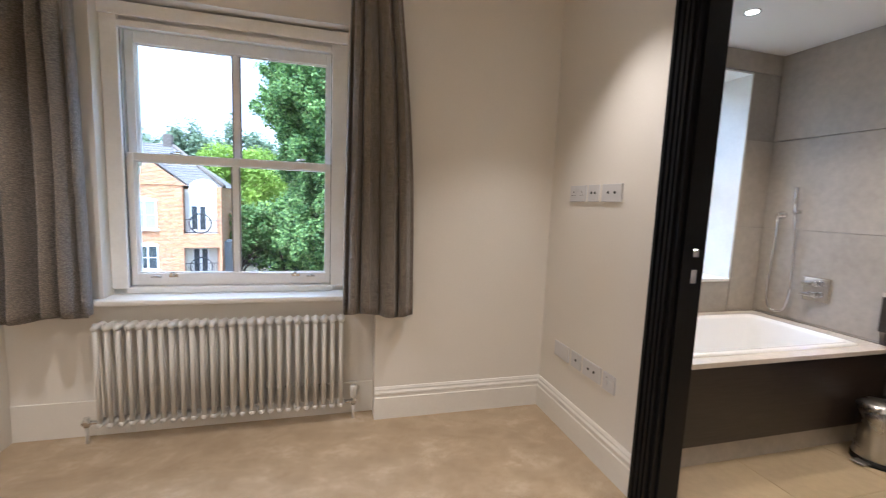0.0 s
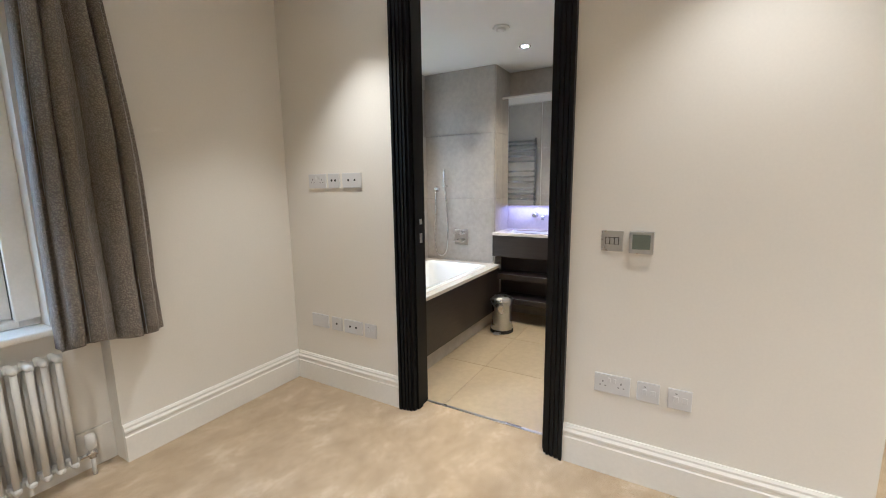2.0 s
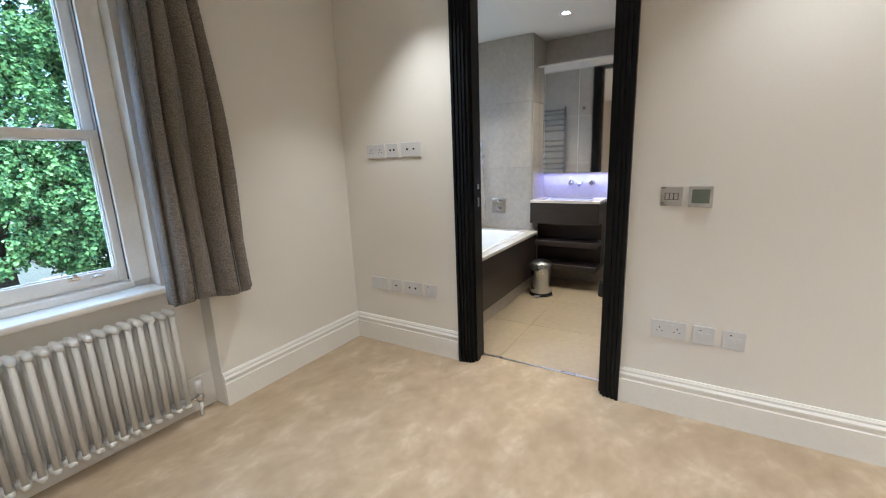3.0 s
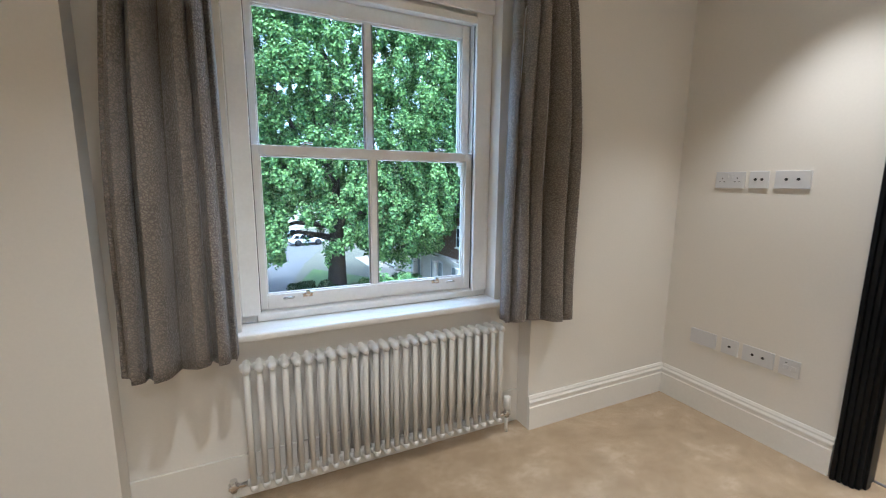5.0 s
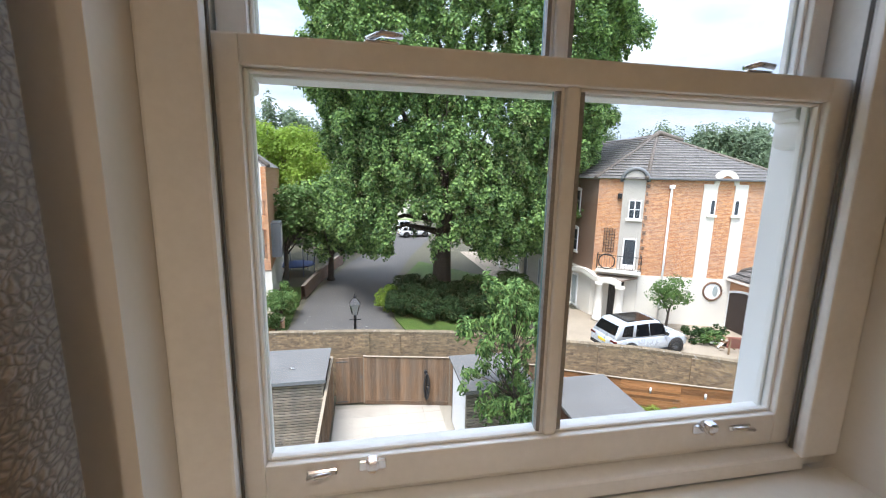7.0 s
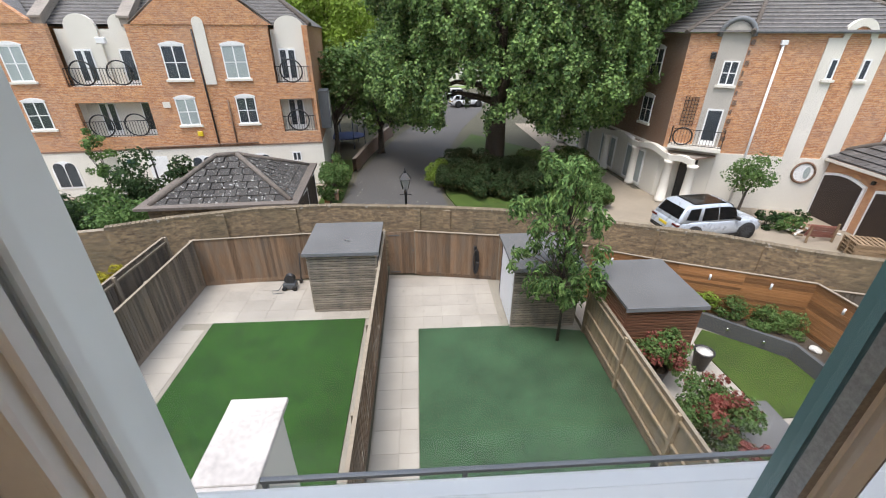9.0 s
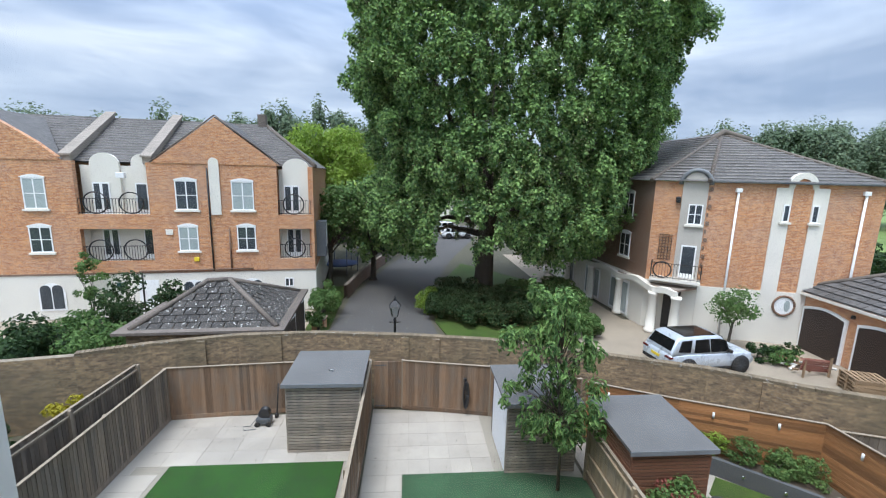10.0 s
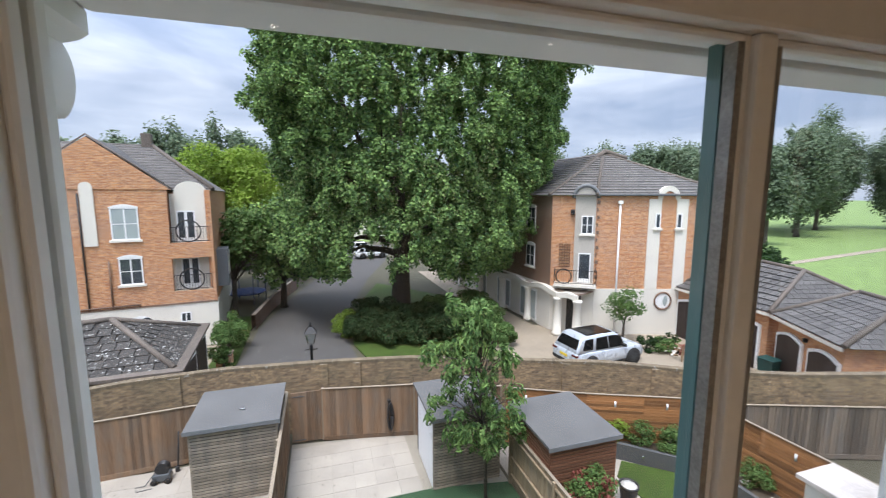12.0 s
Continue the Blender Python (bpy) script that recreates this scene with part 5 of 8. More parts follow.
def tree(name, base, height, clumps, mat, label, per, size, seed, trunk_r, trunk_h, group="", tuft=False):
    th = thing(name, base, label, "tree", group)
    bx, by, bz = base
    rng = random.Random(seed + 5)
    far = [c for c, r in clumps]
    targets = rng.sample(far, min(len(far), 16))
    part("trunk", limbs(bmesh.new(), base, (bx + 0.1, by, bz + trunk_h), trunk_r, targets, seed), M["bark"], th)
    leaf_cloud("crown", mat, th, clumps, per, size, seed, tuft=tuft)
    return th


def shrub(name, centre, radii, mat, label, per=260, size=0.11, n=14, seed=1, group="", top_mat=None):
    cx, cy, z0 = centre
    th = thing(name, (cx, cy, z0), label, "shrub", group)
    bm = bmesh.new()
    rng = random.Random(seed)
    for i in range(5):
        tube(bm, [(cx, cy, z0 - 0.02), (cx + rng.uniform(-0.2, 0.2) * radii[0], cy + rng.uniform(-0.2, 0.2) * radii[1], z0 + radii[2] * 0.7), (cx + rng.uniform(-0.6, 0.6) * radii[0], cy + rng.uniform(-0.6, 0.6) * radii[1], z0 + radii[2] * 1.4)], [0.03, 0.02, 0.008], 6)
    part("stems", bm, M["bark"], th)
    m = min(radii)
    cl = blob_clumps((cx, cy, z0 + radii[2]), radii, n, m * 0.34, m * 0.55, seed, shell=0.6)
    leaf_cloud("foliage", mat, th, cl, 3.2 * per / m, size, seed)
    if top_mat:
        leaf_cloud("young_leaves", top_mat, th, blob_clumps((cx, cy, z0 + radii[2] * 1.35), (radii[0] * 0.95, radii[1] * 0.95, radii[2] * 0.7), n, m * 0.16, m * 0.3, seed + 3, shell=0.8), 3.4 * per / m, size * 0.95, seed + 9, label="red young leaves")
    return th


# the large broadleaf tree: a tall crown whose boughs hang low on the road side
# height, and the crown's reach to the west and to the east of the trunk's line
CROWN = [(16.5, -1.0, 9.0), (14.0, -3.4, 14.6), (10.7, -4.3, 17.0), (8.5, -4.3, 15.8), (6.3, -4.5, 15.0), (4.9, -3.2, 15.8), (3.1, -2.8, 14.4), (1.2, -2.8, 14.0), (-0.6, -2.8, 13.2), (-2.1, -2.4, 12.2), (-3.3, -1.0, 10.8)]


def crown_clumps(n, r0, r1, seed, shell):
    rng = random.Random(seed)
    zs = [c[0] for c in CROWN][::-1]
    out = []
    while len(out) < n:
        z = rng.uniform(zs[0], zs[-1])
        x0 = float(np.interp(z, zs, [c[1] for c in CROWN][::-1]))
        x1 = float(np.interp(z, zs, [c[2] for c in CROWN][::-1]))
        a = rng.uniform(0, 2 * math.pi)
        k = shell + (1.0 - shell) * rng.random() ** 0.7
        lump = 1 + 0.13 * noise.noise(Vector((2.2 * math.cos(a), 2.2 * math.sin(a), z * 0.35))) + 0.07 * noise.noise(Vector((6 * math.cos(a), 6 * math.sin(a), z * 0.9)))
        hw = (x1 - x0) / 2
        p = ((x0 + x1) / 2 + hw * k * lump * math.cos(a), 29.0 + min(hw, 7.4) * 0.86 * k * lump * math.sin(a), z)
        # open view along the road under the boughs
        if 0.7 < p[0] < 3.0 and p[2] < -0.7 or 3.1 < p[0] < 5.6 and p[2] < -2.2:
            continue
        out.append((p, rng.uniform(r0, r1)))
    return out


big = crown_clumps(4400, 0.20, 0.52, 3, 0.80) + crown_clumps(480, 0.4, 0.8, 4, 0.3)
big += blob_clumps((-1.9, 28.4, 9.6), (1.3, 1.4, 0.9), 14, 0.2, 0.42, 13, 0.2, 0.4)
big += blob_clumps((-0.9, 29.0, -1.1), (2.4, 2.4, 2.3), 170, 0.25, 0.55, 8, 0.2, 0.5)
tree("broadleaf_tree", (4.4, 29.3, G), 22, big, M["leaf_oak"], "very large broadleaf tree in full leaf by the road", 860, 0.165, 11, 0.62, 6.0, tuft=True)
# lime-green and other trees on the left of the road
tree("lime_tree", (-8.2, 41, G), 10, blob_clumps((-7.8, 41, 0.8), (5.0, 4, 4.2), 90, 0.8, 1.5, 21, 0.3, 0.7), M["leaf_lime"], "bright lime-green tree beside the road", 220, 0.24, 22, 0.3, 4.0)
tree("roadside_tree", (-3.4, 34, G), 8, blob_clumps((-3.0, 33.5, -1.7), (3.4, 3.0, 3.0), 150, 0.45, 0.9, 31, 0.3, 0.6), M["leaf_oak"], "mid-green leafy tree beside the road", 170, 0.26, 32, 0.22, 3.0, tuft=True)
tree("roadside_tree", (-6.4, 32.6, G), 7, blob_clumps((-5.4, 32.0, -1.5), (2.0, 1.7, 2.0), 70, 0.4, 0.75, 33, 0.3, 0.6), M["leaf_mid"], "mid-green roadside tree beside the house", 170, 0.22, 34, 0.16, 3.2, tuft=True)
tree("roadside_tree", (-5.2, 49.5, G), 9, blob_clumps((-3.2, 49.5, -0.5), (4.2, 3.0, 3.0), 60, 0.7, 1.2, 35, 0.2, 0.6), M["leaf_mid"], "mid-green leafy tree beside the road", 110, 0.3, 36, 0.22, 3.0)
tree("roadside_tree", (-9.5, 52, G), 11, blob_clumps((-9.5, 52, -1.5), (5.5, 3.0, 5.0), 80, 0.8, 1.4, 37, 0.2, 0.6), M["leaf_mid"], "mid-green leafy tree beside the road", 90, 0.34, 38, 0.25, 4.0)
tree("roadside_tree", (13.5, 60, G), 11, blob_clumps((13.5, 60, -1.5), (5.0, 3.0, 5.0), 70, 0.8, 1.4, 39, 0.2, 0.6), M["leaf_mid"], "mid-green leafy tree beside the road", 90, 0.34, 40, 0.25, 4.0)
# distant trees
# crowns use the leaf colour with haze painted in
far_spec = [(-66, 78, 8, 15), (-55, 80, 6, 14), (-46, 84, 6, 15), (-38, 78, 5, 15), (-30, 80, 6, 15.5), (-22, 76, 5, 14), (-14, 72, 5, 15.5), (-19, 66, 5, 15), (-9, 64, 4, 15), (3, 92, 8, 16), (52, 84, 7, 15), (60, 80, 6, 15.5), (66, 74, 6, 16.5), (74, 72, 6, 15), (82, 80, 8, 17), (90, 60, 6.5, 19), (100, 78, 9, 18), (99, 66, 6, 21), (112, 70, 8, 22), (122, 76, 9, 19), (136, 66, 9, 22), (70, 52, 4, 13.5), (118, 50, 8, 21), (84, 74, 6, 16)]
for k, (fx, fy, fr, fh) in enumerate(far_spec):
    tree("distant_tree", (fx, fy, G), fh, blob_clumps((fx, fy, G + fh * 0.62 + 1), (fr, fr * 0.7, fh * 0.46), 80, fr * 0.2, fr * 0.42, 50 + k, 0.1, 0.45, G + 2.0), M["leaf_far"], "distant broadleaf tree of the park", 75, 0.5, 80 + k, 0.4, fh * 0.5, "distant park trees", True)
for k, (fx, fy) in enumerate(((30, 38), (34, 33), (40, 36), (28, 45), (26.5, 33), (37, 30), (45, 34))):
    shrub("park_hedge", (fx, fy, G), (3.0, 2.2, 1.6), M["leaf_dark"], "dark hedge at the edge of the park", 60, 0.35, 18, 120 + k, "park hedge")
# hedge island under the large tree, the tree's shade put into its leaf colour
for k, (hx, hy, rx, ry, rz) in enumerate(((1.7, 25.9, 1.3, 1.2, 0.85), (3.2, 25.7, 1.5, 1.2, 0.9), (4.9, 25.7, 1.5, 1.2, 0.9), (6.5, 25.9, 1.4, 1.2, 0.85), (2.4, 27.7, 1.5, 1.4, 0.95), (6.3, 27.9, 1.5, 1.4, 0.9), (8.1, 26.4, 1.2, 1.5, 0.85), (8.5, 24.2, 1.0, 1.5, 0.9), (8.6, 22.8, 0.7, 1.0, 0.6), (9.2, 28.6, 1.1, 2.0, 0.8), (3.4, 24.4, 1.3, 0.8, 0.7), (5.2, 24.4, 1.3, 0.8, 0.7))):
    shrub("hedge", (hx, hy - 0.5, G + 0.02), (rx, ry, rz * 0.98), M["leaf_dark"] if hx < 6.2 else M["leaf_mid"], "clipped dark green hedge under the large tree" if hx < 6.2 else "mid-green shrub at the end of the hedge", 430, 0.11, 38, 150 + k, "hedge island")
shrub("bright_bush", (0.55, 26.2, G), (0.75, 0.75, 0.75), M["leaf_lime"], "yellow-green bush at the corner of the hedge", 300, 0.10, 16, 170)
for k, (hx, hy, r) in enumerate(((-5.3, 24.6, 0.75), (-5.5, 26.2, 0.8), (-5.2, 23.0, 0.5))):
    shrub("hedge", (hx, hy, G), (r, r, 0.9), M["leaf_mid"], "green shrub at the foot of the house", 300, 0.11, 14, 175 + k)
# shrubs of the left neighbour
for k, (hx, hy, r, h, mt) in enumerate(((-12.0, 18.5, 1.4, 1.1, "leaf_mid"), (-14.2, 18.0, 1.6, 1.3, "leaf_dark"), (-13.2, 21.2, 1.2, 1.7, "leaf_dark"), (-16.4, 17.0, 1.6, 1.4, "leaf_mid"), (-11.2, 21.5, 0.9, 1.7, "leaf_dark"), (-12.2, 13.2, 1.1, 0.8, "leaf_dark"), (-14.5, 13.6, 1.4, 1.5, "leaf_dark"))):
    shrub("garden_bush", (hx, hy, G), (r, r, h), M[mt], "large leafy garden bush", 200, 0.14, 24, 190 + k, "neighbour's bushes")
shrub("yellow_shrub", (-10.3, 14.2, G + 0.5), (0.45, 0.4, 0.55), M["leaf_yellow"], "small yellow-leaved shrub by the wall", 240, 0.11, 9, 210)

# young tree in the middle garden
yt = thing("young_tree", (3.35, 11.9, G + 0.02), "slender young tree with long green leaves", "tree")
bm = bmesh.new()
tube(bm, [(3.35, 11.9, G), (3.33, 11.9, G + 1.4), (3.2, 11.95, G + 2.8), (3.1, 12.0, G + 4.4)], [0.05, 0.042, 0.032, 0.012], 8)
yrng = random.Random(44)
ycl = []
for k in range(120):
    h = yrng.uniform(1.5, 5.3)
    a = yrng.uniform(0, 6.28)
    reach = yrng.uniform(0.1, 1.0) ** 0.7 * (1.35 if 2.2 < h < 4.4 else 0.8)
    s = Vector((3.2, 11.95, G + max(1.5, h - 0.8)))
    e = Vector((3.0 + reach * math.cos(a), 11.95 + reach * math.sin(a) * 0.8, G + h))
    tube(bm, [s, (s + e) / 2 + Vector((0, 0, 0.12)), e], [0.016, 0.01, 0.004], 5)
    ycl.append((tuple(e), yrng.choice((0.11, 0.15, 0.2, 0.28))))
for k in range(7):
    e = Vector((3.6 + 0.2 * k, 11.8 - 0.02 * k, G + 2.15 - 0.07 * k + 0.12 * math.sin(k)))
    ycl.append((tuple(e), 0.25))
tube(bm, [(3.3, 11.9, G + 1.6), (3.9, 11.85, G + 2.2), (4.9, 11.8, G + 1.75)], [0.02, 0.013, 0.004], 5)
part("trunk", bm, M["bark"], yt)
leaf_cloud("crown", M["leaf_young"], yt, ycl, 1050, 0.165, 45, 1.5, tuft=True, slim=0.2)

# ---- garden walls and fences ----
WALL_LINE = [(-20, 13.0), (-14.5, 14.6), (-10.8, 15.35), (-9.1, 16.05), (-6.5, 16.75), (-3.87, 16.95), (-0.42, 16.62), (2.3, 16.15), (5.85, 14.85), (8.6, 13.8), (10.8, 12.5), (13.6, 11.3), (17, 10.3), (24, 8.5)]
WALL_TOP = -4.42


def wall_run(line, z0, z1, half):
    bm = bmesh.new()
    left, right = [], []
    for i, p in enumerate(line):
        a, b = Vector(line[max(i - 1, 0)]), Vector(line[min(i + 1, len(line) - 1)])
        d = (b - a).normalized()
        n = Vector((-d.y, d.x)) * half
        q = Vector(p)
        left.append((q + n, q - n))
    for (a, b), (c, d) in zip(left, left[1:]):
        v = [bm.verts.new((*w, z)) for z in (z0, z1) for w in (b, d, c, a)]
        for f in ((0, 1, 5, 4), (2, 3, 7, 6), (4, 5, 6, 7)):
            bm.faces.new([v[k] for k in f])
    bmesh.ops.remove_doubles(bm, verts=bm.verts, dist=0.001)
    return bm


gw = thing("garden_wall", (0, 16.6, G), "old weathered brick boundary wall, gently curved", "wall")
part("brickwork", wall_run(WALL_LINE, G - 0.03, WALL_TOP, 0.11), M["oldbrick"], gw)
cop = []
for (ax, ay), (bx, by) in zip(WALL_LINE[2:], WALL_LINE[3:-1]):
    L = math.hypot(bx - ax, by - ay)
    n = int(L / 0.115)
    for k in range(n):
        t = (k + 0.5) / n
        cop.append(pose(ax + (bx - ax) * t, ay + (by - ay) * t, WALL_TOP + 0.043 + 0.004 * noise.noise(Vector((k * 0.7, ax, 0))), 0, 0, math.degrees(math.atan2(by - ay, bx - ax))))
cop = sorted(cop, key=lambda m: abs(m.translation.x - 1.0))[:298]
pieces("coping_brick", gw, M["coping"], (0.109, 0.235, 0.09), cop, 0.004)
for px, py, az in ((-5.2, 16.86, 4), (-0.7, 16.66, -6), (0.4, 16.48, -8), (-7.6, 16.45, 12), (7.3, 14.3, -22), (9.9, 13.05, -28)):
    bm = box(bmesh.new(), (-0.13, -0.17, G - 0.03), (0.13, 0.14, WALL_TOP + 0.01))
    bm.transform(pose(px, py, 0, 0, 0, az))
    part("pier", bm, M["oldbrick"], gw)


def board_fence(name, p0, p1, z1, mat, label, cap=True, post=2.4, board=0.105, rails_side=0, z0=G, limit=300, post_mat=None):
    """Close-boarded fence between two points: boards, posts, gravel board, capping; rails on the side given."""
    (x0, y0), (x1, y1) = p0, p1
    L = math.hypot(x1 - x0, y1 - y0)
    az = math.degrees(math.atan2(y1 - y0, x1 - x0))
    th = thing(name, ((x0 + x1) / 2, (y0 + y1) / 2, z0), label, "fence", "garden fences")
    base = pose(x0, y0, z0, 0, 0, az)
    h = z1 - z0
    n = max(1, int(L / board))
    w = L / n
    rng = random.Random(int(L * 100))
    pieces("board", th, mat, (w * 1.04, 0.014, h - 0.16), [base @ pose(w * (i + 0.5), 0.004 * (i % 2), 0.15 + (h - 0.16) / 2, rng.uniform(-0.4, 0.4), 0, 6.5 + rng.uniform(-1, 1)) for i in range(n)], 0)
    gb = box(bmesh.new(), (0, -0.015, 0.0), (L, 0.02, 0.15), 0.004)
    gb.transform(base)
    part("gravel_board", gb, mat, th)
    if cap:
        c = box(bmesh.new(), (0, -0.035, h), (L, 0.045, h + 0.025), 0.005)
        c.transform(base)
        part("capping", c, M["rail_wood"], th)
    k = max(1, round(L / post))
    side = rails_side if rails_side else 1
    for i in range(k + 1):
        b = box(bmesh.new(), (L * i / k - 0.045, side * 0.055 - 0.045, 0), (L * i / k + 0.045, side * 0.055 + 0.045, h + 0.015), 0.006)
        b.transform(base)
        part("post", b, post_mat or M["rail_wood"], th)
    if rails_side:
        for rz in (0.3, h * 0.5, h - 0.15):
            b = box(bmesh.new(), (0, side * 0.045 - 0.03, rz - 0.035), (L, side * 0.045 + 0.03, rz + 0.035), 0.01)
            b.transform(base)
            part("rail", b, post_mat or M["rail_wood"], th)
    return th


FT = G + 1.80
board_fence("fence", (-8.30, 5.2), (-8.30, 15.52), FT, M["fence_grey"], "silvered close-boarded fence between gardens", rails_side=0)
board_fence("fence", (-9.25, 5.2), (-9.05, 15.3), G + 2.05, M["fence_grey"], "older grey fence with exposed rails", rails_side=-1)
board_fence("fence", (-8.28, 15.54), (-4.75, 15.86), FT, M["fence"], "brown close-boarded back fence")
board_fence("fence", (-4.73, 15.86), (-1.90, 15.98), FT, M["fence"], "brown close-boarded back fence")
board_fence("fence", (-0.78, 15.90), (2.15, 15.36), FT, M["fence"], "brown close-boarded back fence")
board_fence("fence", (-1.86, 5.4), (-1.86, 15.94), FT, M["fence"], "brown fence between the two lawns", rails_side=0)
board_fence("fence", (4.30, 5.6), (4.30, 12.25), G + 1.62, M["fence_pale"], "pale fence with exposed posts and rails", rails_side=1, post=2.1, post_mat=M["fence_pale"])
board_fence("fence", (2.2, 15.34), (4.9, 14.4), FT, M["fence"], "brown close-boarded back fence")
board_fence("fence", (10.75, 11.6), (16.5, 9.6), FT - 0.1, M["fence_grey"], "grey weathered fence of the neighbour")
gate = thing("garden_gate", (-1.3, 15.93, G), "brown boarded garden gate with latch", "gate")
for i in range(8):
    part("board", box(bmesh.new(), (-1.76 + i * 0.118, 15.925 - 0.006 * (i % 2), G + 0.05), (-1.76 + i * 0.118 + 0.114, 15.945, FT - 0.03), 0.003), M["fence"], gate)
for rz in (0.35, 1.0, 1.6):
    part("ledge", box(bmesh.new(), (-1.76, 15.945, G + rz), (-0.81, 15.97, G + rz + 0.09)), M["fence"], gate)
for rz in (0.12, 1.62):
    part("strap_hinge", box(bmesh.new(), (-1.74, 15.905, G + rz), (-1.35, 15.918, G + rz + 0.03), 0.002), M["rail_grey"], gate, "grey steel strap hinge")
part("latch", box(bmesh.new(), (-0.92, 15.90, G + 1.0), (-0.84, 15.918, G + 1.05), 0.003), M["rail_grey"], gate)

# cedar slat fence of the right-hand garden
CED = [(4.95, 14.05), (7.2, 12.95), (10.36, 11.62), (10.6, 8.0), (10.75, 5.0)]
cf = thing("cedar_fence", (8.5, 12.3, G), "orange horizontal cedar slat fence", "fence", "garden fences")
for (ax, ay), (bx, by) in zip(CED, CED[1:]):
    L = math.hypot(bx - ax, by - ay)
    az = math.degrees(math.atan2(by - ay, bx - ax))
    rows = 19
    crng = random.Random(int(L * 10))
    cuts = [0, L * crng.uniform(0.4, 0.6), L]
    for a0, a1 in zip(cuts, cuts[1:]):
        pieces("slat", cf, M["cedar"], (a1 - a0 - 0.004, 0.02, 0.092), [pose(ax, ay, G, 0, 0, az) @ pose((a0 + a1) / 2, 0.003 * (r % 2), 0.08 + r * 0.098) for r in range(rows)], 0.003)
    c = box(bmesh.new(), (0, -0.03, 1.905), (L, 0.04, 1.93), 0.004)
    c.transform(pose(ax, ay, G, 0, 0, az))
    part("capping", c, M["rail_wood"], cf)
    for t in (0.25, 0.7):
        b = rod(bmesh.new(), (L * t, -0.06, 1.55), (L * t, -0.06, 1.72), 0.03, None, 10)
        b.transform(pose(ax, ay, G, 0, 0, az))
        part("wall_light", b, M["white_door"], cf, "small white cylinder fence light")

# ---- sheds ----


def shed(name, x0, x1, y0, y1, zf, zb, label, mat, over=0.1, door=None):
    th = thing(name, ((x0 + x1) / 2, (y0 + y1) / 2, G), label, "shed", "garden sheds")
    # solid core, its black colour paints the shade between the slats
    part("core", box(bmesh.new(), (x0 + 0.012, y0 + 0.012, G), (x1 - 0.012, y1 - 0.012, zb - 0.14)), M["slot"], th, "near-black core standing for the shade between slats")
    n = int((zf - 0.1 - G) / 0.088)
    pieces("slat", th, mat, (x1 - x0, 0.024, 0.064), [Matrix.Translation(((x0 + x1) / 2, y0 - 0.012, G + 0.05 + k * 0.088)) for k in range(n)], 0.004)
    for xs in (x0, x1):
        if door and xs == x0:
            part("door", box(bmesh.new(), (xs - 0.03, y0 + 0.05, G + 0.06), (xs + 0.01, y1 - 0.3, zf - 0.16), 0.006), M["white_door"], th, "white painted shed door")
            part("hinge", box(bmesh.new(), (xs - 0.04, y0 + 0.06, G + 1.5), (xs - 0.03, y0 + 0.3, G + 1.53)), M["steel"], th)
            continue
        pieces("slat", th, mat, (0.024, y1 - y0 - 0.03, 0.064), [Matrix.Translation((xs + (0.012 if xs == x1 else -0.012), (y0 + y1) / 2 + 0.005, G + 0.05 + k * 0.088)) for k in range(n)], 0.004)
    for xs in (x0, x1):
        part("corner_post", box(bmesh.new(), (xs - 0.02, y0 - 0.015, G), (xs + 0.02, y0 + 0.03, zf - 0.11)), mat, th)
    bm = bmesh.new()
    v = [(x0 - over, y0 - over, zf - 0.07), (x1 + over, y0 - over, zf - 0.07), (x1 + over, y1 + over, zb - 0.07), (x0 - over, y1 + over, zb - 0.07)]
    lo = [bm.verts.new(p) for p in v]
    hi = [bm.verts.new((p[0], p[1], p[2] + 0.07)) for p in v]
    bm.faces.new(hi)
    bm.faces.new(lo[::-1])
    for i in range(4):
        bm.faces.new((lo[i], lo[(i + 1) % 4], hi[(i + 1) % 4], hi[i]))
    part("felt_roof", bm, M["felt"], th, "flat grey felt roof")
    part("fascia", box(bmesh.new(), (x0 - over - 0.015, y0 - over - 0.018, zf - 0.12), (x1 + over + 0.015, y0 - over, zf - 0.002), 0.004), M["lead"] if not door else M["lead"], th)
    return th


s1 = shed("shed", -4.06, -1.97, 13.75, 15.68, -4.60, -4.55, "weathered slatted shed with grey felt roof", M["shed"])
shed("shed", 2.10, 4.05, 12.60, 14.60, -4.65, -4.60, "slatted shed with white side door and grey felt roof", M["shed"], door=True)
shed("shed", 4.42, 6.28, 10.52, 12.58, -4.60, -4.56, "brown slatted shed with wide grey felt roof", M["brown_slat"])

# ---- paving slabs ----
pl, pm = bpy.data.objects["patio_left"], bpy.data.objects["patio_middle"]
slabs = [Matrix.Translation((-7.99 + 0.9 * i + 0.15, 13.3 + 0.3 + 0.6 * j, G - 0.006)) for i in range(7) for j in range(4)]
slabs += [Matrix.Translation((-7.7 + 0.0 * k, 7.3 + 0.6 * k, G - 0.006)) for k in range(10)]
pieces("slab", pl, M["slab"], (0.894, 0.594, 0.012), [m for m in slabs if m.translation.x < -2.2], 0.003)
pieces("slab", pl, M["slab"], (0.30, 0.594, 0.012), [Matrix.Translation((-8.14, 7.3 + 0.6 * k, G - 0.006)) for k in range(14)], 0.003)
ms = [Matrix.Translation((-1.47 + 0.6 * i, 12.98 + 0.6 * j, G - 0.006)) for i in range(6) for j in range(5)]
ms += [Matrix.Translation((-1.47, 12.38 - 0.6 * j, G - 0.006)) for j in range(12)]
pieces("slab", pm, M["slab"], (0.594, 0.594, 0.012), ms, 0.003)
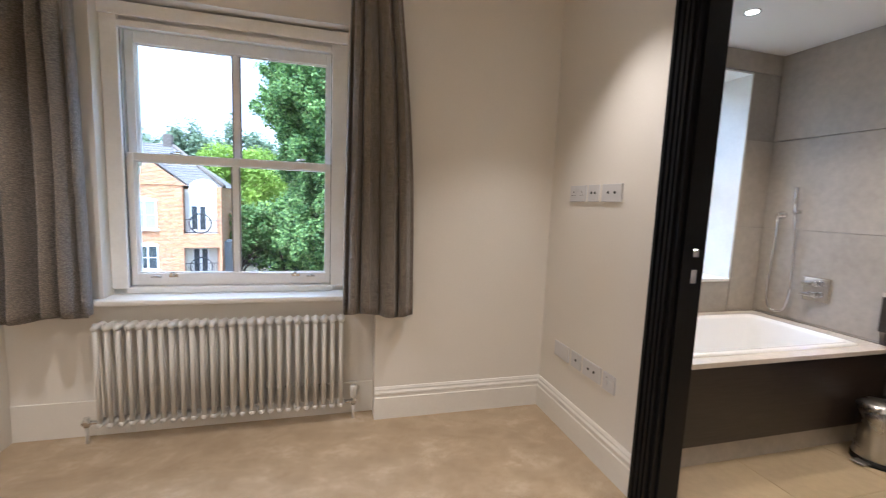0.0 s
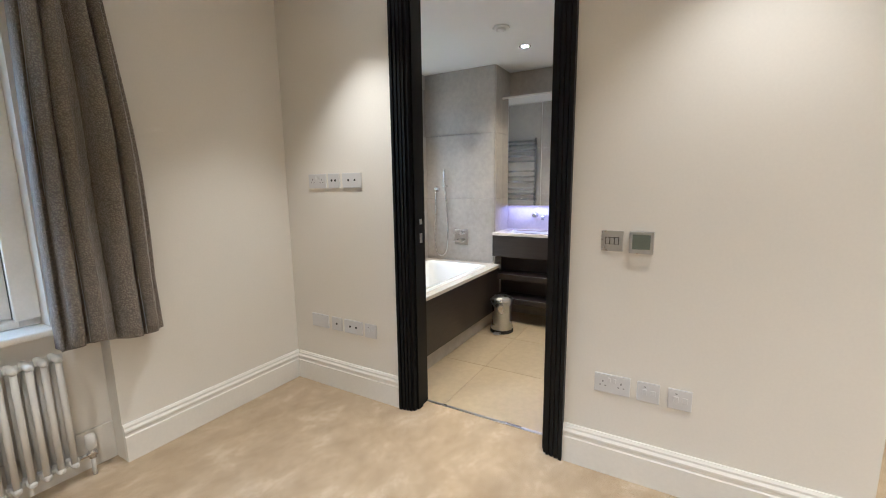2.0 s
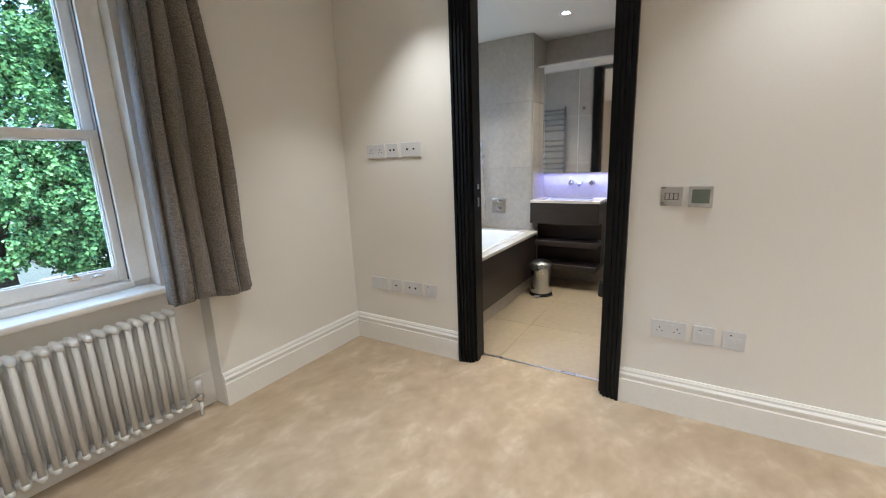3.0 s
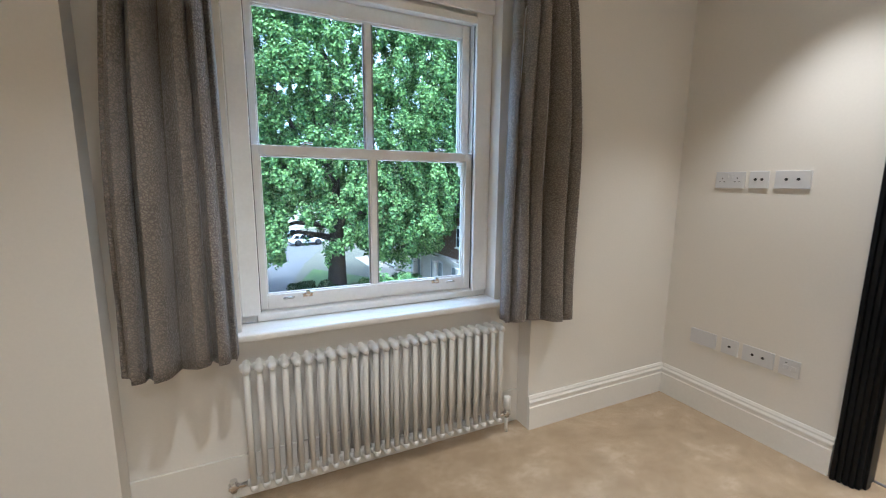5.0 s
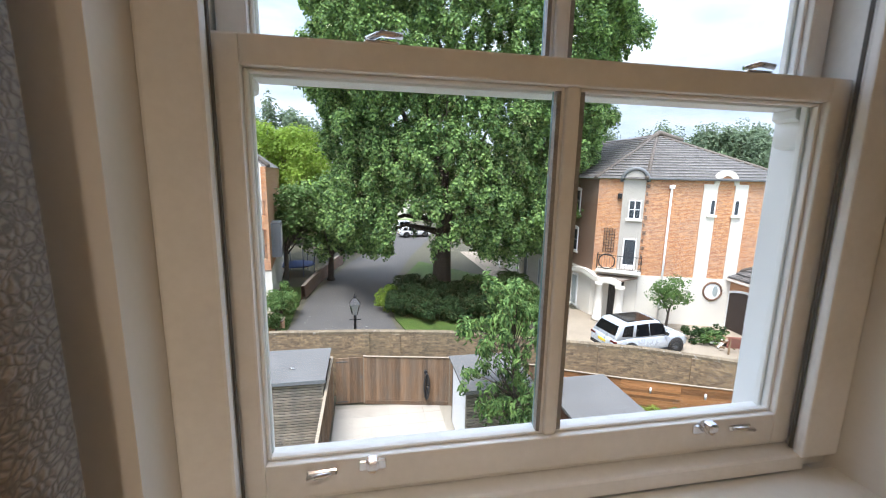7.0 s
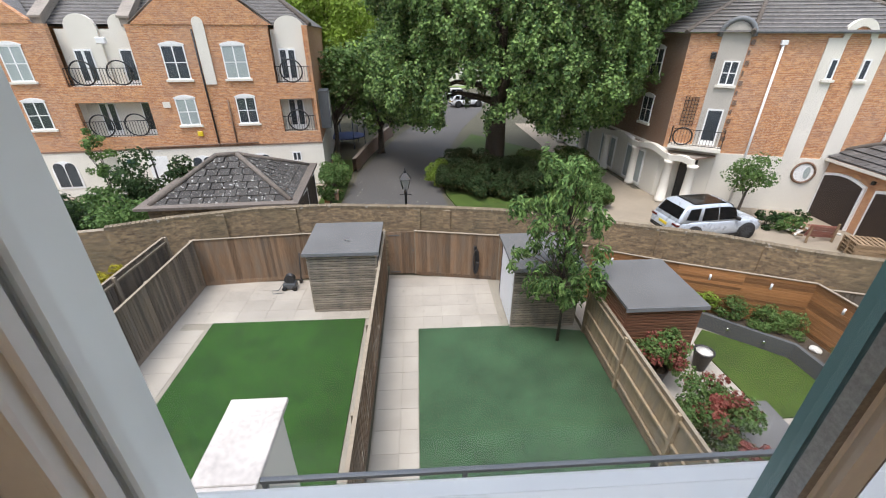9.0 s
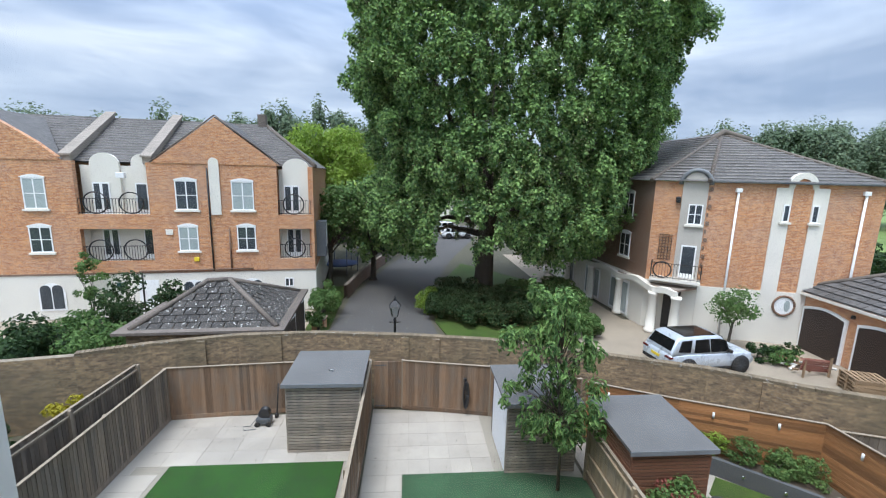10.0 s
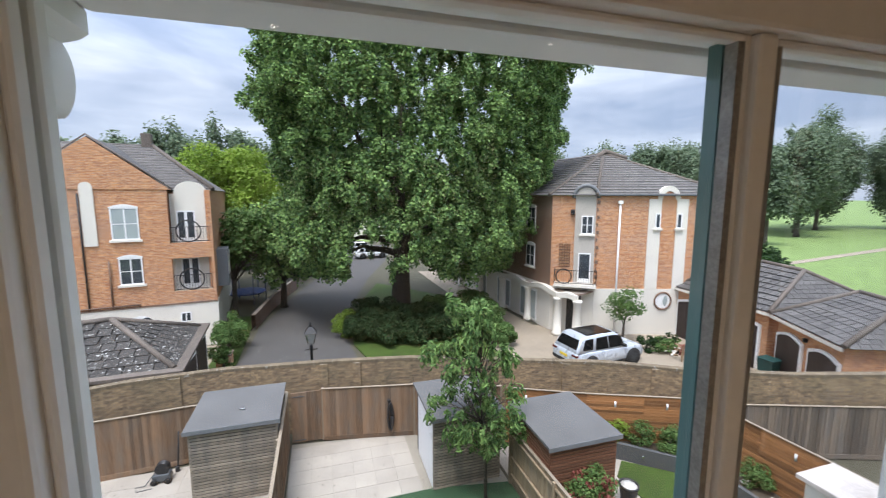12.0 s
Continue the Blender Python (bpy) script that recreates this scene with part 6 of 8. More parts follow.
pieces("slab", pm, M["slab"], (0.42, 0.594, 0.012), [Matrix.Translation((-0.955, 12.38 - 0.6 * j, G - 0.0065)) for j in range(12)], 0.003)

# ---- terrace below the window ----
TZ = -3.10
ter = solid("terrace_slab", box(bmesh.new(), (-1.95, 3.05, TZ - 0.3), (4.6, 4.95, TZ - 0.012)), M["joint"], "paved terrace roof of the lower storey", "terrace", "structure")
solid("lower_storey", box(bmesh.new(), (-8.3, 3.05, G), (10.6, 4.9, TZ - 0.3)), M["render"], "cream wall of the lower storey", "wall", "structure")
solid("terrace_slab_left", box(bmesh.new(), (-8.3, 3.05, TZ - 0.3), (-2.5, 4.95, TZ)), M["slab"], "neighbouring paved terrace", "terrace", "structure")
pieces("slab", ter, M["slab"], (0.595, 0.595, 0.012), [Matrix.Translation((-1.62 + 0.6 * i, 3.38 + 0.6 * j, TZ - 0.006)) for i in range(10) for j in range(3)], 0.002)
for px0, px1 in ((-2.50, -1.95), (4.70, 5.36)):
    pw = thing("parapet_wall", ((px0 + px1) / 2, 4.4, TZ), "white rendered dividing wall with weathered stone coping", "parapet")
    part("wall", box(bmesh.new(), (px0 + 0.06, 3.06, G), (px1 - 0.06, 5.62, -2.06)), M["render"], pw)
    for ya, yb in ((3.06, 3.9), (3.905, 4.8), (4.805, 5.70)):
        part("coping_stone", box(bmesh.new(), (px0, ya, -2.06), (px1, yb, -2.0), 0.008), M["cope_stone"], pw)


def balustrade(x0, x1, y, label):
    th = thing("glass_balustrade", ((x0 + x1) / 2, y, TZ), label, "balustrade")
    part("handrail", box(bmesh.new(), (x0, y - 0.022, -2.035), (x1, y + 0.022, -1.995), 0.008, 2), M["rail_grey"], th)
    n = round((x1 - x0) / 1.62)
    for i in range(n + 1):
        x = x0 + 0.03 + (x1 - x0 - 0.06) * i / n
        p = part("post", box(bmesh.new(), (x - 0.02, y - 0.02, TZ - 0.02), (x + 0.02, y + 0.02, -2.036), 0.004), M["rail_grey"], th)
        bm = bmesh.new()
        for dx in (-0.06, 0.06):
            for z in (-2.2, -2.85):
                if x0 < x + dx < x1:
                    box(bm, (x + min(0, dx) * 1.0, y - 0.012, z - 0.02), (x + max(0, dx), y + 0.012, z + 0.02), 0.004)
        part("glass_clamp", bm, M["steel"], p)
        if i < n:
            xa = x + 0.04
            xb = x0 + 0.03 + (x1 - x0 - 0.06) * (i + 1) / n - 0.04
            part("glass_panel", box(bmesh.new(), (xa, y - 0.005, TZ + 0.05), (xb, y + 0.005, -2.10)), M["bal_glass"], th, "clear glass panel")
    return th


balustrade(-1.94, 4.69, 4.84, "grey metal and glass terrace balustrade")
balustrade(-8.25, -2.52, 4.84, "grey metal and glass terrace balustrade next door")

# ---- brick houses across the gardens ----


def far_window(parent, u0, u1, w0, w1, v=0.0, cols=2, rows=2, arch=True, sill=True, pale=False):
    """A white casement with panes set in the wall, on the plane v of the house's frame."""
    f = 0.06
    win = part("window", box(bmesh.new(), (u0, v - 0.03, w0), (u0 + f, v + 0.04, w1)), M["upvc"], parent)
    bm = box(bmesh.new(), (u1 - f, v - 0.03, w0), (u1, v + 0.04, w1))
    box(bm, (u0 + f, v - 0.03, w0), (u1 - f, v + 0.04, w0 + f))
    box(bm, (u0 + f, v - 0.03, w1 - f), (u1 - f, v + 0.04, w1))
    for c in range(1, cols):
        x = u0 + (u1 - u0) * c / cols
        box(bm, (x - 0.03, v - 0.025, w0 + f), (x + 0.03, v + 0.035, w1 - f))
    for r in range(1, rows):
        z = w0 + (w1 - w0) * r / rows
        box(bm, (u0 + f, v - 0.022, z - 0.02), (u1 - f, v + 0.03, z + 0.02))
    part("frame", bm, M["upvc"], win)
    part("pane", box(bmesh.new(), (u0 + f, v - 0.014, w0 + f), (u1 - f, v - 0.005, w1 - f)), M["pane_pale"] if pale else M["pane_far"], win)
    if arch:
        n = 8
        pts = [(u0 - 0.04, w1), (u1 + 0.04, w1)] + [(u1 + 0.04 - (u1 - u0 + 0.08) * k / n, w1 + 0.13 * math.sin(math.pi * k / n) + 0.05) for k in range(n + 1)]
        part("arch_head", prism(bmesh.new(), pts, v - 0.04, v + 0.03), M["upvc"], win)
    if sill:
        part("sill", box(bmesh.new(), (u0 - 0.1, v - 0.09, w0 - 0.12), (u1 + 0.1, v + 0.02, w0), 0.01), M["render"], win)
    return win


def ring_rail(parent, u0, u1, w0, v, rings, h=0.85, ring_r=0.56):
    """Black balcony railing with vertical bars and big rings."""
    bm = box(bmesh.new(), (u0, v - 0.02, w0 + h - 0.03), (u1, v + 0.02, w0 + h))
    box(bm, (u0, v - 0.015, w0 + 0.08), (u1, v + 0.015, w0 + 0.11))
    n = int((u1 - u0) / 0.13)
    for k in range(n + 1):
        x = u0 + (u1 - u0) * k / n
        box(bm, (x - 0.009, v - 0.009, w0 + 0.02), (x + 0.009, v + 0.009, w0 + h))
    r = part("railing", bm, M["iron"], parent, "black iron balcony railing")
    for ru in rings:
        pts = [(ru + ring_r * math.cos(2 * math.pi * k / 28), v - 0.02, w0 + 0.06 + ring_r + ring_r * math.sin(2 * math.pi * k / 28)) for k in range(29)]
        part("ring", tube(bmesh.new(), pts, 0.036, 6), M["iron"], r)


def french_door(parent, u0, u1, w0, w1, v):
    d = part("balcony_door", box(bmesh.new(), (u0, v - 0.03, w0), (u1, v, w1)), M["upvc"], parent)
    bm = bmesh.new()
    n = 2 if u1 - u0 > 0.7 else 1
    for k in range(n):
        a = u0 + (u1 - u0) * k / n + 0.07
        b = u0 + (u1 - u0) * (k + 1) / n - 0.07
        box(bm, (a, v - 0.04, w0 + 0.25), (b, v - 0.028, w1 - 0.08))
    part("glazing", bm, M["pane_far"], d)


def arch_panel(parent, u0, u1, w0, w1, v0, v1, mat, name="arched_panel"):
    n, r = 10, (u1 - u0) / 2
    pts = [(u0, w0), (u1, w0)] + [((u0 + u1) / 2 + r * math.cos(math.pi * k / n), w1 - min(r, 0.6) + min(r, 0.6) * math.sin(math.pi * k / n)) for k in range(n + 1)]
    return part(name, prism(bmesh.new(), pts, v0, v1), mat, parent)


CUR[0] = pose(-6.35, 26.9, G, 0, 0, 7.4)
hl = thing("brick_house", (-6, 0, 0), "three-storey orange brick house with gables and cream ground floor", "house", "brick houses")
EV = 8.4
U0, U1, DEP = -26.0, 0.2, 11.0
bm = bmesh.new()
# front wall split round the balcony recesses
for a, b, c, d in ((U0, -11.58, 2.45, EV), (-11.58, -8.22, 4.87, 5.63), (-11.58, -8.22, 2.45, 3.10), (-8.22, -1.74, 2.45, EV), (-1.74, 0.05, 4.86, 5.66), (-1.74, 0.05, 2.45, 3.12), (0.05, U1, 2.45, EV)):
    box(bm, (a, 0, c), (b, 0.3, d))
box(bm, (U1 - 0.3, 0.3, 2.45), (U1, DEP, EV))
box(bm, (U0, DEP - 0.3, 0), (U1 - 0.3, DEP, EV))
part("brick_wall", bm, M["brick"], hl)
part("gable", prism(bmesh.new(), [(-7.95, EV), (-1.56, EV), (-4.75, 10.85)], -0.04, 0.3), M["brick"], hl)
part("gable", prism(bmesh.new(), [(-18.6, EV), (-12.15, EV), (-12.2, 8.6), (-13.0, 9.3), (-15.3, 10.85), (-18.55, 8.5)], -0.04, 0.3), M["brick"], hl)
for (ga, gb), (gc, gd) in (((-8.05, EV), (-4.75, 10.95)), ((-4.75, 10.95), (-1.46, EV))):
    part("verge_coping", tube(bmesh.new(), [(ga, 0.05, gb + 0.03), (gc, 0.05, gd + 0.03)], 0.035, 6), M["tile_hip"], hl)
bm = box(bmesh.new(), (U0, -0.03, 0), (U1 + 0.03, 0.3, 2.45))
box(bm, (U1 - 0.27, 0.3, 0), (U1 + 0.03, DEP, 2.45))
part("ground_floor", bm, M["render"], hl, "cream rendered ground floor")
part("string_course", box(bmesh.new(), (U0, -0.06, 2.42), (U1 + 0.05, 0.0, 2.50)), M["brick_dull"], hl)
bm = bmesh.new()
for a, b in ((-11.58, -8.22), (-1.74, 0.05)):
    box(bm, (a, 0.85, 2.45), (b, 1.05, 5.40))
    box(bm, (a, 0.3, 2.9), (b, 0.85, 3.10))
    box(bm, (a, 0.3, 5.40), (b, 0.85, 5.64))
    for x in (a - 0.08, b):
        box(bm, (x, 0.3, 2.45), (x + 0.08, 0.85, 5.40))
part("balcony_recess", bm, M["render"], hl, "cream balcony recess")
arch_panel(hl, -11.05, -9.68, 5.64, 8.85, 0.45, 0.62, M["render"])
arch_panel(hl, -9.12, -8.06, 5.64, 8.85, 0.45, 0.62, M["render"])
arch_panel(hl, -1.5, -0.02, 5.64, 8.85, 0.45, 0.62, M["render"])
part("balcony_back", box(bmesh.new(), (-11.58, 0.62, 5.64), (-8.22, 0.7, 8.2)), M["render"], hl)
part("balcony_back", box(bmesh.new(), (-1.74, 0.62, 5.64), (0.05, 0.7, 8.2)), M["render"], hl)
arch_panel(hl, -5.2, -4.68, 5.66, 8.75, -0.07, 0.0, M["render"], "blind_arch")
far_window(hl, -6.93, -5.84, 5.92, 7.50)
far_window(hl, -4.13, -2.99, 5.92, 7.50, pale=True)
far_window(hl, -6.94, -5.96, 3.65, 5.0, pale=True)
far_window(hl, -3.97, -2.99, 3.65, 5.0)
far_window(hl, -13.85, -12.85, 5.92, 7.5, pale=True)
far_window(hl, -13.85, -12.85, 3.65, 5.0)
far_window(hl, -16.85, -15.75, 5.92, 7.5)
far_window(hl, -16.85, -15.75, 3.65, 5.0)
far_window(hl, -1.54, -1.04, 1.45, 1.98, -0.03, 2, 1, False, False)
far_window(hl, -8.95, -8.3, 0.35, 1.9, -0.03, 2, 3, False, False)
for ac in (-6.35, -13.2, -3.3):
    arch_panel(hl, ac - 0.62, ac + 0.62, 0.5, 2.0, -0.06, -0.03, M["upvc"], "fanlight_window")
    arch_panel(hl, ac - 0.52, ac - 0.03, 0.6, 1.9, -0.075, -0.055, M["pane_far"], "fanlight_pane")
    arch_panel(hl, ac + 0.03, ac + 0.52, 0.6, 1.9, -0.075, -0.055, M["pane_far"], "fanlight_pane")
for w in (3.10, 5.64):
    ring_rail(hl, -11.55, -8.25, w, 0.08, (-10.75, -9.1))
    ring_rail(hl, -1.72, 0.03, w, 0.08, (-0.9,))
    for a, b in ((-11.0, -10.2), (-9.0, -8.4), (-1.45, -0.6)):
        french_door(hl, a, b, w, w + 1.68, 0.85 if w < 4 else 0.45)
for u in (-5.28, -4.35, -8.9):
    bm = rod(bmesh.new(), (u, -0.06, 2.5 if u > -8 else 0.2), (u, -0.06, 8.2 if u == -5.28 else (4.9 if u > -8 else 2.4)), 0.045, None, 8)
    part("drainpipe", bm, M["iron"] if u < -5 else M["brick_dull"], hl)
part("drainpipe", rod(bmesh.new(), (-9.0, -0.07, 2.55), (-3.2, -0.07, 2.60), 0.045, None, 8), M["brick_dull"], hl)
part("air_vent", box(bmesh.new(), (-7.55, -0.04, 4.55), (-7.2, 0.0, 4.85)), M["render"], hl)
part("alarm_box", box(bmesh.new(), (-6.25, -0.08, 3.05), (-5.98, 0.0, 3.3), 0.02), M["plate"], hl, "small yellow alarm box")
part("floodlight", box(bmesh.new(), (-9.62, -0.12, 7.55), (-9.2, 0.1, 7.85), 0.03), M["upvc"], hl)
# bay on the side wall
bm = box(bmesh.new(), (U1, 1.2, 3.0), (U1 + 0.55, 2.6, 5.1))
part("side_bay", bm, M["lead"], hl)
far_bay = box(bmesh.new(), (U1 + 0.552, 1.35, 3.6), (U1 + 0.57, 2.45, 4.9))
part("bay_window", far_bay, M["upvc"], hl)
# roof
RID, RV = 11.1, 5.0
bm = bmesh.new()
v = [bm.verts.new(p) for p in ((U0, 0.7, EV), (U1 + 0.1, 0.7, EV), (U1 + 0.1, DEP + 0.1, EV), (U0, DEP + 0.1, EV), (U0, RV, RID), (U1 - 3.4, RV, RID))]
for f in ((0, 1, 5, 4), (1, 2, 5), (2, 3, 4, 5), (0, 3, 4)):
    bm.faces.new([v[i] for i in f])
part("roof", bm, M["tile_roof"], hl, "dark tiled roof")
# tile courses, edges painted lighter to bring out their relief
nr = 17
bm = bmesh.new()
for k in range(nr):
    t = (k + 0.5) / nr
    y, z = 0.7 + (RV - 0.7) * t, EV + (RID - EV) * t
    u1 = U1 + 0.1 - 3.5 * t
    box(bm, (U0, y - 0.012, z + 0.005), (u1, y + 0.05, z + 0.07))
part("tile_courses", bm, M["tile_edge"], hl)["kind"] = "stuff"
for gx in (-4.75, -15.3):
    bm = bmesh.new()
    hw = 3.3
    ap, depth = 10.9, 4.7
    q = [bm.verts.new(p) for p in ((gx - hw, 0.1, EV), (gx + hw, 0.1, EV), (gx, 0.1, ap), (gx, depth, ap))]
    bm.faces.new((q[0], q[2], q[3]))
    bm.faces.new((q[1], q[3], q[2]))
    part("gable_roof", bm, M["tile_roof"], hl)
for u in (-8.3, -12.0, -18.8):
    bm = prism(bmesh.new(), [(0.35, EV - 0.1), (RV, RID - 0.1), (RV, RID + 0.26), (0.35, EV + 0.26)], u - 0.2, u + 0.2, "x")
    prism(bm, [(0.28, EV + 0.26), (RV, RID + 0.26), (RV, RID + 0.36), (0.28, EV + 0.36)], u - 0.28, u + 0.28, "x")
    part("party_wall_coping", bm, M["coping_slab"], hl, "wide pale coping slabs of a party wall")
part("hip_tiles", tube(bmesh.new(), [(U1 + 0.1, 0.7, EV + 0.05), (U1 - 3.4, RV, RID + 0.05)], 0.12, 6), M["tile_hip"], hl)
part("chimney", box(bmesh.new(), (-3.55, 4.6, 10.9), (-3.05, 5.2, 11.7), 0.02), M["tile_hip"], hl)

# house on the right
CUR[0] = pose(14.0, 22.6, G, 0, 0, -18)
hr = thing("brick_house", (4, 0, 0), "three-storey orange brick house with cream base and curved arcade", "house", "brick houses")
EV = 8.1
inv = CUR[0].inverted()
B = inv @ Vector((12.5, 23.9, G))
F = inv @ Vector((11.4, 41.7, G))
UA, UE = 0.54, 7.85


def slab_wall(bm, p, q, z0, z1, t=0.3):
    p, q = Vector((p[0], p[1], 0)), Vector((q[0], q[1], 0))
    d = (q - p).normalized()
    n = Vector((-d.y, d.x, 0)) * t
    v = [bm.verts.new((w.x, w.y, z)) for z in (z0, z1) for w in (p, q, q + n, p + n)]
    for f in ((0, 3, 2, 1), (4, 5, 6, 7), (0, 1, 5, 4), (1, 2, 6, 5), (2, 3, 7, 6), (3, 0, 4, 7)):
        bm.faces.new([v[i] for i in f])


bm = box(bmesh.new(), (UA, 0, 2.72), (UE, 0.3, EV))
slab_wall(bm, (UE, 0.3), (UE, 14), 0, EV)
slab_wall(bm, (B.x, B.y), (UA, 0), 2.72, EV)
part("brick_wall", bm, M["brick"], hr)
# shaded side: darker brick colour stands in for the shade
bm = bmesh.new()
slab_wall(bm, (F.x, F.y), (B.x, B.y), 2.72, EV)
part("brick_wall", bm, M["brick_dull"], hr, "brick front with its shade put into a browner colour")
bm = box(bmesh.new(), (UA - 0.02, -0.04, -0.1), (UE, 0.3, 2.72))
slab_wall(bm, (F.x, F.y), (B.x, B.y), -0.1, 2.72)
slab_wall(bm, (B.x, B.y), (UA, 0), -0.1, 2.72)
part("ground_floor", bm, M["render"], hr, "cream rendered ground floor")
# white pilaster bands joined by an arch, with two small windows
for a, b in ((3.42, 4.12), (4.98, 5.62)):
    part("pilaster", box(bmesh.new(), (a, -0.05, 2.72), (b, 0.0, 7.9)), M["render"], hr, "cream vertical band")
n = 12
arch = [(4.3 + 0.62 * math.cos(math.pi * k / n) + 0.22, 7.9 + 0.75 * math.sin(math.pi * k / n)) for k in range(n + 1)]
arch += [(4.52 + 0.38 * math.cos(math.pi * (n - k) / n), 7.85 + 0.5 * math.sin(math.pi * (n - k) / n)) for k in range(n + 1)]
part("arch_band", prism(bmesh.new(), arch, -0.06, 0.28), M["render"], hr)
part("arch_infill", prism(bmesh.new(), [(4.14, 7.7), (4.90, 7.7)] + [(4.52 + 0.37 * math.cos(math.pi * k / n), 7.85 + 0.49 * math.sin(math.pi * k / n)) for k in range(n + 1)], -0.02, 0.2), M["brick"], hr)
far_window(hr, 3.80, 4.10, 6.25, 7.1, -0.06, 1, 1, False, True)
far_window(hr, 5.0, 5.30, 6.25, 7.1, -0.06, 1, 1, False, True)
for u in (1.78, 7.05):
    bm = rod(bmesh.new(), (u, -0.09, 0.1), (u, -0.09, 7.7), 0.055, None, 10)
    box(bm, (u - 0.13, -0.18, 7.62), (u + 0.13, 0.0, 7.82), 0.02)
    part("drainpipe", bm, M["upvc"], hr, "white drainpipe with hopper")
bm = bmesh.new()
pts = [(4.52 + 0.47 * math.cos(2 * math.pi * k / 28), -0.06, 2.02 + 0.5 * math.sin(2 * math.pi * k / 28)) for k in range(29)]
part("round_window", tube(bmesh.new(), pts, 0.055, 8), M["brick_dull"], hr, "round window with brick surround")
part("round_pane", prism(bmesh.new(), [(4.52 + 0.42 * math.cos(2 * math.pi * k / 24), 2.02 + 0.45 * math.sin(2 * math.pi * k / 24)) for k in range(24)], -0.06, -0.045), M["upvc"], hr)
part("round_pane_dark", prism(bmesh.new(), [(4.66 + 0.13 * math.cos(2 * math.pi * k / 20), 2.02 + 0.30 * math.sin(2 * math.pi * k / 20)) for k in range(20)], -0.075, -0.06), M["pane_pale"], hr)
part("eaves", box(bmesh.new(), (UA - 0.2, -0.22, EV - 0.02), (UE + 0.2, 0.1, EV + 0.08)), M["lead"], hr)
# chamfered corner face with arched cream panel, window and balcony
save = CUR[0].copy()
Bw, Aw = save @ Vector((B.x, B.y, 0)), save @ Vector((UA, 0, 0))
ang = math.degrees(math.atan2(Aw.y - Bw.y, Aw.x - Bw.x))
CW = (Aw - Bw).length
CUR[0] = pose(Bw.x, Bw.y, G, 0, 0, ang)
pa, pb = CW * 0.52, CW * 0.97
arch_panel(hr, pa, pb, 2.9, EV + 0.45, -0.06, 0.2, M["beige"], "corner_panel")
n = 10
r = (pb - pa) / 2
hood = [((pa + pb) / 2 + (r + 0.12) * math.cos(math.pi * k / n), -0.05, EV - 0.15 + 0.72 * math.sin(math.pi * k / n)) for k in range(n + 1)]
part("corner_hood", tube(bmesh.new(), hood, 0.11, 6), M["lead"], hr)
far_window(hr, pa + 0.35, pa + 1.0, 5.9, 6.95, -0.08, 2, 2, False, True)
french_door(hr, pa + 0.25, pa + 0.95, 3.05, 4.8, -0.06)
part("balcony_slab", box(bmesh.new(), (0.25, -0.75, 2.86), (CW + 0.1, 0.0, 3.0)), M["render"], hr)
ring_rail(hr, 0.27, CW + 0.08, 3.0, -0.72, (0.8,), ring_r=0.42)
for side_u in (0.27, CW + 0.08):
    bm = box(bmesh.new(), (side_u - 0.02, -0.70, 3.82), (side_u + 0.02, 0.0, 3.85))
    for k in range(5):
        box(bm, (side_u - 0.009, -0.65 + 0.13 * k, 3.0), (side_u + 0.009, -0.632 + 0.13 * k, 3.82))
    part("railing", bm, M["iron"], hr, "black iron balcony railing")
bm = bmesh.new()
for k in range(5):
    x = CW * 0.2 + k * 0.14
    box(bm, (x - 0.012, -0.05, 3.9), (x + 0.012, -0.02, 5.3))
for k in range(9):
    z = 3.95 + k * 0.165
    box(bm, (CW * 0.2 - 0.02, -0.045, z - 0.01), (CW * 0.2 + 0.58, -0.025, z + 0.01))
part("trellis", bm, M["iron"], hr, "dark iron wall trellis")
part("wall_lamp", box(bmesh.new(), (CW * 0.42, -0.2, 7.0), (CW * 0.42 + 0.22, 0.0, 7.3), 0.03), M["iron"], hr)
for k in range(12):
    part("quoin", box(bmesh.new(), (CW - 0.03, -0.03, 2.9 + k * 0.43), (CW + 0.06 + 0.08 * (k % 2), 0.02, 3.1 + k * 0.43)), M["brick_dull"], hr)
# flat black sheet paints the shade inside the open porch
part("porch_door", box(bmesh.new(), (CW * 0.40, -0.05, 0.0), (CW * 0.72, -0.02, 2.3)), M["slot"], hr, "black sheet standing for the shade in the open porch")
CUR[0] = save
# front windows along the shaded side
Fw = save @ F
ang2 = math.degrees(math.atan2(Bw.y - Fw.y, Bw.x - Fw.x))
FW = (Bw - Fw).length
CUR[0] = pose(Fw.x, Fw.y, G, 0, 0, ang2)
for d in (1.7, 5.2, 9.0, 13.0):
    for w0, w1 in ((3.6, 5.0), (6.0, 7.4)):
        far_window(hr, FW - d - 1.0, FW - d, w0, w1, -0.02)
for d in (1.3, 4.6, 8.4):
    part("patio_door", box(bmesh.new(), (FW - d - 2.0, -0.07, 0.1), (FW - d, -0.02, 2.2)), M["upvc"], hr)
    for q in (0.1, 0.75, 1.4):
        part("patio_pane", box(bmesh.new(), (FW - d - 1.95 + q * 0.95, -0.085, 0.25), (FW - d - 1.95 + q * 0.95 + 0.5, -0.071, 2.05)), M["pane_pale"], hr)
CUR[0] = Matrix.Identity(4)
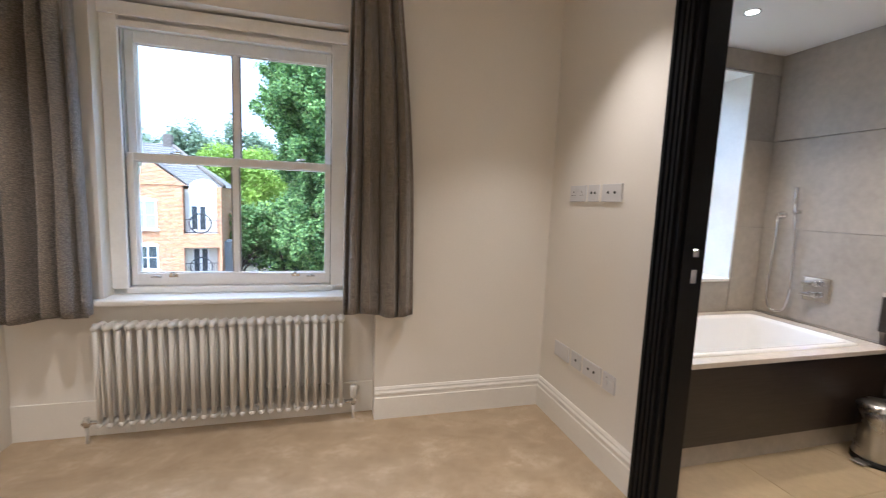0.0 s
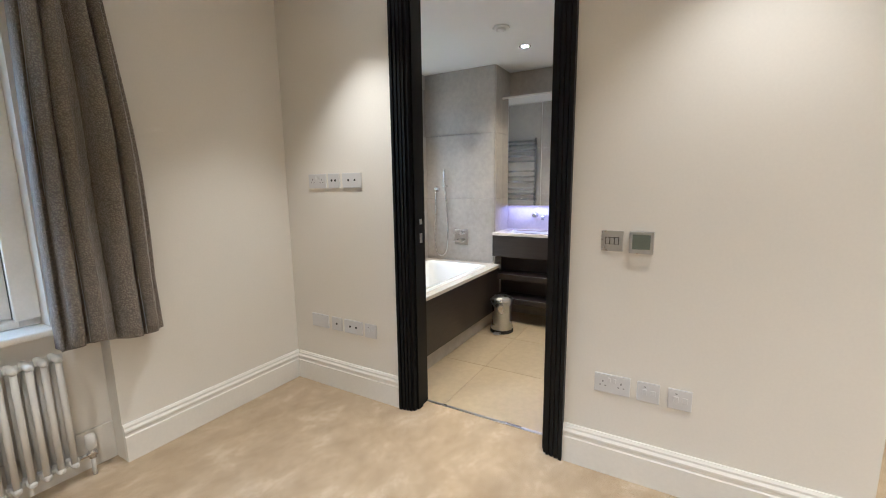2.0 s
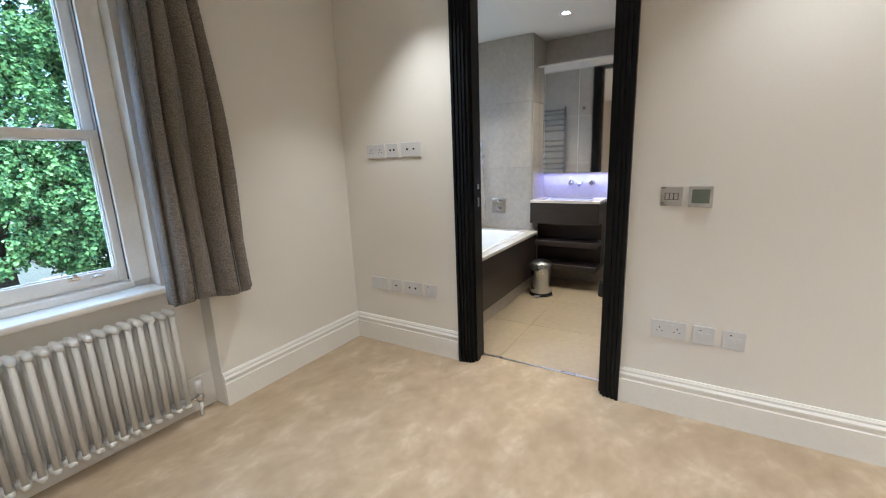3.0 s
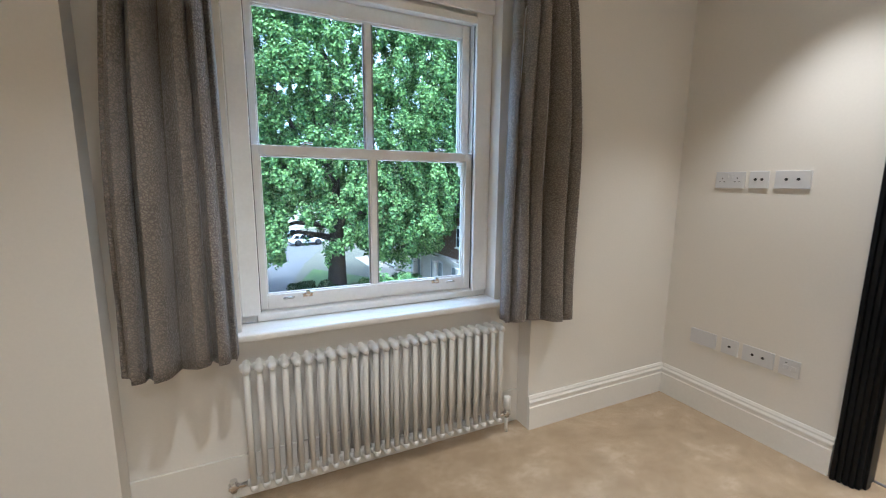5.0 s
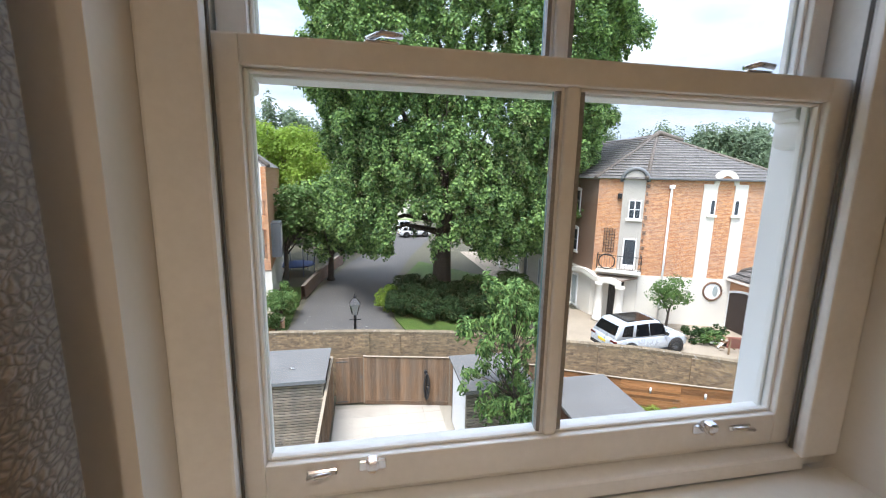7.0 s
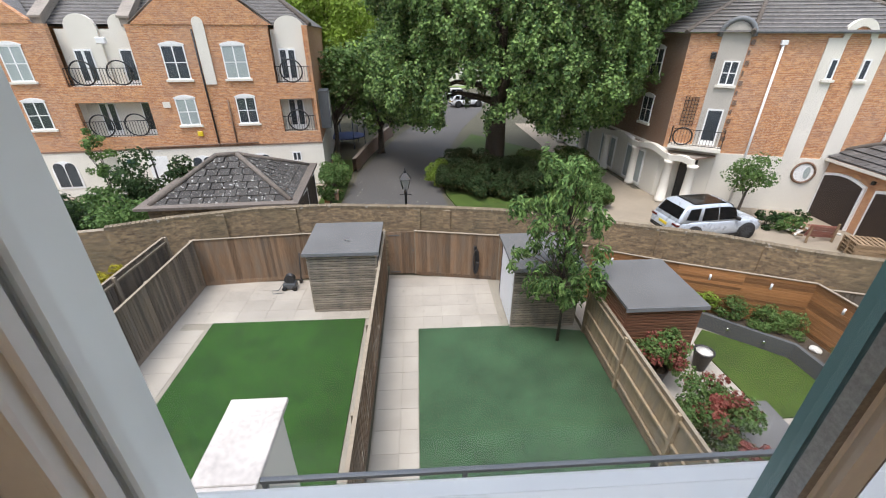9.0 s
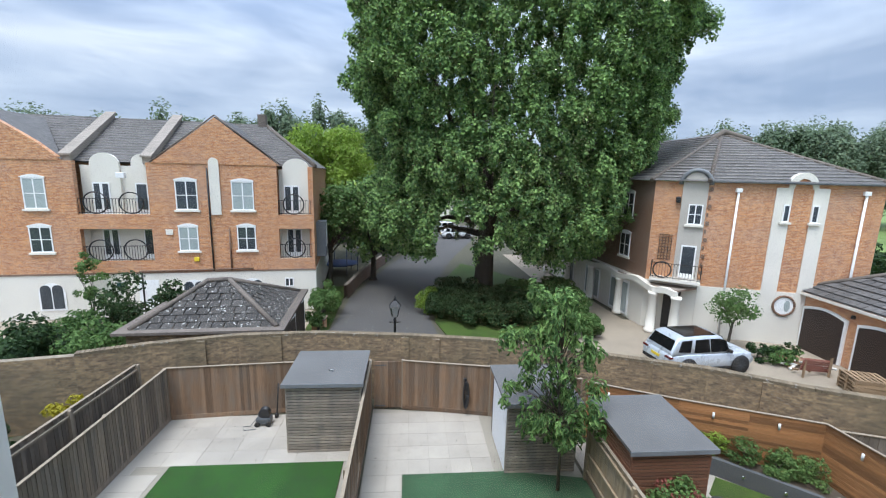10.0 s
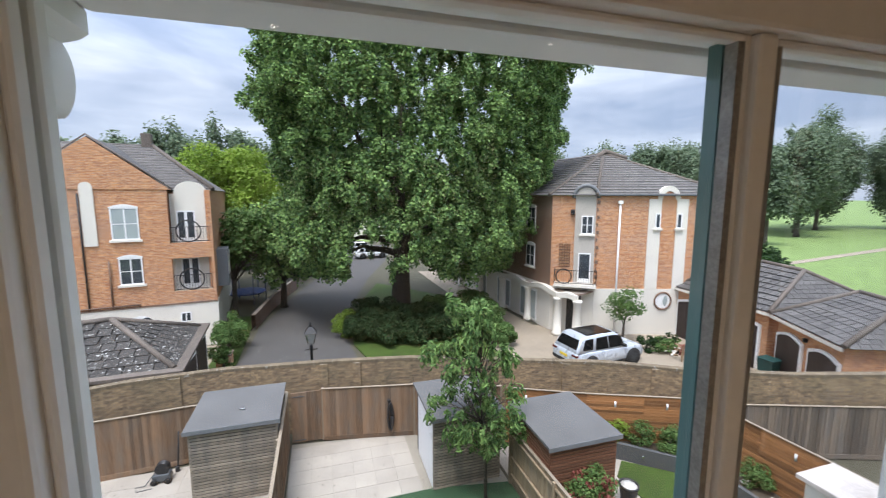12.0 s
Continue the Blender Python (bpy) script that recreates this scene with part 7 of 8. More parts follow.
# curved arcade with columns
COLS = [(13.06, 21.9), (12.45, 22.92), (12.2, 26.0), (11.85, 29.2), (11.6, 32.8), (11.35, 36.8)]
for cx, cy in COLS:
    bm = lathe(bmesh.new(), [(0.29, 0.0), (0.29, 0.16), (0.24, 0.2), (0.23, 1.0), (0.205, 2.05), (0.23, 2.08), (0.26, 2.14), (0.26, 2.24)], (cx, cy, G), 18)
    part("column", bm, M["render"], hr, "cream round column")
for (ax, ay), (bx, by) in zip(COLS, COLS[1:]):
    L = math.hypot(bx - ax, by - ay)
    n = 12
    swell = 0.035 * min(L, 3.4)
    lower_edge = [(L * k / n, 2.24 + swell * (1 - math.cos(2 * math.pi * k / n))) for k in range(n + 1)]
    upper_edge = [(L * (n - k) / n, 2.54 + swell * (1 - math.cos(2 * math.pi * (n - k) / n))) for k in range(n + 1)]
    bm = prism(bmesh.new(), lower_edge + upper_edge, -0.15, 0.15)
    bm.transform(pose(ax, ay, G, 0, 0, math.degrees(math.atan2(by - ay, bx - ax))))
    part("arcade_band", bm, M["render"], hr, "cream curved arcade band")
bm = bmesh.new()
poly = [(13.1, 21.9), (12.48, 22.95), (12.2, 26.0), (11.9, 29.2), (11.65, 32.8), (11.4, 36.8), (11.8, 36.8), (12.6, 23.9), (14.5, 22.45)]
prism(bm, poly, G + 2.5, G + 2.58, "z")
part("arcade_roof", bm, M["brick_dull"], hr)
# hipped roof
bm = bmesh.new()
E0, E1 = save @ Vector((UA - 0.15, -0.25, 0)), save @ Vector((UE + 0.2, -0.25, 0))
zE = G + EV + 0.03
P = [(E0.x, E0.y, zE), (E1.x, E1.y, zE), (Bw.x - 0.25, Bw.y, zE), (Fw.x - 0.25, Fw.y, zE), (18.95, 27.9, 4.27), (19.4, 31.0, 4.27), (17.2, 44, 4.25), (26.5, 33, zE)]
v = [bm.verts.new(p) for p in P]
for f in ((0, 1, 4), (2, 0, 4), (3, 2, 4, 6), (1, 7, 5, 4), (7, 5, 6)):
    bm.faces.new([v[i] for i in f])
part("roof", bm, M["tile_roof"], hr, "grey tiled hipped roof")
bm = bmesh.new()
a0, a1, a2, a3 = (Vector(P[i]) for i in (0, 1, 4, 4))
for k in range(1, 18):
    t = k / 18
    tube(bm, [a0.lerp(a3, t) + Vector((0, 0, 0.02)), a1.lerp(a2, t) + Vector((0, 0, 0.02))], 0.05, 4)
b0, b1 = Vector(P[2]), Vector(P[3])
for k in range(1, 18):
    t = k / 18
    tube(bm, [b0.lerp(a3, t) + Vector((0, 0, 0.02)), b1.lerp(Vector(P[6]), t) + Vector((0, 0, 0.02))], 0.035, 4)
for k in range(1, 18):
    t = k / 18
    tube(bm, [b0.lerp(a3, t) + Vector((0, -0.01, 0.03)), a0.lerp(a3, t) + Vector((0, -0.01, 0.03))], 0.045, 4)
part("tile_courses", bm, M["tile_edge"], hr)["kind"] = "stuff"
for i, j in ((0, 4), (2, 4), (1, 4)):
    part("hip_tiles", tube(bmesh.new(), [P[i], P[j]], 0.11, 6), M["tile_hip"], hr)
part("hip_tiles", tube(bmesh.new(), [P[4], P[5]], 0.12, 6), M["tile_hip"], hr)
part("gable_trim", tube(bmesh.new(), [(16.6, 27.2, 3.0), (18.9, 27.7, 4.4), (20.2, 27.0, 3.85)], 0.2, 6), M["tile_hip"], hr)


# ---- garages ----


def hip_roof(th, c0, c1, c2, c3, apex0, apex1, rows, mat, ridge_mat, piece=True, width=0.34, length=0.36):
    """A hipped roof with lapped tiles. Corners go round; apexes are the ridge's ends."""
    bm = bmesh.new()
    v = [bm.verts.new(p) for p in (c0, c1, c2, c3, apex0, apex1)]
    for f in ((0, 1, 5, 4), (1, 2, 5), (2, 3, 4, 5), (3, 0, 4)):
        bm.faces.new([v[i] for i in f])
    bm.faces.new([v[3], v[2], v[1], v[0]])
    part("roof_deck", bm, mat, th)
    places = []
    for a, b, q, p in ((c0, c1, apex1, apex0), (c1, c2, apex1, apex1)):
        a, b, p, q = (Vector(w) for w in (a, b, p, q))
        mid0, mid1 = (a + b) / 2, (p + q) / 2
        slope = (mid1 - mid0)
        ex = (b - a).normalized()
        ez = ex.cross(slope.normalized())
        if ez.z < 0:
            ez = -ez
        ey = ez.cross(ex)
        for r in range(rows):
            t = (r + 0.5) / rows
            l, rr = a.lerp(p, t), b.lerp(q, t)
            L = (rr - l).length
            n = int(L / width)
            for k in range(n):
                c = l.lerp(rr, (k + 0.5 + (0.25 if r % 2 else -0.0)) / max(n, 1)) if n else l
                m = Matrix((ex, ey, ez)).transposed().to_4x4()
                places.append(Matrix.Translation(c + ez * 0.035) @ m @ pose(0, 0, 0, -4.5, 0, 0))
    if piece:
        pieces("roof_tile", th, mat, (width - 0.012, length, 0.026), places[:298], 0.006)
    for a, b in ((c0, apex0), (c1, apex1), (c2, apex1), (c3, apex0), (apex0, apex1)):
        part("ridge_tiles", tube(bmesh.new(), [Vector(a) + Vector((0, 0, 0.05)), Vector(b) + Vector((0, 0, 0.06))], 0.10, 8), ridge_mat, th)


ga = thing("garage", (-8, 19.6, G), "brick garage with mossy hipped tile roof and cream door frames", "garage")
hip_roof(ga, (-10.45, 17.25, -4.42), (-5.45, 17.55, -4.42), (-5.88, 22.3, -4.42), (-10.85, 22.0, -4.42), (-8.75, 19.6, -3.2), (-8.0, 19.75, -3.2), 7, M["mosstile"], M["tile_hip"], width=0.40, length=0.44)
gbm = prism(bmesh.new(), [(-10.55, 17.2), (-5.42, 17.45), (-5.85, 22.35), (-10.95, 22.1)], G, -4.46, "z")
part("garage_wall", gbm, M["oldbrick"], ga)
ring = [(-10.85, 16.9), (-5.1, 17.2), (-5.55, 22.65), (-11.25, 22.35)]
inner = [(-10.42, 17.28), (-5.48, 17.56), (-5.9, 22.28), (-10.82, 21.98)]
for k in range(4):
    j = (k + 1) % 4
    part("parapet_coping", prism(bmesh.new(), [ring[k], ring[j], inner[j], inner[k]], -4.46, -4.36, "z"), M["tile_hip"], ga, "worn grey coping round the roof")
for ya in (17.9, 20.1):
    bm = box(bmesh.new(), (-5.62 - (ya - 17.5) * 0.088, ya, G), (-5.36 - (ya - 17.5) * 0.088, ya + 1.9, -4.6))
    part("door_frame", bm, M["upvc"], ga)
    part("garage_door", box(bmesh.new(), (-5.60 - (ya - 17.5) * 0.088, ya + 0.12, G), (-5.345 - (ya - 17.5) * 0.088, ya + 1.78, -4.72)), M["garage_door"], ga)

def garage_wing(label, line, back, apex0, apex1, rows, doors, top=-3.95):
    """A row of garages: brick walls, hipped tile roof, dark doors in pale arched frames along the line."""
    (ax, ay), (bx, by) = line
    th = thing("garage", ((ax + bx) / 2, (ay + by) / 2, G), label, "garage", "garages")
    (cx, cy), (dx, dy) = back
    hip_roof(th, (ax, ay, top), (bx, by, top), (cx, cy, top), (dx, dy, top), apex0, apex1, rows, M["tile_roof"], M["tile_hip"])
    L = math.hypot(bx - ax, by - ay)
    base = pose(ax, ay, G, 0, 0, math.degrees(math.atan2(by - ay, bx - ax)))
    mid = Vector(((ax + bx + cx + dx) / 4, (ay + by + cy + dy) / 4, 0))
    foot = [tuple((Vector((px, py, 0)) + (mid - Vector((px, py, 0))).normalized() * 0.3).to_2d()) for px, py in ((ax, ay), (bx, by), (cx, cy), (dx, dy))]
    part("garage_wall", prism(bmesh.new(), foot, G, top - 0.02, "z"), M["brick"], th)
    part("fascia", wall_run([(ax, ay), (bx, by)], top - 0.16, top - 0.03, 0.03), M["render"], th)
    for d0, d1 in doors:
        n = 8
        arch = [(d1 - (d1 - d0) * k / n, 2.12 + 0.2 * math.sin(math.pi * k / n)) for k in range(n + 1)]
        bm = prism(bmesh.new(), [(d0, 0.0), (d1, 0.0)] + arch, 0.13, 0.4)
        bm.transform(base)
        fr = part("door_frame", bm, M["upvc"], th, "pale arched door frame")
        inset = [(d1 - 0.11 - (d1 - d0 - 0.22) * k / n, 2.02 + 0.19 * math.sin(math.pi * k / n)) for k in range(n + 1)]
        bm = prism(bmesh.new(), [(d0 + 0.11, 0.0), (d1 - 0.11, 0.0)] + inset, 0.10, 0.36)
        bm.transform(base)
        part("garage_door", bm, M["garage_door"], fr)
    bm = bmesh.new()
    for (p, q), (r, _) in zip(zip(doors, doors[1:]), ((d[1], 0) for d in doors)):
        x = (p[1] + q[0]) / 2
        box(bm, (x - 0.06, 0.05, 2.3), (x + 0.06, 0.2, 2.46), 0.02)
    if len(doors) > 1:
        bm.transform(base)
        part("wall_lamp", bm, M["iron"], th)
    return th


garage_wing("orange brick garages with dark doors and grey hipped roof", ((18.95, 21.4), (18.6, 15.5)), ((24.6, 14.2), (27.0, 20.4)), (22.3, 18.6, -2.3), (22.0, 16.4, -2.4), 9, ((0.55, 2.75), (3.2, 5.45)))
garage_wing("orange brick garages angled towards the garden wall", ((18.55, 15.4), (16.6, 11.65)), ((21.4, 9.7), (23.6, 13.4)), (20.9, 13.6, -2.75), (20.0, 11.8, -2.75), 9, ((0.3, 1.95), (2.3, 3.95)), -3.96)

# ---- cars ----


def car(name, at, heading, paint, label, L=4.5, W=1.88, H=1.70, tall=1.0):
    """A car: lower body with bonnet, cabin shell with set-on glass, lamps, arches, wheels with rims."""
    x, y, z = at
    th = thing(name, at, label, "car", "parked cars")
    T = pose(x, y, z, 0, 0, heading)
    h, w, belt = L / 2, W / 2, 0.58 * H

    def put(nm, bm, mat, parent=th, lab=""):
        bm.transform(T)
        return part(nm, bm, mat, parent, lab)

    def loft(rings, shade=True):
        bm = bmesh.new()
        rows = [[bm.verts.new(p) for p in r] for r in rings]
        n = len(rows[0])
        for a, b in zip(rows, rows[1:]):
            for i in range(n):
                bm.faces.new((a[i], a[(i + 1) % n], b[(i + 1) % n], b[i])).smooth = shade
        bm.faces.new(rows[0][::-1])
        bm.faces.new(rows[-1])
        return bm

    def hull(xs, top, half, low):
        """Cross-section of the lower body: tucked sill, full flank, rounded shoulder."""
        k = ((0.90, low), (0.985, low + 0.10), (1.0, low + (top - low) * 0.55), (0.975, top - 0.09), (0.93, top - 0.025), (0.82, top))
        return [(xs, -half * a, b) for a, b in k] + [(xs, half * a, b) for a, b in k[::-1]]

    put("body", loft([hull(-h, belt - 0.22, w * 0.84, 0.42), hull(-h + 0.06, belt - 0.06, w * 0.92, 0.34), hull(-h + 0.30, belt + 0.01, w * 0.98, 0.26), hull(-h + 0.9, belt + 0.02, w, 0.25), hull(0.0, belt, w * 0.985, 0.24), hull(h - 1.45, belt + 0.0, w * 0.99, 0.25), hull(h - 0.9, belt - 0.02, w, 0.26), hull(h - 0.35, belt - 0.09, w * 0.95, 0.27), hull(h - 0.08, belt - 0.18, w * 0.86, 0.30), hull(h, belt - 0.32, w * 0.74, 0.36)]), paint)
    # cabin: x, height of the roof, half-width at the top
    cab = [(-h + 0.12, belt + 0.06, w * 0.84), (-h + 0.26, belt + 0.30, w * 0.80), (-h + 0.44, H - 0.10, w * 0.74), (-h + 0.62, H - 0.04, w * 0.73), (-0.45, H, w * 0.74), (0.15, H - 0.02, w * 0.73), (0.45, H - 0.07, w * 0.72), (h - 1.22, belt + 0.08, w * 0.82)]

    def flank(xs, zz, out=0.0):
        ct = [float(np.interp(xs, [c[0] for c in cab], [c[i] for c in cab])) for i in (1, 2)]
        t = (zz - (belt - 0.03)) / max(0.02, ct[0] - 0.05 - (belt - 0.03))
        return w * 0.93 + (ct[1] - w * 0.93) * min(max(t, 0), 1) + out

    rings = []
    for xs, zt, wt in cab:
        k = ((w * 0.93, belt - 0.03), (wt + 0.006, zt - 0.06), (wt - 0.035, zt - 0.012), (wt * 0.7, zt + 0.012))
        rings.append([(xs, -a, b) for a, b in k] + [(xs, a, b) for a, b in k[::-1]])
    put("cabin", loft(rings), paint)

    def side_pane(sy, outline):
        bm = bmesh.new()
        a = [bm.verts.new((px, sy * flank(px, pz, 0.014), pz)) for px, pz in outline]
        b = [bm.verts.new((px, sy * flank(px, pz, -0.02), pz)) for px, pz in outline]
        bm.faces.new(a)
        bm.faces.new(b[::-1])
        for i in range(len(a)):
            j = (i + 1) % len(a)
            bm.faces.new((a[i], b[i], b[j], a[j]))
        return bm

    lo, hi = belt + 0.05, H - 0.13
    for sy in (-1, 1):
        put("side_window", side_pane(sy, [(-h + 0.42, lo + 0.06), (-h + 0.98, lo + 0.02), (-h + 1.12, hi), (-h + 0.62, hi - 0.03)]), M["car_glass"])
        put("side_window", side_pane(sy, [(-h + 1.16, lo), (-0.22, lo - 0.01), (-0.22, hi + 0.02), (-h + 1.28, hi)]), M["car_glass"])
        put("side_window", side_pane(sy, [(-0.16, lo - 0.01), (h - 1.40, lo - 0.01), (0.62, hi - 0.08), (0.32, hi), (-0.16, hi + 0.02)]), M["car_glass"])
        put("door_mirror", box(bmesh.new(), (h - 1.55, sy * (w + 0.02) - 0.10, belt + 0.02), (h - 1.42, sy * (w + 0.02) + 0.10, belt + 0.16), 0.03, 2), M["tyre"])
        put("tail_lamp", box(bmesh.new(), (-h + 0.0, sy * w * 0.74 - 0.18, belt - 0.18), (-h + 0.16, sy * w * 0.74 + 0.16, belt - 0.09), 0.03, 2), M["redlight"])
        put("headlamp", box(bmesh.new(), (h - 0.36, sy * w * 0.72 - 0.16, belt - 0.28), (h - 0.08, sy * w * 0.72 + 0.16, belt - 0.17), 0.03, 2), M["chrome"])
        put("sill", box(bmesh.new(), (-h + 1.2, sy * w * 0.97 - 0.03, 0.25), (h - 1.25, sy * w * 0.97 + 0.03, 0.35), 0.01), M["tyre"], th, "black plastic sill")
        for xs in (-h + 0.86, h - 0.86):
            put("wheel_arch", lathe(bmesh.new(), [(0.02, -0.05), (0.425, -0.05), (0.435, 0.0), (0.425, 0.012), (0.02, 0.012)], (xs, sy * w * 0.992, 0.37), 28, "y"), M["tyre"])
            tyre = put("wheel", lathe(bmesh.new(), [(0.24, -0.115), (0.34, -0.11), (0.37, -0.08), (0.37, 0.08), (0.34, 0.11), (0.24, 0.115)], (xs, sy * (w - 0.07), 0.37), 28, "y"), M["tyre"])
            bm = bmesh.new()
            yy = sy * (w + 0.03)
            for k in range(10):
                a = 2 * math.pi * k / 10
                tube(bm, [(xs, yy, 0.37), (xs + 0.24 * math.cos(a), yy + sy * 0.01, 0.37 + 0.24 * math.sin(a))], 0.017, 5)
            tube(bm, [(xs + 0.25 * math.cos(2 * math.pi * k / 24), yy, 0.37 + 0.25 * math.sin(2 * math.pi * k / 24)) for k in range(25)], 0.015, 5)
            put("rim", bm, M["rail_grey"], tyre)

    def slope_pane(xa, za, wa, xb, zb, wb, out):
        bm = bmesh.new()
        q = [(xa, -wa, za), (xa, wa, za), (xb, wb, zb), (xb, -wb, zb)]
        a = [bm.verts.new((p[0] + out[0], p[1], p[2] + out[1])) for p in q]
        b = [bm.verts.new((p[0] - out[0], p[1], p[2] - out[1])) for p in q]
        bm.faces.new(a)
        bm.faces.new(b[::-1])
        for i in range(4):
            j = (i + 1) % 4
            bm.faces.new((a[i], b[i], b[j], a[j]))
        return bm

    put("rear_window", slope_pane(-h + 0.16, belt + 0.12, w * 0.74, -h + 0.40, H - 0.16, w * 0.64, (-0.025, 0.012)), M["car_glass"])
    put("windscreen", slope_pane(h - 1.27, belt + 0.11, w * 0.76, 0.50, H - 0.10, w * 0.64, (0.012, 0.03)), M["car_glass"])
    put("glass_roof", box(bmesh.new(), (-h + 0.85, -w * 0.60, H - 0.035), (0.22, w * 0.60, H + 0.018), 0.012), M["car_glass"], th, "dark glass roof")
    put("number_plate", box(bmesh.new(), (-h - 0.012, -0.26, belt - 0.32), (-h + 0.03, 0.26, belt - 0.20), 0.004), M["plate"], th, "yellow rear number plate")
    put("rear_bumper", box(bmesh.new(), (-h - 0.02, -w * 0.84, 0.33), (-h + 0.16, w * 0.84, 0.50), 0.03, 2), M["tyre"])
    return th


car("parked_car", (12.3, 18.95, G - 0.015), 6, M["car_silver"], "silver sport utility car with dark glass roof", L=4.3, H=1.64)
for cx_, cy_, ch_, cl_, chh in ((5.6, 56.5, 10, 4.3, 1.5), (5.0, 63, 5, 4.3, 1.5)):
    car("parked_car", (cx_, cy_, G - 0.02), ch_, M["car_white"], "white car at the end of the road", L=cl_, H=chh)
for cx_, cy_ in ((-1.9, 46.4), (-3.2, 49.0)):
    car("parked_car", (cx_, cy_, G - 0.02), 150, M["car_dark"], "dark parked car beside the road", L=4.4, H=1.5)

# ---- street lamp ----
lp = thing("street_lamp", (-1.13, 18.0, G), "black Victorian-style street lamp with glass lantern", "street lamp")
part("post", lathe(bmesh.new(), [(0.14, 0), (0.14, 0.35), (0.10, 0.42), (0.075, 0.5), (0.055, 1.2), (0.05, 2.45), (0.07, 2.5), (0.045, 2.56), (0.06, 2.62)], (-1.13, 18.0, G), 16), M["iron"], lp)
part("ladder_bar", rod(bmesh.new(), (-1.36, 18.0, G + 2.42), (-0.90, 18.0, G + 2.42), 0.018), M["iron"], lp)
bm = bmesh.new()
zb, zt = G + 2.66, G + 3.08
for sx in (-1, 1):
    for sy in (-1, 1):
        tube(bm, [(-1.13 + sx * 0.10, 18 + sy * 0.10, zb), (-1.13 + sx * 0.19, 18 + sy * 0.19, zt)], 0.013, 5)
part("lantern_frame", bm, M["iron"], lp)
bm = bmesh.new()
a = [bm.verts.new((-1.13 + sx * 0.095, 18 + sy * 0.095, zb)) for sx, sy in ((-1, -1), (1, -1), (1, 1), (-1, 1))]
b = [bm.verts.new((-1.13 + sx * 0.185, 18 + sy * 0.185, zt)) for sx, sy in ((-1, -1), (1, -1), (1, 1), (-1, 1))]
for i in range(4):
    bm.faces.new((a[i], a[(i + 1) % 4], b[(i + 1) % 4], b[i]))
part("lantern_glass", bm, M["bal_glass"], lp)
bm = bmesh.new()
a = [bm.verts.new((-1.13 + sx * 0.22, 18 + sy * 0.22, zt)) for sx, sy in ((-1, -1), (1, -1), (1, 1), (-1, 1))]
b = [bm.verts.new((-1.13 + sx * 0.07, 18 + sy * 0.07, zt + 0.22)) for sx, sy in ((-1, -1), (1, -1), (1, 1), (-1, 1))]
for i in range(4):
    bm.faces.new((a[i], a[(i + 1) % 4], b[(i + 1) % 4], b[i]))
bm.faces.new(b)
bm.faces.new(a[::-1])
lathe(bm, [(0.05, 0.22), (0.06, 0.28), (0.03, 0.33), (0.035, 0.37), (0.004, 0.44)], (-1.13, 18, zt), 10)
part("lantern_cap", bm, M["iron"], lp)

# ---- small things outside ----
mw = thing("pressure_washer", (-5.25, 15.2, G), "grey garden machine with hose by the fence", "garden tool")
part("machine_body", box(bmesh.new(), (-5.45, 15.05, G + 0.06), (-5.0, 15.35, G + 0.26), 0.04, 2), M["rail_grey"], mw)
part("hose_reel", lathe(bmesh.new(), [(0.17, -0.09), (0.18, -0.08), (0.10, -0.06), (0.10, 0.06), (0.18, 0.08), (0.17, 0.09)], (-5.2, 15.2, G + 0.40), 20, "y"), M["pot"], mw)
for wx in (-5.4, -5.05):
    part("wheel", lathe(bmesh.new(), [(0.05, -0.03), (0.08, -0.025), (0.08, 0.025), (0.05, 0.03)], (wx, 15.03, G + 0.08), 14, "y"), M["tyre"], mw)
part("hose", tube(bmesh.new(), [(-5.4, 15.1, G + 0.3), (-5.6, 15.0, G + 0.05), (-5.85, 15.05, G + 0.012), (-5.75, 14.85, G + 0.012), (-5.4, 14.9, G + 0.012)], 0.012, 6), M["planter"], mw)
pl_ = thing("garden_pole", (-4.95, 15.6, G), "dark upright pole leaning on the fence", "pole")
part("pole", rod(bmesh.new(), (-4.95, 15.55, G), (-4.9, 15.72, G + 1.15), 0.022), M["pot"], pl_)
part("pole_head", box(bmesh.new(), (-5.0, 15.5, G), (-4.9, 15.6, G + 0.16), 0.01), M["pot"], pl_)
hb = thing("hanging_hose", (1.35, 15.3, G + 0.3), "dark coiled hose hanging on the fence", "hose")
bm = bmesh.new()
for k in range(5):
    rr_ = 0.15 + 0.02 * k
    tube(bm, [(1.33 + 0.008 * k + (rr_ - 0.10) * 0.7 * math.cos(a / 20 * 6.283), 15.40 - 0.02 * k, G + 0.80 + rr_ * 2.1 * math.sin(a / 20 * 6.283)) for a in range(21)], 0.026, 6)
part("coils", bm, M["pot"], hb)
part("hook", box(bmesh.new(), (1.29, 15.44, G + 1.2), (1.39, 15.52, G + 1.34), 0.01), M["pot"], hb)
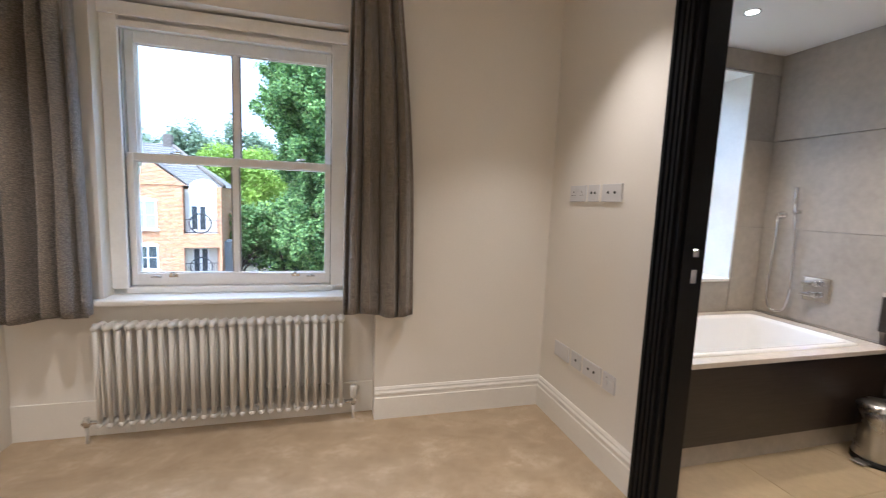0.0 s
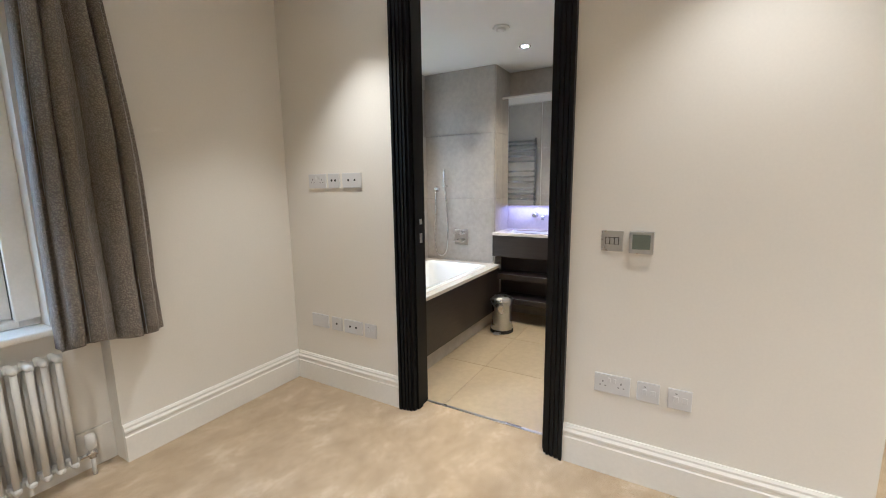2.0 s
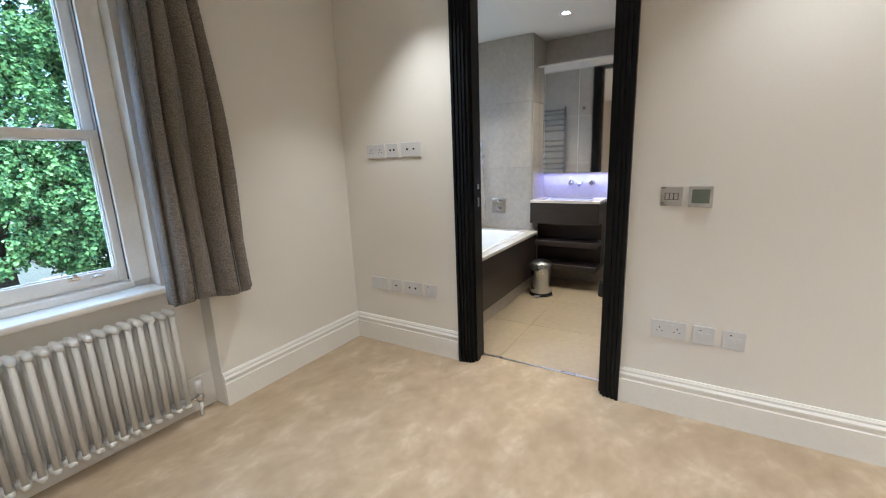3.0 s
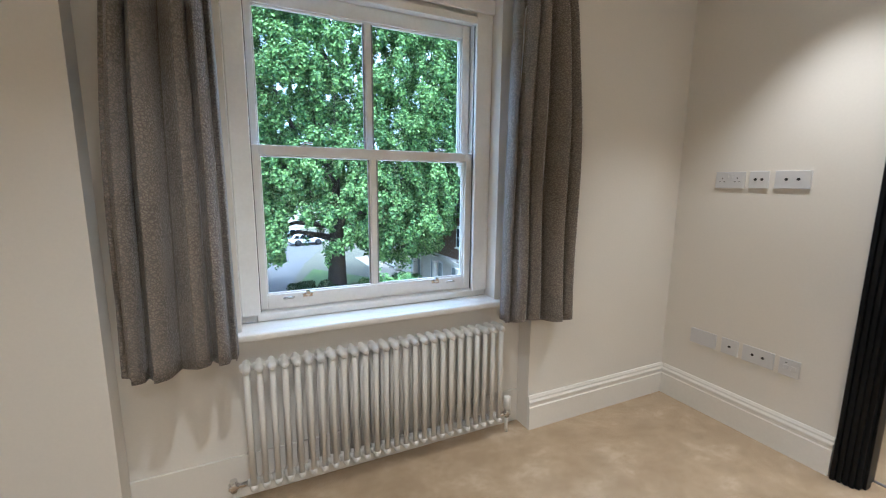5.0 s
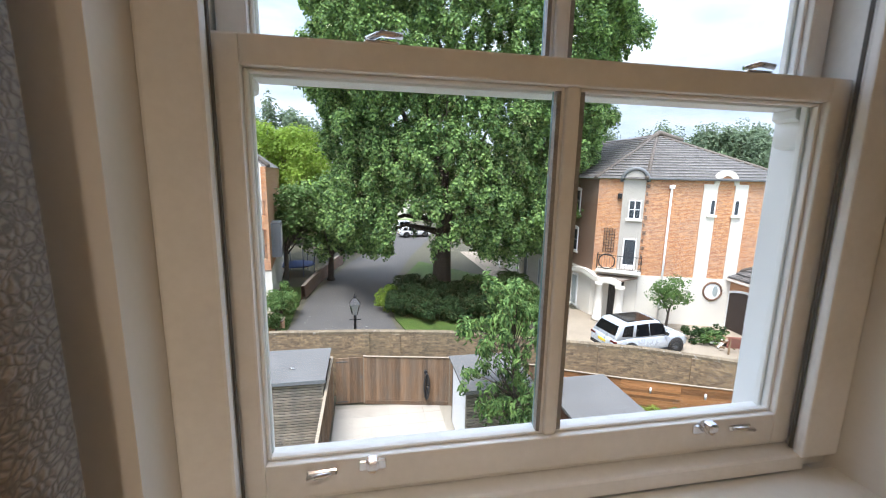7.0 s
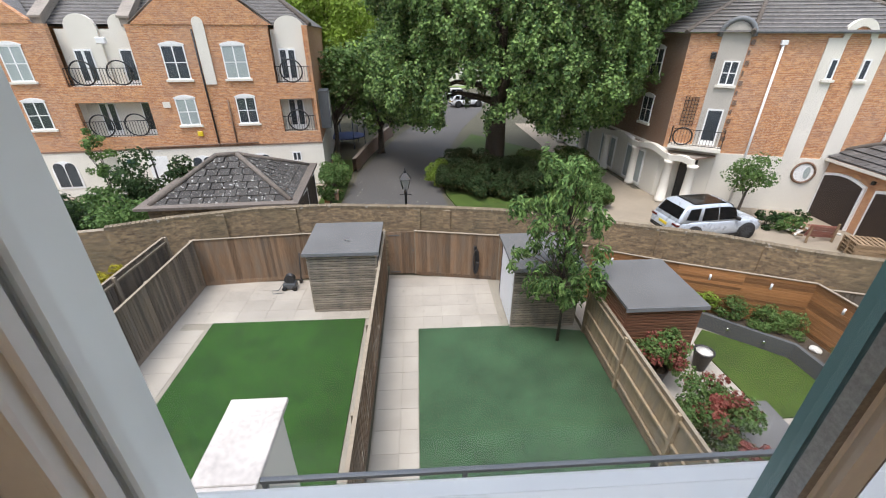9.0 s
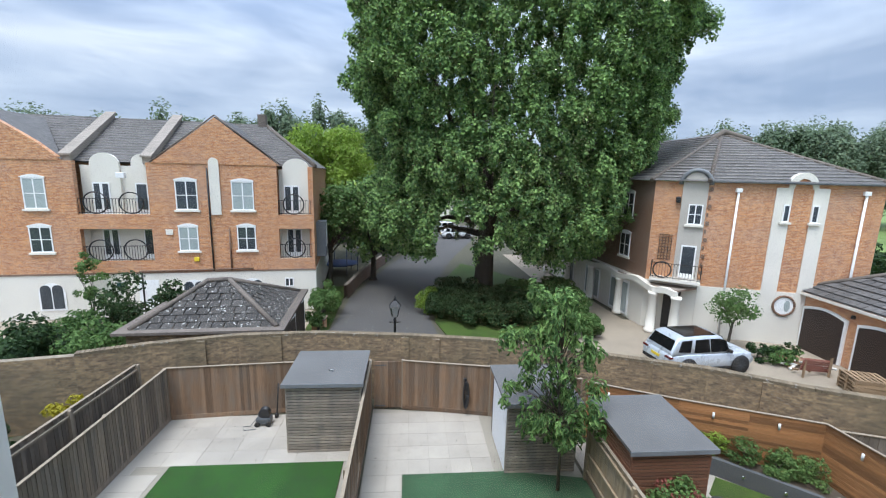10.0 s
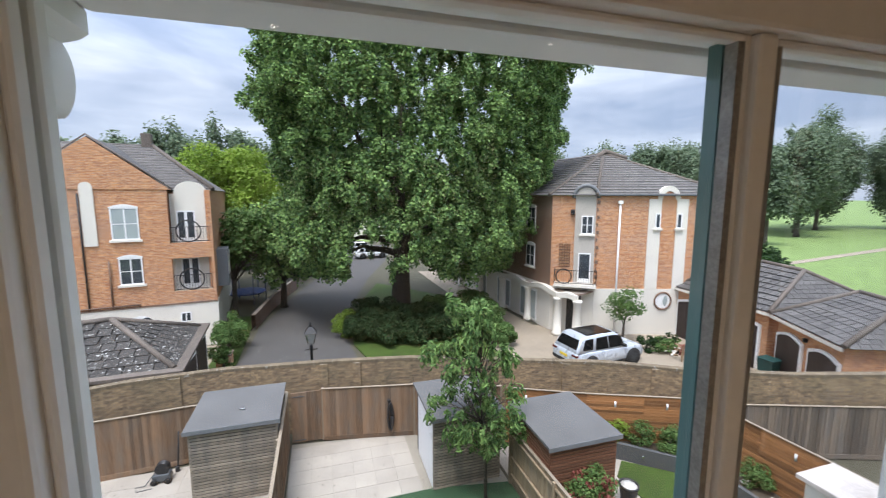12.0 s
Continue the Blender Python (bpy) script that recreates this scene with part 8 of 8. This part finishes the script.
# red-tipped shrubs in pots along the pale fence
for k, (sx, sy, rx, rz) in enumerate(((5.35, 10.2, 0.62, 0.55), (5.45, 8.35, 0.75, 0.62), (5.4, 6.9, 0.6, 0.5))):
    pt = thing("plant_pot", (sx, sy, G), "square black plant pot holding a shrub", "plant pot", "fence planters")
    part("pot_body", lathe(bmesh.new(), [(0.20, 0), (0.26, 0.42), (0.28, 0.43), (0.28, 0.48), (0.24, 0.48), (0.22, 0.42)], (sx, sy, G), 18), M["pot"], pt)
    part("soil", lathe(bmesh.new(), [(0.21, 0.40), (0.22, 0.44), (0.01, 0.45)], (sx, sy, G), 16), M["soil"], pt)
    shrub("red_tipped_shrub", (sx, sy, G + 0.44), (rx, rx, rz), M["leaf_mid"], "shrub with red young leaves growing in a pot", 420, 0.075, 30, 300 + k, "fence shrubs", M["leaf_red"])
pt = thing("plant_pot", (6.85, 10.6, G), "tall round black pot with white pebbles", "plant pot")
part("pot_body", lathe(bmesh.new(), [(0.16, 0), (0.24, 0.55), (0.26, 0.56), (0.26, 0.60), (0.22, 0.60), (0.21, 0.54)], (6.85, 10.6, G), 20), M["pot"], pt)
part("pebbles", lathe(bmesh.new(), [(0.20, 0.52), (0.21, 0.565), (0.02, 0.575)], (6.85, 10.6, G), 18), M["pebble"], pt)
tb = thing("garden_store", (6.6, 7.9, G), "low grey storage bench", "bench")
part("bench_top", box(bmesh.new(), (5.95, 6.9, G + 0.50), (7.25, 8.95, G + 0.56), 0.01), M["felt"], tb)
part("bench_body", box(bmesh.new(), (6.0, 6.95, G), (7.2, 8.9, G + 0.50), 0.01), M["planter"], tb)
pn = thing("planter_wall", (9.2, 10.8, G), "dark grey raised planter edging the lawn", "planter")
PLN = [(6.9, 13.0), (8.05, 12.25), (9.62, 10.8), (9.80, 8.0), (9.85, 5.5)]
part("planter_edge", wall_run(PLN, G - 0.01, G + 0.5, 0.06), M["planter"], pn)
part("planter_soil", prism(bmesh.new(), [(7.2, 12.9), (8.1, 12.28), (9.66, 10.83), (9.84, 8.0), (9.9, 5.5), (10.6, 5.5), (10.5, 8.0), (10.28, 11.58), (7.3, 12.85)], G, G + 0.42, "z"), M["soil"], pn)
for k, (lx, ly) in enumerate(((8.45, 11.82), (9.1, 11.22), (9.66, 9.9))):
    part("step_light", lathe(bmesh.new(), [(0.05, 0.0), (0.05, -0.02), (0.03, -0.03)], (lx - 0.05, ly - 0.05, G + 0.3), 12, "y"), M["chrome"], pn)
for k in range(6):
    st = thing("white_stone", (10.0 + 0.05 * (k % 2), 10.6 - 0.75 * k, G + 0.42), "rounded white decorative stone", "stone", "planter stones")
    bm = bmesh.new()
    bmesh.ops.create_icosphere(bm, subdivisions=2, radius=0.15)
    for v_ in bm.verts:
        v_.co *= 1 + 0.35 * noise.noise(v_.co * 6 + Vector((k, 0, 0)))
        v_.co.z *= 0.6
    bm.transform(Matrix.Translation((10.0 + 0.05 * (k % 2), 10.6 - 0.75 * k, G + 0.47)))
    part("stone", bm, M["pebble"], st)
for k, (sx, sy, r) in enumerate(((8.1, 12.55, 0.34), (8.7, 12.15, 0.4), (9.3, 11.75, 0.38), (9.85, 11.35, 0.42), (10.2, 9.8, 0.36), (10.2, 8.3, 0.36), (7.5, 12.7, 0.3), (10.2, 6.9, 0.36))):
    shrub("planter_shrub", (sx, sy, G + 0.40), (r, r, 0.36), M["leaf_mid"] if k % 2 else M["leaf_lime"] if k == 0 else M["leaf_mid"], "rounded green shrub in the raised planter", 330, 0.06, 22, 330 + k, "planter shrubs")
# small tree and rubble by the right house
st = thing("small_tree", (15.2, 20.6, G), "small leaning tree beside the cream wall", "tree")
part("trunk", limbs(bmesh.new(), (15.1, 20.6, G - 0.02), (15.2, 20.6, G + 1.4), 0.07, [(14.5, 20.6, G + 2.6), (15.6, 20.5, G + 2.8), (16.2, 20.6, G + 2.2), (14.3, 20.5, G + 1.8)], 400), M["bark"], st)
leaf_cloud("crown", M["leaf_mid"], st, blob_clumps((15.2, 20.6, G + 2.2), (1.25, 0.9, 0.85), 36, 0.25, 0.5, 401, 0.3, 0.5), 300, 0.12, 402)
for k, (sx, sy) in enumerate(((16.6, 19.6), (17.3, 19.3))):
    shrub("low_weeds", (sx, sy, G), (0.6, 0.5, 0.22), M["leaf_mid"], "low weeds on the forecourt", 150, 0.12, 12, 410 + k)
rub = thing("rubble_heap", (16.9, 18.9, G), "heap of broken timber and white rubble", "rubble")
rr2 = random.Random(7)
for k in range(26):
    bm = box(bmesh.new(), (-rr2.uniform(0.08, 0.5), -0.05, -0.04), (rr2.uniform(0.08, 0.5), 0.05, 0.04), 0.01)
    bm.transform(pose(16.9 + rr2.gauss(0, 0.45), 18.6 + rr2.gauss(0, 0.35), G + 0.06 + abs(rr2.gauss(0, 0.16)), rr2.uniform(-20, 20), rr2.uniform(-25, 25), rr2.uniform(0, 180)))
    part("scrap", bm, (M["pallet"], M["redwood"], M["pebble"])[k % 3], rub)
bn = thing("broken_bench", (16.7, 17.7, G), "red-stained broken wooden bench", "bench")
for k in range(6):
    bm = box(bmesh.new(), (-0.75, -0.04, -0.012), (0.75, 0.04, 0.012), 0.004)
    bm.transform(pose(16.75, 17.75 - 0.02 * k, G + 0.25 + 0.10 * k, 68, 8, 4))
    part("slat", bm, M["redwood"], bn)
for sx in (-0.6, 0.6):
    part("leg", box(bmesh.new(), (16.75 + sx - 0.03, 17.6, G - 0.015), (16.75 + sx + 0.03, 17.68, G + 0.85), 0.006), M["pallet"], bn)


def pallet_stack(x, y, n, az):
    for k in range(n):
        th = thing("wooden_pallet", (x, y, G + 0.145 * k), "pale wooden pallet in a stack", "pallet", "pallet stack")
        T = pose(x, y, G - 0.015 + 0.145 * k, 0, 0, az + (k % 3 - 1) * 2)
        for i in range(7):
            bm = box(bmesh.new(), (-0.6 + i * 0.185, -0.5, 0.122), (-0.6 + i * 0.185 + 0.1, 0.5, 0.144), 0.003)
            bm.transform(T)
            part("deck_board", bm, M["pallet"], th)
        for yb in (-0.5, -0.05, 0.4):
            bm = box(bmesh.new(), (-0.6, yb, 0.0), (0.61, yb + 0.1, 0.122), 0.004)
            bm.transform(T)
            part("bearer", bm, M["pallet"], th)


pallet_stack(17.35, 16.3, 5, -20)
for k, (bx, by) in enumerate(((18.0, 14.9), (18.55, 14.55))):
    wb = thing("wheelie_bin", (bx, by, G), "dark green wheeled refuse bin", "bin", "refuse bins")
    bm = bmesh.new()
    a = [bm.verts.new((bx + sx * 0.22, by + sy * 0.24, G - 0.015)) for sx, sy in ((-1, -1), (1, -1), (1, 1), (-1, 1))]
    b = [bm.verts.new((bx + sx * 0.28, by + sy * 0.33, G + 0.95)) for sx, sy in ((-1, -1), (1, -1), (1, 1), (-1, 1))]
    for i in range(4):
        bm.faces.new((a[i], a[(i + 1) % 4], b[(i + 1) % 4], b[i]))
    bm.faces.new(b)
    bm.faces.new(a[::-1])
    part("bin_body", bm, M["greenbin"], wb)
    part("bin_lid", box(bmesh.new(), (bx - 0.30, by - 0.36, G + 0.952), (bx + 0.30, by + 0.35, G + 1.04), 0.03), M["greenbin"], wb)
# low brick wall and trampoline on the left of the road
lw = thing("low_brick_wall", (-4.6, 34, G), "low red brick wall beside the road", "wall")
part("brickwork", wall_run([(-4.75, 29.0), (-4.3, 33), (-3.3, 38.5), (-2.9, 40)], G - 0.03, G + 0.9, 0.12), M["brick_dull"], lw)
bp_ = thing("brick_pier", (-5.1, 23.6, G), "short brick pier by the house", "pier")
part("pier_body", box(bmesh.new(), (-5.6, 23.3, G - 0.03), (-4.95, 23.9, G + 0.55)), M["brick"], bp_)
part("pier_cap", box(bmesh.new(), (-5.65, 23.25, G + 0.55), (-4.9, 23.95, G + 0.63), 0.02), M["brick_dull"], bp_)
tp = thing("trampoline", (-6.3, 36.5, G), "round dark blue trampoline with net", "trampoline")
part("bed", lathe(bmesh.new(), [(1.4, 0.72), (1.45, 0.78), (1.3, 0.80), (0.02, 0.80)], (-6.3, 36.5, G), 24), M["net"], tp)
for k in range(6):
    a = k * math.pi / 3
    part("leg", rod(bmesh.new(), (-6.3 + 1.4 * math.cos(a), 36.5 + 1.4 * math.sin(a), G - 0.03), (-6.3 + 1.4 * math.cos(a), 36.5 + 1.4 * math.sin(a), G + 2.3), 0.03, None, 6), M["net"], tp)
# pale house at the far end of the road
fh = thing("far_house", (6, 84, G), "pale house at the far end of the road", "house")
part("wall", box(bmesh.new(), (-2, 80, G - 0.05), (16, 88, G + 6)), M["render"], fh)
bm = bmesh.new()
prism(bm, [(-2.4, G + 6), (16.4, G + 6), (14, G + 9), (0, G + 9)], 79.6, 88.4)
part("roof", bm, M["tile_roof"], fh)
for k in range(4):
    for w in (1.0, 3.8):
        part("window", box(bmesh.new(), (0 + 4 * k, 79.95, G + w), (1.3 + 4 * k, 80.05, G + w + 1.4)), M["pane_far"], fh)
# park lamp and path
sheet("park_path", [(38, 34), (140, 52), (140, 54), (38, 35)], G - 0.03, G - 0.02, M["drive"], "pale path across the park", "path")

# climbing plant, white door, wall lantern and sign on the left house
CUR[0] = pose(-6.35, 26.9, G, 0, 0, 7.4)
part("garden_door", box(bmesh.new(), (-9.12, -0.05, 0.0), (-8.12, -0.031, 2.05), 0.004), M["upvc"], hl, "white half-glazed door")
bm = rod(bmesh.new(), (-7.72, -0.16, 1.45), (-7.72, -0.16, 1.75), 0.08, 0.1, 8)
lathe(bm, [(0.12, 0.0), (0.02, 0.16)], (-7.72, -0.16, 1.75), 8)
box(bm, (-7.74, -0.12, 1.5), (-7.70, -0.02, 1.54))
part("wall_lantern", bm, M["iron"], hl)
part("wall_sign", box(bmesh.new(), (-10.15, -0.08, 1.55), (-9.65, -0.032, 1.95), 0.01), M["greenbin"], hl, "small green sign")
CUR[0] = Matrix.Identity(4)
shrub("climbing_plant", (-17.1, 24.6, G), (0.9, 0.5, 2.0), M["leaf_mid"], "tall climbing plant against the house", 170, 0.13, 26, 500)
shrub("garden_bush", (-15.4, 20.5, G), (1.7, 1.2, 1.0), M["leaf_mid"], "large leafy garden bush", 200, 0.13, 24, 501, "neighbour's bushes")
# fallen leaves on the paving
flv = random.Random(61)
fl = thing("fallen_leaves", (-5, 14.6, G), "scattered dry fallen leaves on the paving", "leaves", "", "stuff")
bm = bmesh.new()
for k in range(70):
    lx, ly = flv.choice(((flv.uniform(-8.0, -4.2), flv.uniform(13.4, 15.3)), (flv.uniform(-1.6, 2.0), flv.uniform(12.9, 15.2)), (flv.uniform(-7.0, -2.6), flv.uniform(9, 13.2))))
    zz = G + (0.026 if ly < 13.25 and lx < -2 else 0.003)
    a = flv.uniform(0, 6.28)
    r = flv.uniform(0.02, 0.045)
    q = [bm.verts.new((lx + r * math.cos(a + d) * e, ly + r * math.sin(a + d) * e, zz + 0.006 * (i % 2))) for i, (d, e) in enumerate(((0, 1), (1.57, 0.5), (3.14, 1), (4.71, 0.5)))]
    bm.faces.new(q)
part("leaves", bm, M["soil"], fl)
pin = thing("roof_vent", (-2.9, 14.4, -4.57), "small metal vent lying on the shed roof", "vent")
part("vent_cap", rod(bmesh.new(), (-2.98, 14.42, -4.555), (-2.82, 14.36, -4.548), 0.02, None, 8), M["steel"], pin)
# pale petals fallen on the road
pet = thing("fallen_petals", (-1.5, 24, G), "pale fallen petals scattered over the road", "petals", "", "stuff")
bm = bmesh.new()
for k in range(220):
    py_ = flv.uniform(18.5, 36)
    px_ = flv.uniform(-4.2, 0.3) + max(0, py_ - 29) * 0.22
    a = flv.uniform(0, 6.28)
    r = flv.uniform(0.025, 0.05)
    bm.faces.new([bm.verts.new((px_ + r * math.cos(a + d), py_ + r * math.sin(a + d), G - 0.014 + 0.004 * i)) for i, d in enumerate((0, 2.1, 4.2))])
part("petals", bm, M["pebble"], pet)
# more tangled scrub and the tilted bench by the forecourt
for k, (sx, sy, r_, mt) in enumerate(((15.6, 19.3, 0.8, "leaf_dark"), (16.3, 18.9, 0.7, "leaf_mid"), (17.0, 19.6, 0.8, "leaf_dark"))):
    shrub("scrub", (sx, sy, G), (r_, 0.5, 0.35), M[mt], "tangled scrub and cuttings on the forecourt", 130, 0.12, 16, 520 + k)
